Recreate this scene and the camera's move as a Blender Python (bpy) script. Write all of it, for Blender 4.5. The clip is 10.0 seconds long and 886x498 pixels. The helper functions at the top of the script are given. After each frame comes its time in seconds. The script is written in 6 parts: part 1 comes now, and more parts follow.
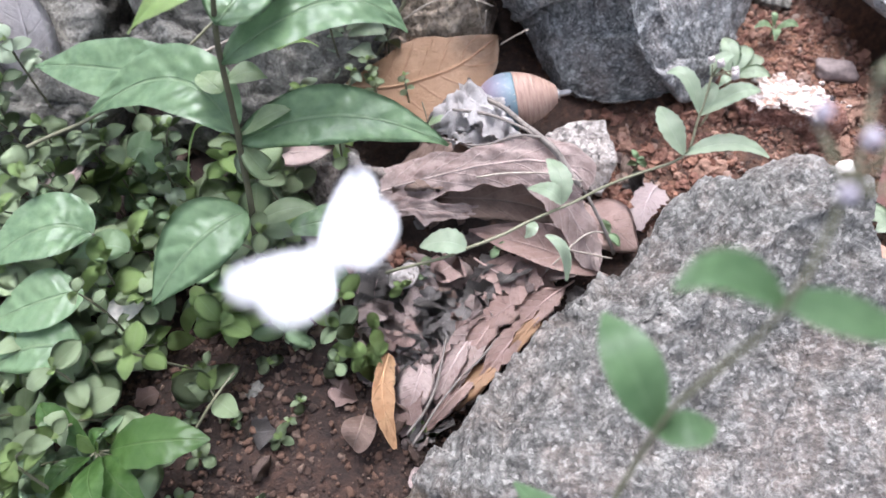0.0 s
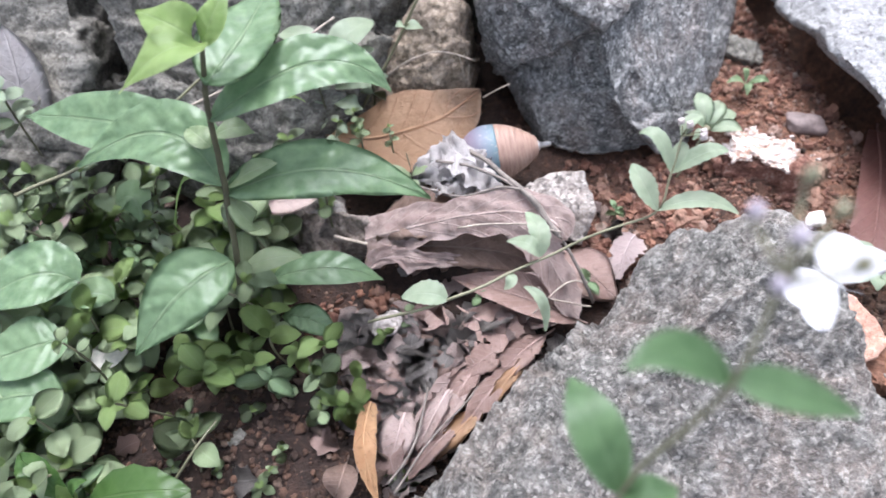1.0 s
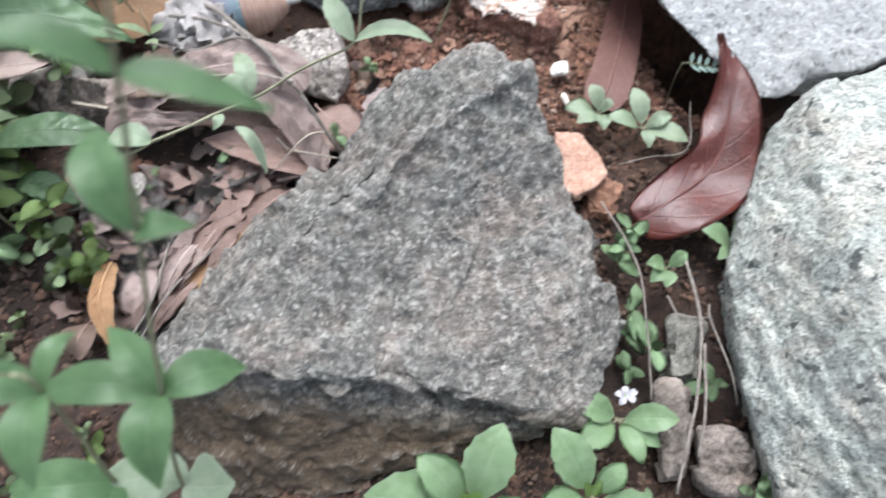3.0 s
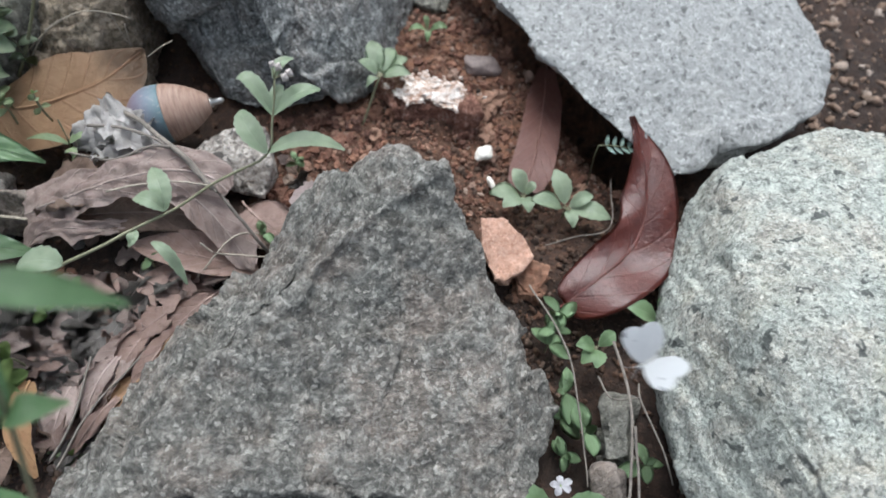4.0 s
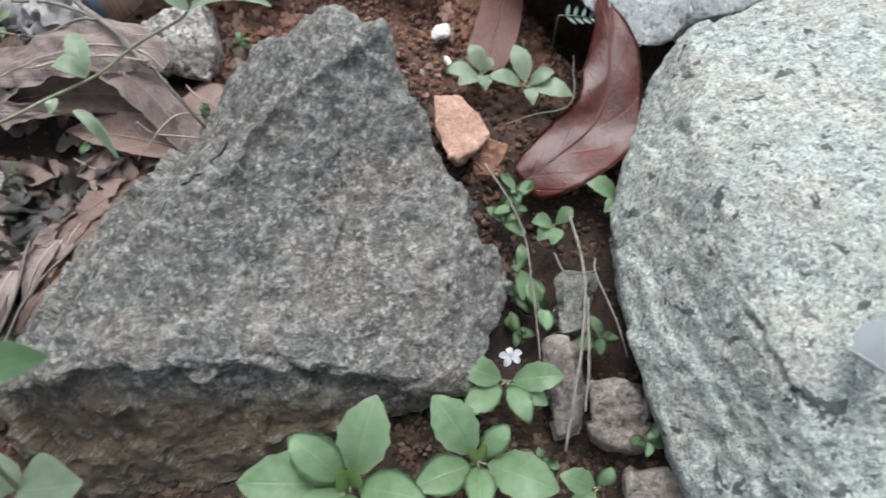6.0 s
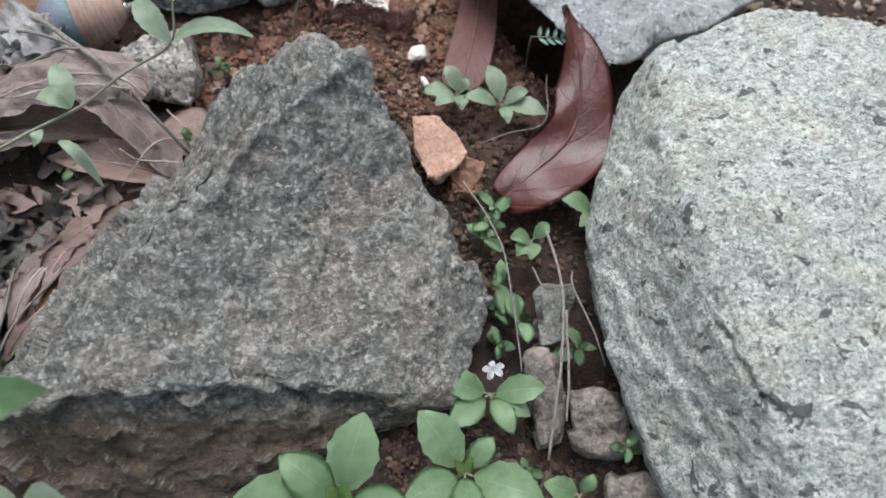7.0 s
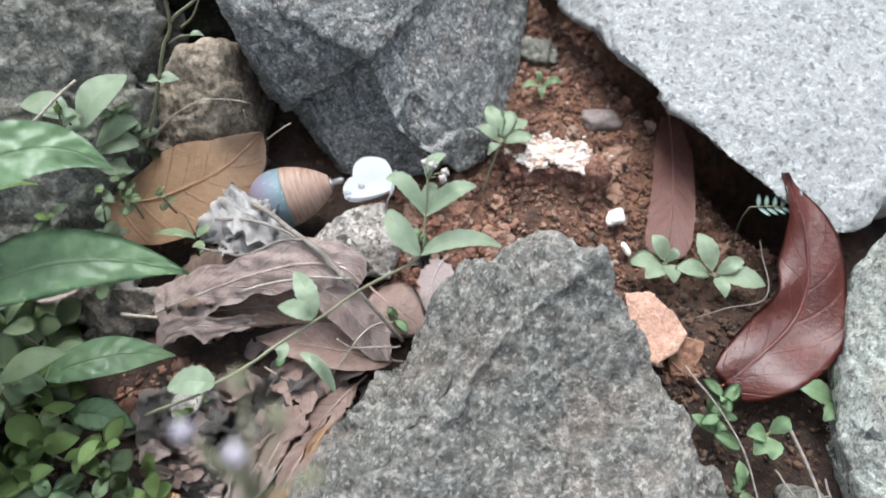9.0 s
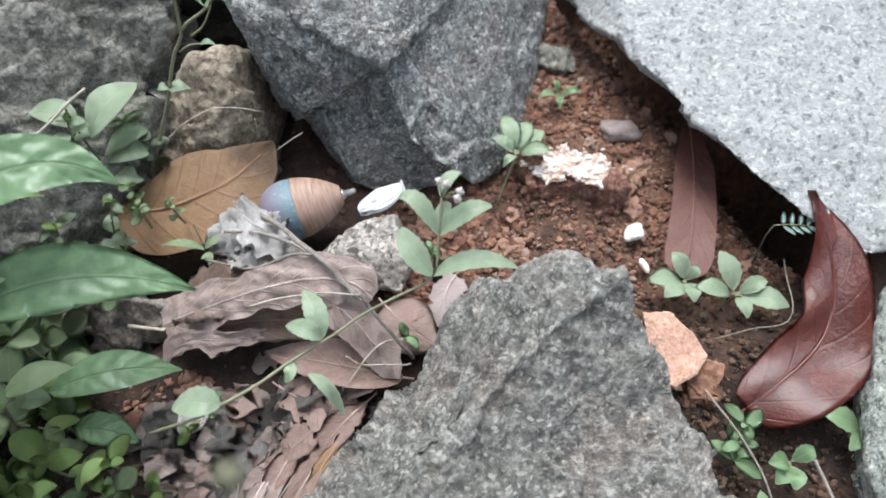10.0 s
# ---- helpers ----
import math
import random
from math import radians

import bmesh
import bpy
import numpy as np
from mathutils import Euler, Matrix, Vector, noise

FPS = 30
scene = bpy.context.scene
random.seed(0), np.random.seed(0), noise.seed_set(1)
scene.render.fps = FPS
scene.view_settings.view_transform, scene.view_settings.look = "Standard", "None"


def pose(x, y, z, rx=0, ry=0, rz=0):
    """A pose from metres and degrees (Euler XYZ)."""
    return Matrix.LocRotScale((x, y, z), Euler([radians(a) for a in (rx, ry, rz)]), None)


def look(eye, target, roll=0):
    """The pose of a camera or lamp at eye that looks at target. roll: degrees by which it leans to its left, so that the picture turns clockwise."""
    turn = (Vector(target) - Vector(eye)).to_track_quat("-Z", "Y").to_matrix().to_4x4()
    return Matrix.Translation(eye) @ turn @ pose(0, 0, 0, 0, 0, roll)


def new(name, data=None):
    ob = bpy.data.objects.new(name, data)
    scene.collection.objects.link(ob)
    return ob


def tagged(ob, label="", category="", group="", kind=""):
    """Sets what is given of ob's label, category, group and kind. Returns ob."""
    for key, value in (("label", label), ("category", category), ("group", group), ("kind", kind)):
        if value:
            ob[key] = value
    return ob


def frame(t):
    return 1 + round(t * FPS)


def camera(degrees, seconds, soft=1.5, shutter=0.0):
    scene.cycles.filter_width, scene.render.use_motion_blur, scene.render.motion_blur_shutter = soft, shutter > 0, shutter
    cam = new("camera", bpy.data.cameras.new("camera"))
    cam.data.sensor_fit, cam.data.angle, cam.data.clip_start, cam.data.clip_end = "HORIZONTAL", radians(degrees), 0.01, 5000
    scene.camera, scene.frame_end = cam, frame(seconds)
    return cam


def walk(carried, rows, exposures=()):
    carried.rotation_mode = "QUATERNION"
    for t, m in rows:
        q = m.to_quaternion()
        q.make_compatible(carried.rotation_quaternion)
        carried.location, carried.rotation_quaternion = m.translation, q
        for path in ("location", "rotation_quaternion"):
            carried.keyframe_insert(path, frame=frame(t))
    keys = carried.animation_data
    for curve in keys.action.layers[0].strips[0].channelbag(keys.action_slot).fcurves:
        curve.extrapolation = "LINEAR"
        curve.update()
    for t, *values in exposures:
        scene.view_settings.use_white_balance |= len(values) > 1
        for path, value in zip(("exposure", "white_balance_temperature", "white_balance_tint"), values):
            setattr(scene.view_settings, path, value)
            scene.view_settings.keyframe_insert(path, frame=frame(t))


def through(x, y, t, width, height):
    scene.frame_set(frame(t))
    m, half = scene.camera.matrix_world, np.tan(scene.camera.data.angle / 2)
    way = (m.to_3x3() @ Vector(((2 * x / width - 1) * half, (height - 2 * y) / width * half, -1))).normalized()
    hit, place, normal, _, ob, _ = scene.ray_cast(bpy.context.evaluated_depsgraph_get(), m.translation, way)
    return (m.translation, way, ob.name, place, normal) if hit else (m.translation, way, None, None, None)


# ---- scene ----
cam = camera(68.07, 10.0, soft=1.6, shutter=0.33)
cam.data.dof.use_dof, cam.data.dof.focus_distance, cam.data.dof.aperture_fstop = True, 0.33, 8.0
METRES, EYE, TILT, LEAN, TURN = 0.41, 0.345, -63.0, 3.6, 0.0
ROWS = [
    (0.0, 0.0001, -0.0001, 0.0000, -0.00, -0.00, 0.00),
    (0.5, -0.0049, -0.0120, 0.0133, 0.25, 0.23, -0.71),
    (1.0, 0.0083, -0.0178, 0.0180, -0.99, 3.08, -0.19),
    (1.3, 0.0431, -0.0242, 0.0160, -1.59, 3.05, -0.21),
    (1.5, 0.0634, -0.0260, 0.0143, -2.80, 2.81, 0.09),
    (1.7, 0.0903, -0.0298, 0.0053, -4.08, 2.27, 0.94),
    (2.0, 0.1245, -0.0363, -0.0135, -5.20, 0.73, 1.91),
    (2.5, 0.1494, -0.0481, -0.0746, -6.12, -2.82, 1.87),
    (2.8, 0.1916, -0.0502, -0.0945, -7.91, -4.85, 2.28),
    (3.0, 0.2216, -0.0556, -0.0878, -9.38, -3.85, 3.32),
    (3.2, 0.2511, -0.0581, -0.0785, -10.79, -2.91, 4.07),
    (4.3, 0.2761, -0.0709, -0.0211, -12.59, 0.25, 6.73),
    (4.5, 0.2764, -0.0669, -0.0266, -11.74, -0.05, 6.58),
    (5.0, 0.2866, -0.0606, -0.0579, -11.60, -0.96, 6.77),
    (5.2, 0.2851, -0.0598, -0.0928, -11.76, -3.63, 6.78),
    (5.5, 0.2862, -0.0532, -0.1315, -12.05, -5.47, 6.67),
    (5.9, 0.3328, -0.0556, -0.1213, -11.61, -5.44, 7.58),
    (6.2, 0.3550, -0.0563, -0.1227, -13.23, -5.20, 8.01),
    (7.3, 0.3242, -0.0802, -0.0886, -14.17, -5.05, 9.02),
    (7.5, 0.3076, -0.0748, -0.0751, -12.90, -3.44, 8.56),
    (7.8, 0.2325, -0.0538, -0.0357, -10.11, -1.07, 7.21),
    (8.0, 0.1984, -0.0348, -0.0086, -8.30, 0.47, 7.03),
    (8.2, 0.1916, -0.0250, 0.0165, -7.16, 1.52, 7.32),
    (8.5, 0.1880, -0.0117, 0.0468, -7.68, 1.09, 8.39),
    (8.9, 0.1829, 0.0036, 0.0739, -7.83, 1.57, 8.98),
    (9.5, 0.1907, 0.0173, 0.1089, -7.81, 2.43, 9.33),
    (10.0, 0.1884, 0.0286, 0.1041, -6.77, 1.83, 8.22),
]
EXPOSURES = [(0.0, 1.51, 5850, 17), (2.6, 1.57, 5880, 12), (3.2, 1.15, 5900, 8), (4.3, 0.73, 5900, 6), (6.2, 0.85, 5900, 6), (7.5, 0.65, 5900, 6), (8.0, 1.12, 5920, 6), (8.5, 1.19, 5940, 6), (10.0, 1.2, 5940, 6)]
walk(cam, [(t, pose(0, 0, EYE, TILT, LEAN, TURN) @ pose(METRES * x, METRES * y, METRES * z, 90 + pitch, roll, yaw)) for t, x, y, z, yaw, pitch, roll in ROWS], EXPOSURES)

# ---- sky and sun: bright overcast daylight ----
SUN_EL, SUN_AZ = 64.0, 2.0
world = bpy.data.worlds.new("overcast_sky")
world.use_nodes = True
scene.world = world
wt = world.node_tree
sky = wt.nodes.new("ShaderNodeTexSky")
sky.sky_type, sky.sun_disc = "NISHITA", False
sky.sun_elevation, sky.sun_rotation = radians(SUN_EL), radians(SUN_AZ)
sky.air_density, sky.dust_density = 1.0, 4.0
grey = wt.nodes.new("ShaderNodeHueSaturation")
grey.inputs["Saturation"].default_value = 0.4
wt.links.new(sky.outputs[0], grey.inputs["Color"])
wt.links.new(grey.outputs[0], wt.nodes["Background"].inputs[0])
wt.nodes["Background"].inputs[1].default_value = 0.135
sun_data = bpy.data.lights.new("sun", "SUN")
sun_data.energy, sun_data.angle, sun_data.color = 1.85, radians(36), (1.0, 0.97, 0.93)
sun = new("sun", sun_data)
sun.matrix_world = look((math.sin(radians(SUN_AZ)), math.cos(radians(SUN_AZ)), math.tan(radians(SUN_EL)) ), (0, 0, 0))


# ---- materials ----
class Nodes:
    """Short hand for building a node material."""

    def __init__(self, name, rough=0.8):
        self.mat = bpy.data.materials.new(name)
        self.mat.use_nodes = True
        self.tree = self.mat.node_tree
        self.bsdf = self.tree.nodes["Principled BSDF"]
        self.bsdf.inputs["Roughness"].default_value = rough
        self.place = self.tree.nodes.new("ShaderNodeTexCoord")

    def node(self, kind, **values):
        n = self.tree.nodes.new(kind)
        for key, value in values.items():
            n.inputs[key].default_value = value
        return n

    def link(self, a, b):
        self.tree.links.new(a, b)

    def noise(self, scale, detail=4.0, rough=0.6, distort=0.0, where=None):
        n = self.node("ShaderNodeTexNoise", Scale=scale, Detail=detail, Roughness=rough, Distortion=distort)
        self.link(where or self.place.outputs["Object"], n.inputs["Vector"])
        return n.outputs["Fac"]

    def ramp(self, fac, *stops):
        n = self.tree.nodes.new("ShaderNodeValToRGB")
        e = n.color_ramp.elements
        while len(e) < len(stops):
            e.new(0.5)
        for one, (at, colour) in zip(e, stops):
            one.position = at
            one.color = (*colour, 1) if not isinstance(colour, (int, float)) else (colour, colour, colour, 1)
        self.link(fac, n.inputs[0])
        return n.outputs[0]

    def mix(self, fac, a, b, blend="MIX"):
        n = self.tree.nodes.new("ShaderNodeMix")
        n.data_type, n.blend_type = "RGBA", blend
        for value, slot in ((fac, 0), (a, 6), (b, 7)):
            if isinstance(value, (int, float)):
                n.inputs[slot].default_value = value
            elif isinstance(value, tuple):
                n.inputs[slot].default_value = (*value, 1)
            else:
                self.link(value, n.inputs[slot])
        return n.outputs[2]

    def math(self, op, a, b=0.0):
        n = self.tree.nodes.new("ShaderNodeMath")
        n.operation = op
        for value, slot in ((a, 0), (b, 1)):
            if isinstance(value, (int, float)):
                n.inputs[slot].default_value = value
            else:
                self.link(value, n.inputs[slot])
        return n.outputs[0]

    def bump(self, height, depth, strength=1.0):
        n = self.node("ShaderNodeBump", Strength=strength, Distance=depth)
        self.link(height, n.inputs["Height"])
        self.link(n.outputs[0], self.bsdf.inputs["Normal"])
        return n

    def colour(self, value):
        if isinstance(value, tuple):
            self.bsdf.inputs["Base Color"].default_value = (*value, 1)
        else:
            self.link(value, self.bsdf.inputs["Base Color"])
        return self

    def random(self):
        return self.tree.nodes.new("ShaderNodeObjectInfo").outputs["Random"]

    def island(self):
        return self.tree.nodes.new("ShaderNodeNewGeometry").outputs["Random Per Island"]


def granite(name, dark, mid, light, speck=0.5, grain=420.0, stain=(0.2, 0.15, 0.1), stains=0.35, black=0.5, blots=0.0, cloud=1.0, relief=1.0, soiled_shaded=None, clumps=0.0, worn=0.55):
    """Rough quarried granite: crystals of three tones, black mica flecks, brown stains, and where asked dark blots of lichen."""
    n = Nodes(name, 0.82)
    broad = n.noise(16, 6, 0.7)
    patch = n.noise(75, 5, 0.7, 0.6)
    fine = n.noise(grain, 3, 0.7, 0.8)
    coarse = n.noise(grain * 0.42, 4, 0.75, 0.6)
    bent = n.node("ShaderNodeTexNoise", Scale=grain * 0.5, Detail=2.0)
    n.link(n.place.outputs["Object"], bent.inputs["Vector"])
    shift = n.tree.nodes.new("ShaderNodeVectorMath")
    shift.operation = "MULTIPLY_ADD"
    n.link(bent.outputs["Color"], shift.inputs[0])
    shift.inputs[1].default_value = (0.004, 0.004, 0.004)
    n.link(n.place.outputs["Object"], shift.inputs[2])
    cell = n.node("ShaderNodeTexVoronoi", Scale=grain * 1.5)
    n.link(shift.outputs[0], cell.inputs["Vector"])
    split = n.tree.nodes.new("ShaderNodeSeparateColor")
    n.link(cell.outputs["Color"], split.inputs[0])
    crystal = n.math("ADD", n.math("MULTIPLY", split.outputs[0], 0.34), 0.33)
    base = n.ramp(n.mix(0.36, n.mix(0.5, fine, coarse), crystal), (0.4, dark), (0.5, mid), (0.61, light))
    base = n.mix(1.0, base, n.ramp(broad, (0.3, 1 - 0.34 * cloud), (0.7, 1 + 0.18 * cloud)), "MULTIPLY")
    base = n.mix(1.0, base, n.ramp(patch, (0.32, 1 - 0.3 * cloud), (0.68, 1 + 0.2 * cloud)), "MULTIPLY")
    if clumps:
        lumps = n.noise(150, 4, 0.7, 0.8)
        base = n.mix(1.0, base, n.ramp(lumps, (0.36, 1 - 0.36 * clumps), (0.5, 1.0), (0.64, 1 + 0.34 * clumps)), "MULTIPLY")
        tint = n.ramp(n.noise(28, 5, 0.75, 0.5), (0.38, (0.96, 1.0, 1.01)), (0.5, (1.0, 1.0, 1.0)), (0.64, (1.08, 0.97, 0.93)))
        base = n.mix(clumps, base, n.mix(1.0, base, tint, "MULTIPLY"))
    flecks = n.ramp(n.noise(grain * 0.55, 2, 0.5, 0.4), (0.61, 0.0), (0.65, 1.0))
    base = n.mix(n.math("MULTIPLY", flecks, black), base, tuple(c * 0.25 for c in dark))
    mica = n.math("MULTIPLY", n.ramp(split.outputs[1], (0.9, 0.0), (0.93, 1.0)), black * 0.8)
    base = n.mix(mica, base, tuple(c * 0.4 for c in dark))
    quartz = n.math("MULTIPLY", n.ramp(split.outputs[2], (0.88, 0.0), (0.92, 1.0)), speck)
    base = n.mix(quartz, base, tuple(min(0.8, c * 1.45) for c in light))
    patches = n.ramp(n.noise(34, 6, 0.72), (0.52, 0.0), (0.72, 1.0))
    base = n.mix(n.math("MULTIPLY", patches, stains), base, stain)
    if blots:
        spots = n.math("MAXIMUM", n.ramp(n.noise(62, 3, 0.6, 0.5), (0.645, 0.0), (0.66, 1.0)), n.math("MULTIPLY", n.ramp(n.noise(210, 3, 0.6, 0.5), (0.64, 0.0), (0.67, 1.0)), 0.55))
        base = n.mix(n.math("MULTIPLY", spots, blots), base, (0.07, 0.075, 0.07))
    # front face: brown soil stain, darkened further to paint in its shade
    if soiled_shaded:
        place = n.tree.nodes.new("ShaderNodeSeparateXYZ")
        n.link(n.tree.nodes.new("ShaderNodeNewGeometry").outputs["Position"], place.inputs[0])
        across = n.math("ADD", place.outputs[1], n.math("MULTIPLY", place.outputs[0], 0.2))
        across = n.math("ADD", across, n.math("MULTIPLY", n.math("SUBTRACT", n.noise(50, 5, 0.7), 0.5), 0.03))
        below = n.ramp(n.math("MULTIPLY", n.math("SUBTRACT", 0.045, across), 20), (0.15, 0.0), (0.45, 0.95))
        base = n.mix(below, base, n.ramp(n.mix(0.5, fine, patch), (0.38, tuple(c * 0.5 for c in soiled_shaded)), (0.6, soiled_shaded)))
    edges = n.ramp(n.tree.nodes.new("ShaderNodeNewGeometry").outputs["Pointiness"], (0.52, 0.0), (0.6, worn))
    base = n.mix(edges, base, tuple(min(0.75, c * 1.2) for c in light))
    n.colour(base)
    h = n.math("ADD", n.math("MULTIPLY", n.noise(120, 6, 0.75, 0.5), 0.8), n.math("ADD", n.math("MULTIPLY", fine, 0.4), n.math("MULTIPLY", split.outputs[0], 0.16)))
    layers = n.node("ShaderNodeMapping")
    n.link(n.place.outputs["Object"], layers.inputs[0])
    layers.inputs["Scale"].default_value = (0.55, 1.0, 1.2)
    h = n.math("ADD", h, n.math("MULTIPLY", n.noise(300, 4, 0.7, 1.2, layers.outputs[0]), 0.4))
    n.bump(h, 0.003 * relief, 1.0)
    n.link(n.ramp(split.outputs[1], (0.8, 0.9), (0.85, 0.45)), n.bsdf.inputs["Roughness"])
    return n.mat


def earth(name, dark, mid, light):
    n = Nodes(name, 0.95)
    a = n.noise(14, 6, 0.7)
    b = n.noise(190, 5, 0.75)
    base = n.ramp(n.mix(0.55, a, b), (0.36, dark), (0.5, mid), (0.64, light))
    place = n.tree.nodes.new("ShaderNodeSeparateXYZ")
    n.link(n.place.outputs["Object"], place.inputs[0])
    off = n.math("SUBTRACT", place.outputs[0], 0.23), n.math("SUBTRACT", place.outputs[1], 0.33)
    away = n.math("SQRT", n.math("ADD", n.math("MULTIPLY", off[0], off[0]), n.math("MULTIPLY", off[1], off[1])))
    red = n.ramp(n.math("ADD", away, n.math("MULTIPLY", a, 0.06)), (0.13, 1.0), (0.24, 0.0))
    base = n.mix(1.0, base, n.mix(red, (0.5, 0.5, 0.5), (2.0, 1.8, 1.65)), "MULTIPLY")
    n.colour(base)
    n.bump(n.mix(0.4, b, n.noise(600, 3)), 0.003, 1.0)
    return n.mat


def grains(name, *tones):
    n = Nodes(name, 0.95)
    base = n.ramp(n.island(), *[(k / (len(tones) - 1), c) for k, c in enumerate(tones)])
    base = n.mix(0.5, base, n.ramp(n.noise(300, 4), (0.3, 0.45), (0.7, 1.25)), "MULTIPLY")
    n.colour(base)
    n.bump(n.noise(500, 4), 0.0012)
    return n.mat


def foliage(name, deep, fresh, vein, rough=0.4, ribs=7.0, relief=0.0012, through=0.25):
    """A leaf: midrib and side veins by its own length and width, mottled, some light shining through."""
    n = Nodes(name, rough)
    uv = n.tree.nodes.new("ShaderNodeSeparateXYZ")
    n.link(n.place.outputs["UV"], uv.inputs[0])
    u, side = uv.outputs[0], n.math("ABSOLUTE", n.math("SUBTRACT", uv.outputs[1], 0.5))
    wave = n.math("SINE", n.math("MULTIPLY", n.math("SUBTRACT", u, n.math("MULTIPLY", side, 0.35)), ribs * 6.283))
    side_veins = n.ramp(wave, (0.8, 0.0), (1.0, 1.0))
    rib = n.ramp(side, (0.012, 1.0), (0.035, 0.0))
    marks = n.math("MAXIMUM", n.math("MULTIPLY", side_veins, 0.2), rib)
    body = n.mix(n.ramp(n.noise(120, 4), (0.35, 0.0), (0.65, 1.0)), deep, fresh)
    body = n.mix(n.math("MULTIPLY", n.random(), 0.6), body, fresh)
    base = n.mix(n.math("MULTIPLY", marks, 0.5), body, vein)
    n.colour(base)
    dome = n.node("ShaderNodeTexVoronoi", Scale=140.0)
    dome.feature = "SMOOTH_F1"
    n.link(n.place.outputs["Object"], dome.inputs["Vector"])
    pucker = n.math("MULTIPLY", n.math("MULTIPLY", dome.outputs["Distance"], dome.outputs["Distance"]), -1.1)
    quilt = n.math("ADD", n.math("MULTIPLY", wave, -0.1), n.math("ADD", n.math("ADD", n.math("MULTIPLY", n.noise(130, 1), 0.5), pucker), n.math("MULTIPLY", rib, -0.35)))
    n.bump(quilt, relief, 0.8)
    if through:
        shine = n.tree.nodes.new("ShaderNodeBsdfTranslucent")
        n.link(base, shine.inputs[0])
        both = n.node("ShaderNodeMixShader", Fac=through)
        n.link(n.bsdf.outputs[0], both.inputs[1])
        n.link(shine.outputs[0], both.inputs[2])
        n.link(both.outputs[0], n.tree.nodes["Material Output"].inputs[0])
    return n.mat


def withered(name, deep, pale, vein, rough=0.75, ribs=9.0, spots=0.4, tip=0.0, gloss=0.0):
    """A dead leaf: blotched, veined, a little cockled, some waxy."""
    n = Nodes(name, rough)
    n.bsdf.inputs["Coat Weight"].default_value, n.bsdf.inputs["Coat Roughness"].default_value = gloss, 0.2
    n.bsdf.inputs["Specular IOR Level"].default_value = 0.5 + 0.4 * gloss
    uv = n.tree.nodes.new("ShaderNodeSeparateXYZ")
    n.link(n.place.outputs["UV"], uv.inputs[0])
    u, side = uv.outputs[0], n.math("ABSOLUTE", n.math("SUBTRACT", uv.outputs[1], 0.5))
    wave = n.math("SINE", n.math("MULTIPLY", n.math("SUBTRACT", u, n.math("MULTIPLY", side, 0.4)), ribs * 6.283))
    rib = n.ramp(side, (0.01, 1.0), (0.03, 0.0))
    body = n.mix(n.ramp(n.noise(45, 6, 0.7), (0.35, 0.0), (0.68, 1.0)), deep, pale)
    body = n.mix(n.math("MULTIPLY", n.random(), 0.4), body, deep)
    dark = n.ramp(n.noise(330, 3), (0.6, 0.0), (0.7, 1.0))
    body = n.mix(n.math("MULTIPLY", dark, spots), body, tuple(c * 0.35 for c in deep))
    if tip:
        rot = n.ramp(n.math("ADD", u, n.math("MULTIPLY", n.noise(60, 4), 0.25)), (0.86, 0.0), (1.04, 1.0))
        body = n.mix(n.math("MULTIPLY", rot, tip), body, tuple(c * 0.3 for c in deep))
    lines = n.math("MAXIMUM", n.math("MULTIPLY", n.ramp(wave, (0.9, 0.0), (1.0, 1.0)), 0.4), rib)
    n.colour(n.mix(n.math("MULTIPLY", lines, 0.6), body, vein))
    n.bump(n.math("ADD", n.math("MULTIPLY", lines, 0.6), n.noise(220, 5, 0.7)), 0.0012, 0.9)
    return n.mat


def plain(name, colour, rough=0.7, metal=0.0, scale=200.0, vary=0.3, depth=0.0006):
    n = Nodes(name, rough)
    n.bsdf.inputs["Metallic"].default_value = metal
    f = n.noise(scale, 5, 0.65)
    n.colour(n.mix(1.0, colour, n.ramp(f, (0.3, 1 - vary), (0.7, 1 + vary * 0.6)), "MULTIPLY"))
    n.bump(f, depth, 0.7)
    return n.mat


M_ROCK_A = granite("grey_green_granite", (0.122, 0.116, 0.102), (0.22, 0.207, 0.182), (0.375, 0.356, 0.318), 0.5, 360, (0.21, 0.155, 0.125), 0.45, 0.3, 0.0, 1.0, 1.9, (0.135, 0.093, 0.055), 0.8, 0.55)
M_ROCK_B = granite("dark_grey_granite", (0.115, 0.115, 0.108), (0.255, 0.255, 0.243), (0.46, 0.455, 0.43), 0.5, 380, (0.19, 0.13, 0.095), 0.3, 0.5, 0.0, 0.8, 1.8, None, 0.7)
M_ROCK_C = granite("pale_grey_granite", (0.22, 0.22, 0.211), (0.31, 0.31, 0.3), (0.375, 0.375, 0.364), 0.45, 330, (0.33, 0.305, 0.26), 0.15, 0.6, 0.0, 0.3, 0.7)
M_ROCK_D = granite("pale_greenish_granite", (0.24, 0.25, 0.222), (0.42, 0.432, 0.384), (0.56, 0.57, 0.505), 0.35, 480, (0.46, 0.43, 0.32), 0.35, 0.65, 0.9, 0.5, 1.2, None, 0.75, 0.3)
M_ROCK_E = granite("weathered_grey_granite", (0.1, 0.094, 0.077), (0.2, 0.19, 0.158), (0.33, 0.315, 0.27), 0.3, 340, (0.11, 0.092, 0.06), 0.55, 0.45, 0.0, 1.1)
M_ROCK_F = granite("mossy_brown_stone", (0.15, 0.118, 0.08), (0.32, 0.25, 0.178), (0.5, 0.41, 0.315), 0.3, 260, (0.075, 0.065, 0.022), 0.75)
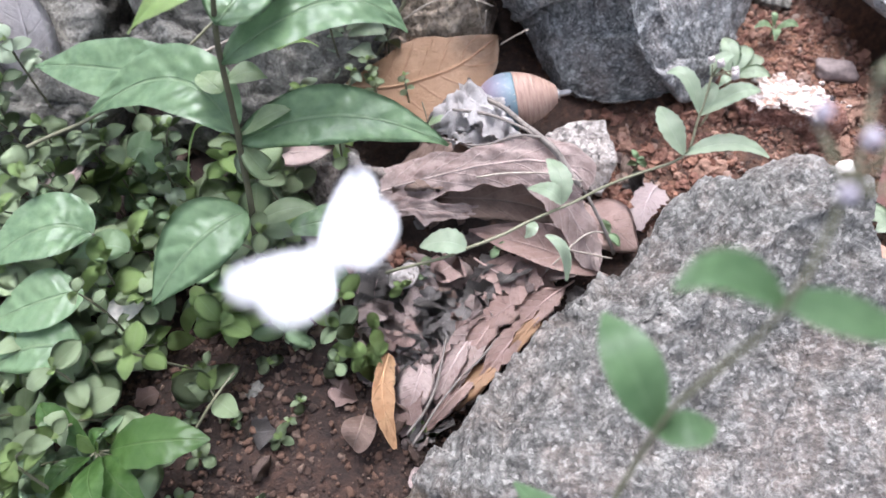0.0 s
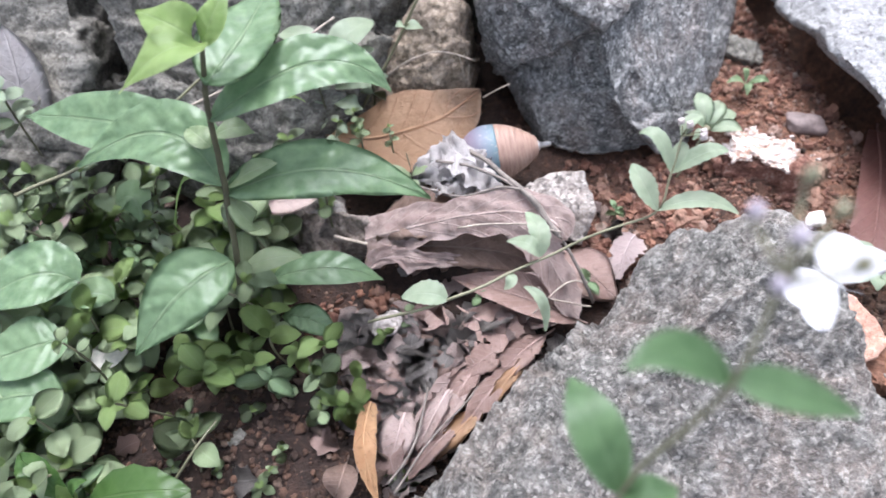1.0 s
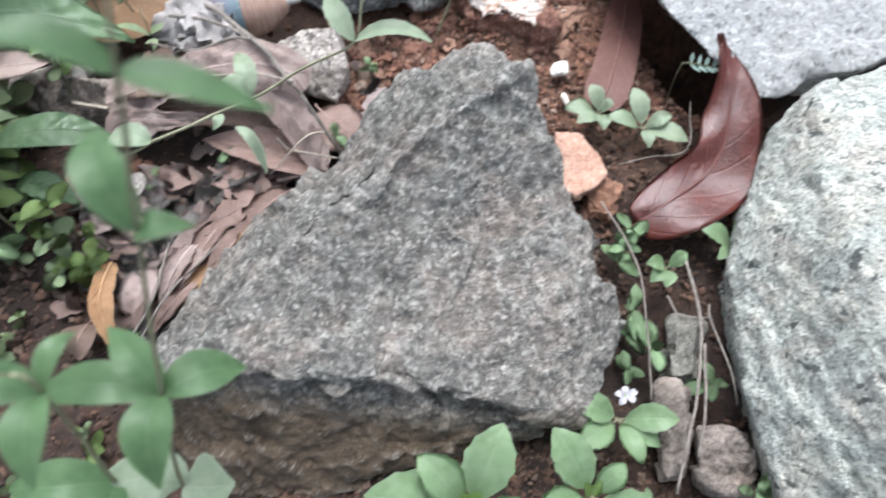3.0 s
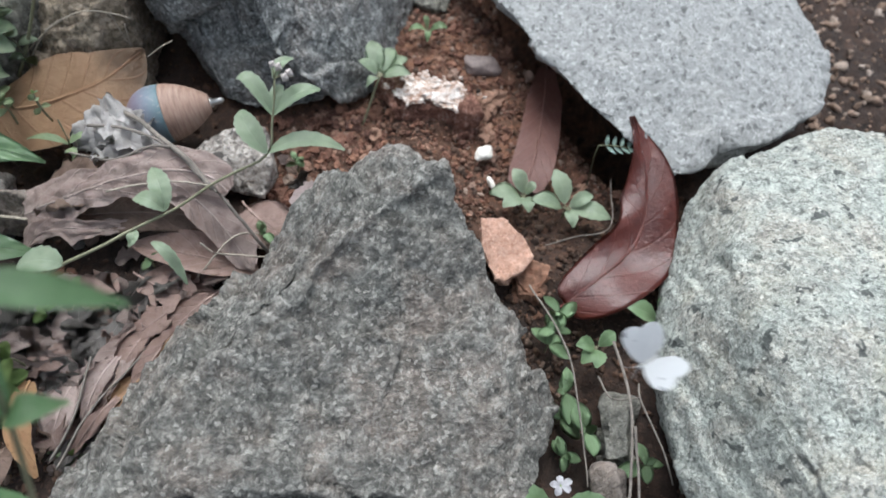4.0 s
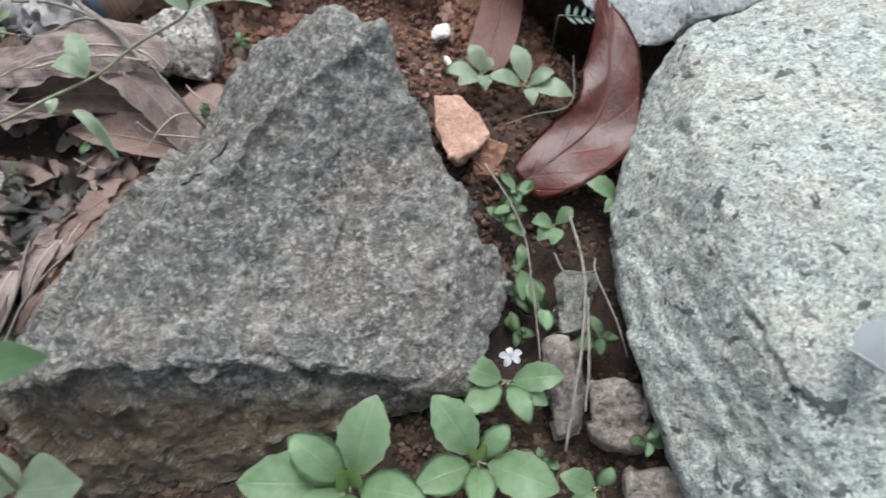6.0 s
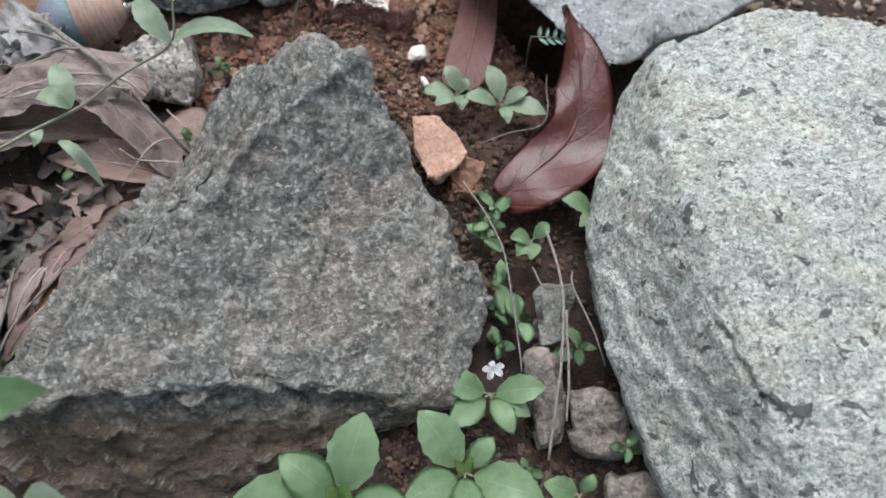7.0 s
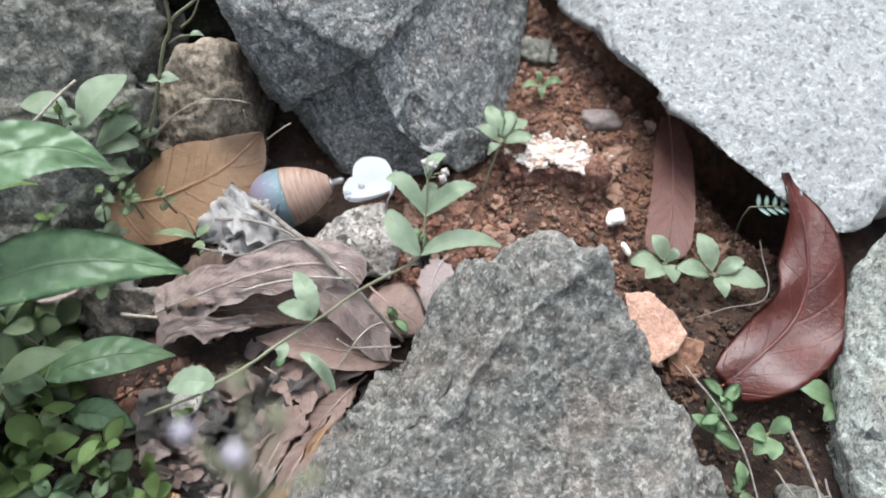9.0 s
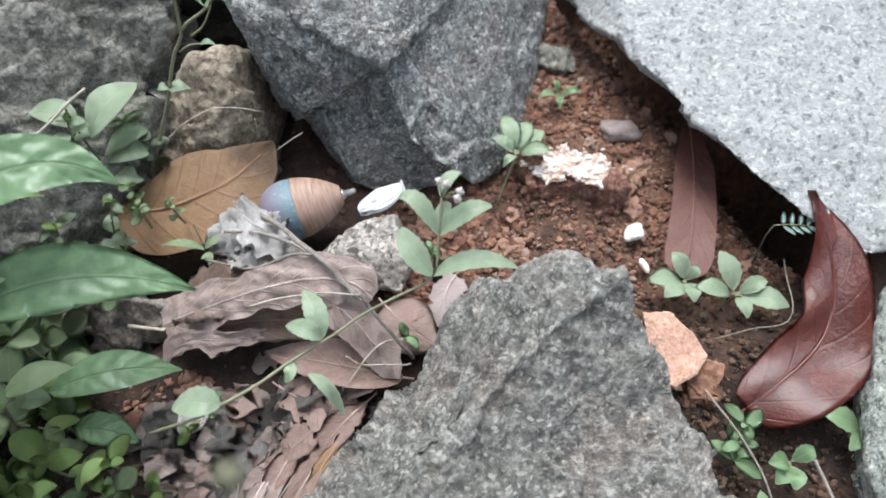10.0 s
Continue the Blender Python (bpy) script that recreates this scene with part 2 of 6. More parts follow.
M_STONE = granite("black_and_white_speckled_stone", (0.14, 0.12, 0.105), (0.34, 0.3, 0.265), (0.52, 0.48, 0.43), 0.5, 300, (0.35, 0.25, 0.18), 0.35, 0.85, 0.0, 0.5, 0.7)
M_MUD = granite("muddy_brown_stone", (0.12, 0.097, 0.08), (0.225, 0.185, 0.155), (0.33, 0.28, 0.24), 0.2, 300, (0.2, 0.13, 0.09), 0.4, 0.4)
M_GAP_SHADE = granite("shade_dark_mossy_stone", (0.025, 0.024, 0.017), (0.055, 0.052, 0.036), (0.1, 0.095, 0.07), 0.1, 260, (0.04, 0.045, 0.015), 0.6, 0.4)
M_BRICK = granite("broken_orange_brick", (0.37, 0.2, 0.135), (0.48, 0.28, 0.2), (0.55, 0.355, 0.27), 0.25, 500, (0.55, 0.39, 0.3), 0.3, 0.2, 0.0, 0.6, 0.7)
M_SOIL = earth("red_brown_soil", (0.017, 0.011, 0.008), (0.053, 0.03, 0.02), (0.13, 0.067, 0.041))
M_CLOD = grains("crumbled_red_soil", (0.07, 0.032, 0.022), (0.17, 0.078, 0.05), (0.26, 0.13, 0.082), (0.12, 0.058, 0.04), (0.32, 0.19, 0.13), (0.1, 0.046, 0.031), (0.21, 0.1, 0.066), (0.31, 0.235, 0.185))
M_HUMUS = grains("crumbled_brown_soil", (0.024, 0.015, 0.01), (0.075, 0.041, 0.026), (0.12, 0.066, 0.041), (0.045, 0.026, 0.018), (0.17, 0.115, 0.082))
LIME = Nodes("crumbly_white_lime", 0.95)
LIME.colour(LIME.ramp(LIME.mix(0.5, LIME.noise(130, 5, 0.75), LIME.noise(420, 4, 0.7)), (0.4, (0.3, 0.17, 0.115)), (0.47, (0.5, 0.38, 0.31)), (0.53, (0.66, 0.58, 0.52)), (0.6, (0.78, 0.74, 0.69))))
LIME.bump(LIME.noise(380, 5, 0.75), 0.0016)
M_LIME = LIME.mat
BANK = Nodes("damp_red_soil", 0.95)
BANK_STREAK = BANK.node("ShaderNodeMapping")
BANK.link(BANK.place.outputs["Object"], BANK_STREAK.inputs[0])
BANK_STREAK.inputs["Scale"].default_value = (1.0, 0.5, 0.35)
BANK.colour(BANK.ramp(BANK.mix(0.45, BANK.noise(150, 5, 0.75, 0.3, BANK_STREAK.outputs[0]), BANK.noise(480, 4, 0.7)), (0.38, (0.08, 0.036, 0.026)), (0.48, (0.22, 0.1, 0.068)), (0.56, (0.34, 0.18, 0.13)), (0.64, (0.5, 0.37, 0.3))))
BANK.bump(BANK.noise(330, 5, 0.75), 0.003)
M_BANK = BANK.mat
M_HARD = plain("hard_orange_soil", (0.26, 0.135, 0.085), 0.95, 0, 190, 0.55, 0.003)
M_PEBBLE = plain("white_pebble", (0.75, 0.7, 0.62), 0.7, 0, 300, 0.2)
M_SLATE = plain("dull_brown_grey_pebble", (0.2, 0.155, 0.14), 0.7, 0, 200, 0.4)
M_BIG = foliage("glossy_dark_green_leaf", (0.175, 0.28, 0.145), (0.26, 0.38, 0.205), (0.32, 0.43, 0.25), 0.27, 7, 0.0023, 0.14)
M_LOW = foliage("glossy_yellow_green_leaf", (0.08, 0.165, 0.042), (0.14, 0.25, 0.075), (0.19, 0.29, 0.11), 0.25, 6, 0.0012, 0.4)
M_YOUNG = foliage("fresh_yellow_green_leaf", (0.26, 0.39, 0.125), (0.41, 0.53, 0.22), (0.42, 0.53, 0.26), 0.4, 6, 0.001, 0.4)
M_SMALL = foliage("small_soft_green_leaf", (0.265, 0.355, 0.19), (0.4, 0.48, 0.285), (0.43, 0.5, 0.32), 0.42, 5, 0.0006, 0.25)
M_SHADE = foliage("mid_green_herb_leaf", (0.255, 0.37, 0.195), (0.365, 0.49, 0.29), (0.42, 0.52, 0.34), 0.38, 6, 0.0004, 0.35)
M_NEAR = foliage("green_narrow_leaf", (0.125, 0.225, 0.1), (0.2, 0.32, 0.155), (0.24, 0.36, 0.19), 0.38, 6, 0.0004, 0.35)
M_PALE_HERB = foliage("pale_soft_green_leaf", (0.36, 0.445, 0.3), (0.485, 0.56, 0.41), (0.5, 0.57, 0.44), 0.4, 5, 0.0005, 0.35)
M_STEM = plain("green_brown_stem", (0.085, 0.082, 0.042), 0.6, 0, 150, 0.35)
M_STEM_G = plain("pale_green_stem", (0.19, 0.185, 0.11), 0.55, 0, 150, 0.25)
M_STRAW = plain("dull_straw", (0.36, 0.31, 0.25), 0.8, 0, 300, 0.4)
M_TWIG = plain("dry_grey_twig", (0.2, 0.172, 0.146), 0.85, 0, 260, 0.5)
M_DRY = withered("grey_brown_dead_leaf", (0.37, 0.272, 0.236), (0.64, 0.53, 0.48), (0.66, 0.56, 0.51))
M_PINK = withered("pinkish_brown_dead_leaf", (0.3, 0.195, 0.16), (0.52, 0.385, 0.335), (0.53, 0.41, 0.36))
M_ORANGE = withered("orange_brown_dry_leaf", (0.36, 0.21, 0.11), (0.48, 0.31, 0.18), (0.3, 0.13, 0.065), 0.45, 7, 0.12, 0.8)
M_RED = withered("glossy_red_brown_leaf", (0.09, 0.014, 0.008), (0.205, 0.042, 0.024), (0.24, 0.09, 0.065), 0.28, 8, 0.12, 0.0, 0.45)
M_FLAT = withered("dull_red_brown_leaf", (0.2, 0.088, 0.068), (0.3, 0.15, 0.12), (0.33, 0.185, 0.15), 0.45, 10, 0.15, 0.0, 0.2)
M_PEEL = withered("orange_bark_strip", (0.42, 0.23, 0.11), (0.57, 0.37, 0.2), (0.5, 0.31, 0.16), 0.7, 3, 0.4)
M_CRUMPLE = withered("pale_crumpled_leaf", (0.42, 0.385, 0.36), (0.76, 0.73, 0.71), (0.66, 0.62, 0.6), 0.8, 9, 0.35)
M_BROWN = withered("dark_brown_dead_leaf", (0.17, 0.11, 0.08), (0.36, 0.26, 0.205), (0.38, 0.3, 0.25))
M_MUSH = withered("rotted_grey_leaf", (0.15, 0.13, 0.115), (0.36, 0.33, 0.305), (0.4, 0.37, 0.34), 0.8, 9, 0.6)
M_PALE = withered("bleached_pink_leaf", (0.4, 0.32, 0.3), (0.58, 0.49, 0.46), (0.56, 0.47, 0.44), 0.7, 6, 0.3)


# ---- mesh helpers ----
def part(name, bm, material, parent=None, label="", smooth=True):
    me = bpy.data.meshes.new(name)
    bm.to_mesh(me)
    bm.free()
    for p in me.polygons:
        p.use_smooth = smooth
    me.materials.append(material)
    ob = new(name, me)
    if parent:
        ob.parent = parent
    return tagged(ob, label)


def shared(name, me, parent, label=""):
    ob = new(name, me)
    ob.parent = parent
    return tagged(ob, label)


def ditch(x, y):
    """Depth of the hollow under the pale slab's edge."""
    a, b = Vector((0.272, 0.44)), Vector((0.338, 0.215))
    q, ab = Vector((x, y)) - a, b - a
    s = max(-0.1, min(1.0, q.dot(ab) / ab.length_squared))
    away = (q - s * ab).length
    return math.exp(-((away / 0.03) ** 4))


def ground_z(x, y):
    z = -0.012 + 0.007 * noise.noise((x * 9, y * 9, 0.3)) + 0.004 * noise.noise((x * 31, y * 31, 1.7))
    z -= 0.062 * ditch(x, y)
    # the little scarp under the lime crust
    step = 0.5 + 0.5 * math.tanh((y - 0.248 - 0.05 * (x - 0.2)) / 0.006)
    z += 0.008 * step * math.exp(-(((x - 0.196) / 0.035) ** 2)) * math.exp(-(((y - 0.268) / 0.04) ** 2))
    if -0.3 < x < 0.02 and y < 0.3:
        z += 0.006 * noise.noise((x * 14, y * 14, 7.7))
    if -0.12 < y < 0.13:
        z -= 0.014 * math.exp(-(((x - 0.245) / 0.02) ** 2)) * min(1.0, (0.13 - y) / 0.03)
    if x > 0.4 and y > 0.2:
        z -= 0.012
    return z


def ground():
    def axis(a, b, n):
        inner = np.linspace(a, b, n)
        grow = np.cumsum(0.01 * 1.55 ** np.arange(20))
        return np.concatenate([(a - grow)[::-1], inner, b + grow])

    xs, ys = axis(-0.42, 0.66, 300), axis(-0.2, 0.56, 220)
    verts = []
    for y in ys:
        for x in xs:
            z = ground_z(x, y)
            if -0.45 < x < 0.7 and -0.22 < y < 0.6:
                z += 0.0028 * noise.noise((x * 90, y * 90, 3.1)) + 0.0016 * noise.noise((x * 210, y * 210, 5.5))
            verts.append((x, y, z))
    nx = len(xs)
    faces = [(j * nx + i, j * nx + i + 1, (j + 1) * nx + i + 1, (j + 1) * nx + i) for j in range(len(ys) - 1) for i in range(nx - 1)]
    me = bpy.data.meshes.new("ground")
    me.from_pydata(verts, [], faces)
    me.materials.append(M_SOIL)
    for p in me.polygons:
        p.use_smooth = True
    tagged(new("ground", me), "damp red-brown soil with crumbs and roots", "soil", kind="structure")


def nearest(p, line):
    """How far a point lies from a line of points, and the nearest place on it."""
    best = (9.0, p)
    for a, b in zip(line, line[1:]):
        a, b = Vector(a), Vector(b)
        near = a + max(0.0, min(1.0, (p - a).dot(b - a) / (b - a).length_squared)) * (b - a)
        best = min(best, ((p - near).length, near), key=lambda one: one[0])
    return best


def rock(name, corners, material, label, voxel=0.0025, rough=1.0, seed=0.0, category="rock", bevel=0.0022, group="", dents=(), facet=1.0, cuts=(), pits=0.0, calm=()):
    """A broken stone: the solid between a few corners, edges knocked off, its faces weathered by noise at three sizes."""
    c = sum((Vector(p) for p in corners), Vector()) / len(corners)
    bm = bmesh.new()
    for p in corners:
        bm.verts.new(Vector(p) - c)
    got = bmesh.ops.convex_hull(bm, input=bm.verts)
    bmesh.ops.delete(bm, geom=list({g for g in got["geom_interior"] + got["geom_unused"] if isinstance(g, bmesh.types.BMVert)}), context="VERTS")
    bmesh.ops.dissolve_limit(bm, angle_limit=radians(6), verts=bm.verts, edges=bm.edges)
    bmesh.ops.bevel(bm, geom=list(bm.edges), offset=bevel, segments=2, affect="EDGES", profile=0.6)
    ob = part(name, bm, material)
    mod = ob.modifiers.new("remesh", "REMESH")
    mod.mode, mod.voxel_size = "VOXEL", voxel
    me = bpy.data.meshes.new_from_object(ob.evaluated_get(bpy.context.evaluated_depsgraph_get()))
    ob.modifiers.clear()
    old, ob.data = ob.data, me
    bpy.data.meshes.remove(old)
    me.name = name
    o = Vector((seed, seed * 0.7, -seed))
    moved = []
    for v in me.vertices:
        p = v.co + o
        d = 0.003 * noise.noise(p * 13) + 0.0012 * noise.noise(p * 120) + 0.0008 * noise.noise(p * 300)
        for cell, slope in ((0.05, 0.26), (0.019, 0.24), (0.007, 0.2)):
            q = (p + 0.25 * cell * noise.noise_vector(p * (1.2 / cell))) / cell
            middle = noise.voronoi(q)[1][0]
            d += facet * slope * cell * noise.cell_vector(middle * 7.31).dot(q - middle)
        for at, radius in calm:
            d *= 1 - math.exp(-(((v.co + c - Vector(at)).length / radius) ** 2))
        if pits:
            d -= pits * max(0.0, noise.noise(p * 55) + 0.5 * noise.noise(p * 130) - 0.05)
        out = v.normal * d * rough
        for at, radius, depth in dents:
            far = (v.co + c - Vector(at)).length / radius
            if far < 1.6:
                out -= v.normal * depth * math.exp(-2 * far * far)
        for line, width, depth, side, *more in cuts:
            here = v.co + c + 0.0035 * noise.noise_vector(p * 70) + 0.0015 * noise.noise_vector(p * 260)
            far, near = nearest(here, line)
            if far < 3 * width:
                share = math.exp(-far / width) if side else math.exp(-2 * (far / width) ** 2)
                if side:
                    blur = more[0] if more else 0.0025
                    share *= max(0.0, min(1.0, (here - near).dot(Vector(side)) / blur))
                out -= v.normal * depth * share
        moved.append(v.co + out)
    for v, p in zip(me.vertices, moved):
        v.co = p
    for p in me.polygons:
        p.use_smooth = True
    if not me.materials:
        me.materials.append(material)
    ob.location = c
    return tagged(ob, label, category, group)


def blob_mesh(name, size, material, seed, lumps=0.35, flat=0.6):
    """A small lump of stone or soil."""
    bm = bmesh.new()
    bmesh.ops.create_icosphere(bm, subdivisions=3, radius=1)
    for v in bm.verts:
        f = 1 + lumps * noise.noise(v.co * 1.3 + Vector((seed, 0, 0))) + 0.5 * lumps * noise.noise(v.co * 3.1 + Vector((0, seed, 0)))
        v.co = Vector((v.co.x * size[0] * f, v.co.y * size[1] * f, v.co.z * size[2] * f * flat))
    return bm


def lump(name, at, size, material, label, category, seed=1.0, turn=0.0, group="", lumps=0.35):
    ob = part(name, blob_mesh(name, size, material, seed, lumps), material, smooth=lumps < 0.5)
    ob.matrix_basis = pose(*at, 0, 0, turn)
    return tagged(ob, label, category, group)


def ribbon(path, widths, fold=0.15, cockle=0.0, across=6, seed=0.0, up=(0, 0, 1), teeth=0.0, thick=0.0004, roll=0.0, ragged=0.0, freq=60.0, crease=0.0, ripple=None):
    """A leaf blade along a smooth path of points: widths along it (one, or one for each side), folded at its midrib, its edges waved. Has length and width as UV."""
    n = len(path)
    bm = bmesh.new()
    layer = bm.loops.layers.uv.new("UVMap")
    rows, uvs = [], {}
    for i, p in enumerate(path):
        ahead = (path[min(n - 1, i + 1)] - path[max(0, i - 1)]).normalized()
        side = ahead.cross(Vector(up))
        side = side.normalized() if side.length > 1e-6 else Vector((1, 0, 0))
        normal = side.cross(ahead).normalized()
        if roll:
            turned = Matrix.Rotation(roll, 3, ahead)
            side, normal = turned @ side, turned @ normal
        row = []
        for j in range(across + 1):
            s = 2 * j / across - 1
            w = widths[i] if isinstance(widths[i], float) else widths[i][s > 0]
            if abs(s) > 0.99:
                w *= 1 + teeth * (1 if i % 2 else -1) + ragged * noise.noise((i * 14.0 / n + seed, s * 3, seed))
            lift = fold * abs(s) * w + cockle * noise.noise((p.x * freq + seed, p.y * freq + s * 1.3, seed)) * (0.3 + abs(s)) + crease * abs(noise.noise((p.x * freq * 2.2 + seed, p.y * freq * 2.2 + s * 1.9, 3.3 + seed)))
            if ripple:
                lift += ripple[0] * (0.35 + abs(s)) * math.sin(6.283 * (ripple[1] * i / (n - 1) + ripple[2] + ripple[3] * s))
            v = bm.verts.new(p + side * (s * w) + normal * lift)
            uvs[v] = (i / (n - 1), 0.5 + s / 2)
            row.append(v)
        rows.append(row)
    for a, b in zip(rows, rows[1:]):
        for j in range(across):
            f = bm.faces.new((a[j], a[j + 1], b[j + 1], b[j]))
            for lp in f.loops:
                lp[layer].uv = uvs[lp.vert]
    if thick:
        top = list(bm.faces)
        bmesh.ops.solidify(bm, geom=top, thickness=thick)
    bmesh.ops.recalc_face_normals(bm, faces=bm.faces)
    return bm


def curve3(a, b, c, n):
    """Points of a smooth bow from a through b to c."""
    a, b, c = Vector(a), Vector(b), Vector(c)
    k = 2 * b - (a + c) / 2
    return [(1 - t) ** 2 * a + 2 * t * (1 - t) * k + t * t * c for t in (i / (n - 1) for i in range(n))]


def oval(n, width, peak=0.45, point=1.0, blunt=0.75):
    """Half widths of a leaf from stalk to tip."""
    out = []
    for i in range(n):
        t = i / (n - 1)
        s = t ** (math.log(0.5) / math.log(peak))
        out.append(max(0.0006, width / 2 * max(0.0, math.sin(math.pi * s)) ** (blunt if t < peak else blunt * point)))
    return out


def sides(n, *stops):
    """Half widths of an uneven leaf, for its left and right side, between (share of its length, left, right) stops."""
    at, left, right = zip(*stops)
    return [(float(np.interp(t, at, left)), float(np.interp(t, at, right))) for t in (i / (n - 1) for i in range(n))]


def blade(name, a, b, c, width, material, parent=None, label="", n=16, peak=0.45, point=1.2, **more):
    """One leaf from stalk a through b to tip c, made about its own stalk."""
    a, b, c = Vector(a), Vector(b), Vector(c)
    line = curve3((0, 0, 0), b - a, c - a, n)
    ob = part(name, ribbon(line, oval(n, width, peak, point), **more), material, parent, label)
    ob.location = a - (parent.location if parent else Vector())
    return ob


def tube(points, radii, sides=6):
    bm = bmesh.new()
    rings = []
    n = len(points)
    for i, p in enumerate(points):
        ahead = (points[min(n - 1, i + 1)] - points[max(0, i - 1)]).normalized()
        u = ahead.orthogonal().normalized()
        w = ahead.cross(u)
        rings.append([bm.verts.new(p + radii[i] * (math.cos(a) * u + math.sin(a) * w)) for a in (2 * math.pi * k / sides for k in range(sides))])
    for a, b in zip(rings, rings[1:]):
        for k in range(sides):
            bm.faces.new((a[k], a[(k + 1) % sides], b[(k + 1) % sides], b[k]))
    bm.faces.new(rings[0]), bm.faces.new(rings[-1])
    bmesh.ops.recalc_face_normals(bm, faces=bm.faces)
    return bm


def smooth_path(pts, n):
    """A Catmull-Rom line through the points."""
    p = [Vector(q) for q in pts]
    p = [2 * p[0] - p[1]] + p + [2 * p[-1] - p[-2]]
    out = []
    for k in range(n):
        s = k / (n - 1) * (len(p) - 3)
        i = min(int(s), len(p) - 4)
        t = s - i
        a, b, c, d = p[i : i + 4]
        out.append(0.5 * (2 * b + (c - a) * t + (2 * a - 5 * b + 4 * c - d) * t * t + (3 * b - a - 3 * c + d) * t**3))
    return out


def twig(name, pts, r0, r1, material, label, category="twig", n=24, parent=None, wobble=0.0008):
    base = Vector(pts[0])
    line = smooth_path([Vector(p) - base for p in pts], n)
    line = [p + wobble * Vector(noise.noise_vector(p * 60 + base * 50)) for p in line]
    ob = part(name, tube(line, [r0 + (r1 - r0) * i / (n - 1) for i in range(n)]), material, parent)
    ob.location = base - (parent.location if parent else Vector())
    return tagged(ob, label, category) if not parent else ob


# ---- ground and rocks ----
ground()

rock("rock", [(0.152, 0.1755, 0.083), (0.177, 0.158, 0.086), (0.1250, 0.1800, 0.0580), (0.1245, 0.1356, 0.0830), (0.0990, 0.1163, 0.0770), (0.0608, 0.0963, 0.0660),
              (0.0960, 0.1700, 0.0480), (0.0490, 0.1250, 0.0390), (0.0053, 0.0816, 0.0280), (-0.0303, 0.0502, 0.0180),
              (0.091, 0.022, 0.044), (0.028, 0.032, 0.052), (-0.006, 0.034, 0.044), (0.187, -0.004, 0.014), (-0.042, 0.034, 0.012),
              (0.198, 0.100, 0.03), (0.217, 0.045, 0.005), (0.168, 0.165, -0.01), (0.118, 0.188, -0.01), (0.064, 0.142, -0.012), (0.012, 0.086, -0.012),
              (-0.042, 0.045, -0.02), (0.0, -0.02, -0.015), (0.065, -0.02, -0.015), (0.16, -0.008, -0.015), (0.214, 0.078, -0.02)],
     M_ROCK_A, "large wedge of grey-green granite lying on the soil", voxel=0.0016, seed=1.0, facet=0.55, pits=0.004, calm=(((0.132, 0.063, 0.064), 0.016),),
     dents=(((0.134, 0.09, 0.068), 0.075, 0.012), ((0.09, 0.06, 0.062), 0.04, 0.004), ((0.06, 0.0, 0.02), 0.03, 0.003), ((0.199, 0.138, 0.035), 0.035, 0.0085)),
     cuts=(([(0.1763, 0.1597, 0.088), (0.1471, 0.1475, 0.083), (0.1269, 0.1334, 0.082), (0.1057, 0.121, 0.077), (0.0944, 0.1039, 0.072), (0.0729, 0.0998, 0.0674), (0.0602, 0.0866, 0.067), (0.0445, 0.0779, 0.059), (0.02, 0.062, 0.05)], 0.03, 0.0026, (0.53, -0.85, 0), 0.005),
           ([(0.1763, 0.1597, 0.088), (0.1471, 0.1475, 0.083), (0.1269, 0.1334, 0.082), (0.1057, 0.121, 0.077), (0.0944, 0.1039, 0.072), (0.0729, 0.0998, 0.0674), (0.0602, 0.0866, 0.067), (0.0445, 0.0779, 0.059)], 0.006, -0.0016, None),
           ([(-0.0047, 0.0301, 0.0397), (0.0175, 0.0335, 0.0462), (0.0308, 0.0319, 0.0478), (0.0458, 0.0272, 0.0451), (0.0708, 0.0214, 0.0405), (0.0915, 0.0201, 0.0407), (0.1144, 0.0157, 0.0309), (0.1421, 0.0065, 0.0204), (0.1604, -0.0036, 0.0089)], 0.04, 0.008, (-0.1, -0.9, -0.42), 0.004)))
rock("rock", [(0.003, 0.352, 0.105), (0.0124, 0.3421, 0.0550), (0.0258, 0.3322, 0.0120), (0.0524, 0.2843, 0.0000), (0.0858, 0.2694, -0.0040), (0.1297, 0.2744, -0.0040), (0.1334, 0.2733, 0.0020), (0.166, 0.300, -0.01),
              (0.2, 0.372, -0.01), (0.226, 0.44, -0.01), (0.0891, 0.3054, 0.0900), (0.0961, 0.2792, 0.0580), (0.1725, 0.3496, 0.03), (0.03, 0.44, 0.16), (0.15, 0.44, 0.13),
              (0.2, 0.46, 0.05), (0.05, 0.30, -0.02), (0.03, 0.45, -0.02), (0.2, 0.48, -0.02)],
     M_ROCK_B, "dark blue-grey granite block leaning over a spinning top", voxel=0.0018, seed=4.0, facet=0.45, rough=0.85,
     dents=(((0.045, 0.3, 0.045), 0.03, 0.007), ((0.08, 0.275, 0.03), 0.025, 0.004)),
     cuts=(([(0.0835, 0.3028, 0.0842), (0.085, 0.2999, 0.0735), (0.0907, 0.2877, 0.0617), (0.1014, 0.2771, 0.042), (0.1143, 0.2703, 0.029), (0.13, 0.272, 0.006)], 0.06, 0.011, (-0.6, -0.3, -0.74), 0.003),
           ([(0.0835, 0.3028, 0.0846), (0.0712, 0.3084, 0.0767), (0.0543, 0.3092, 0.061), (0.0304, 0.3172, 0.0394)], 0.05, 0.012, (0.5, -0.5, -0.7), 0.003)))
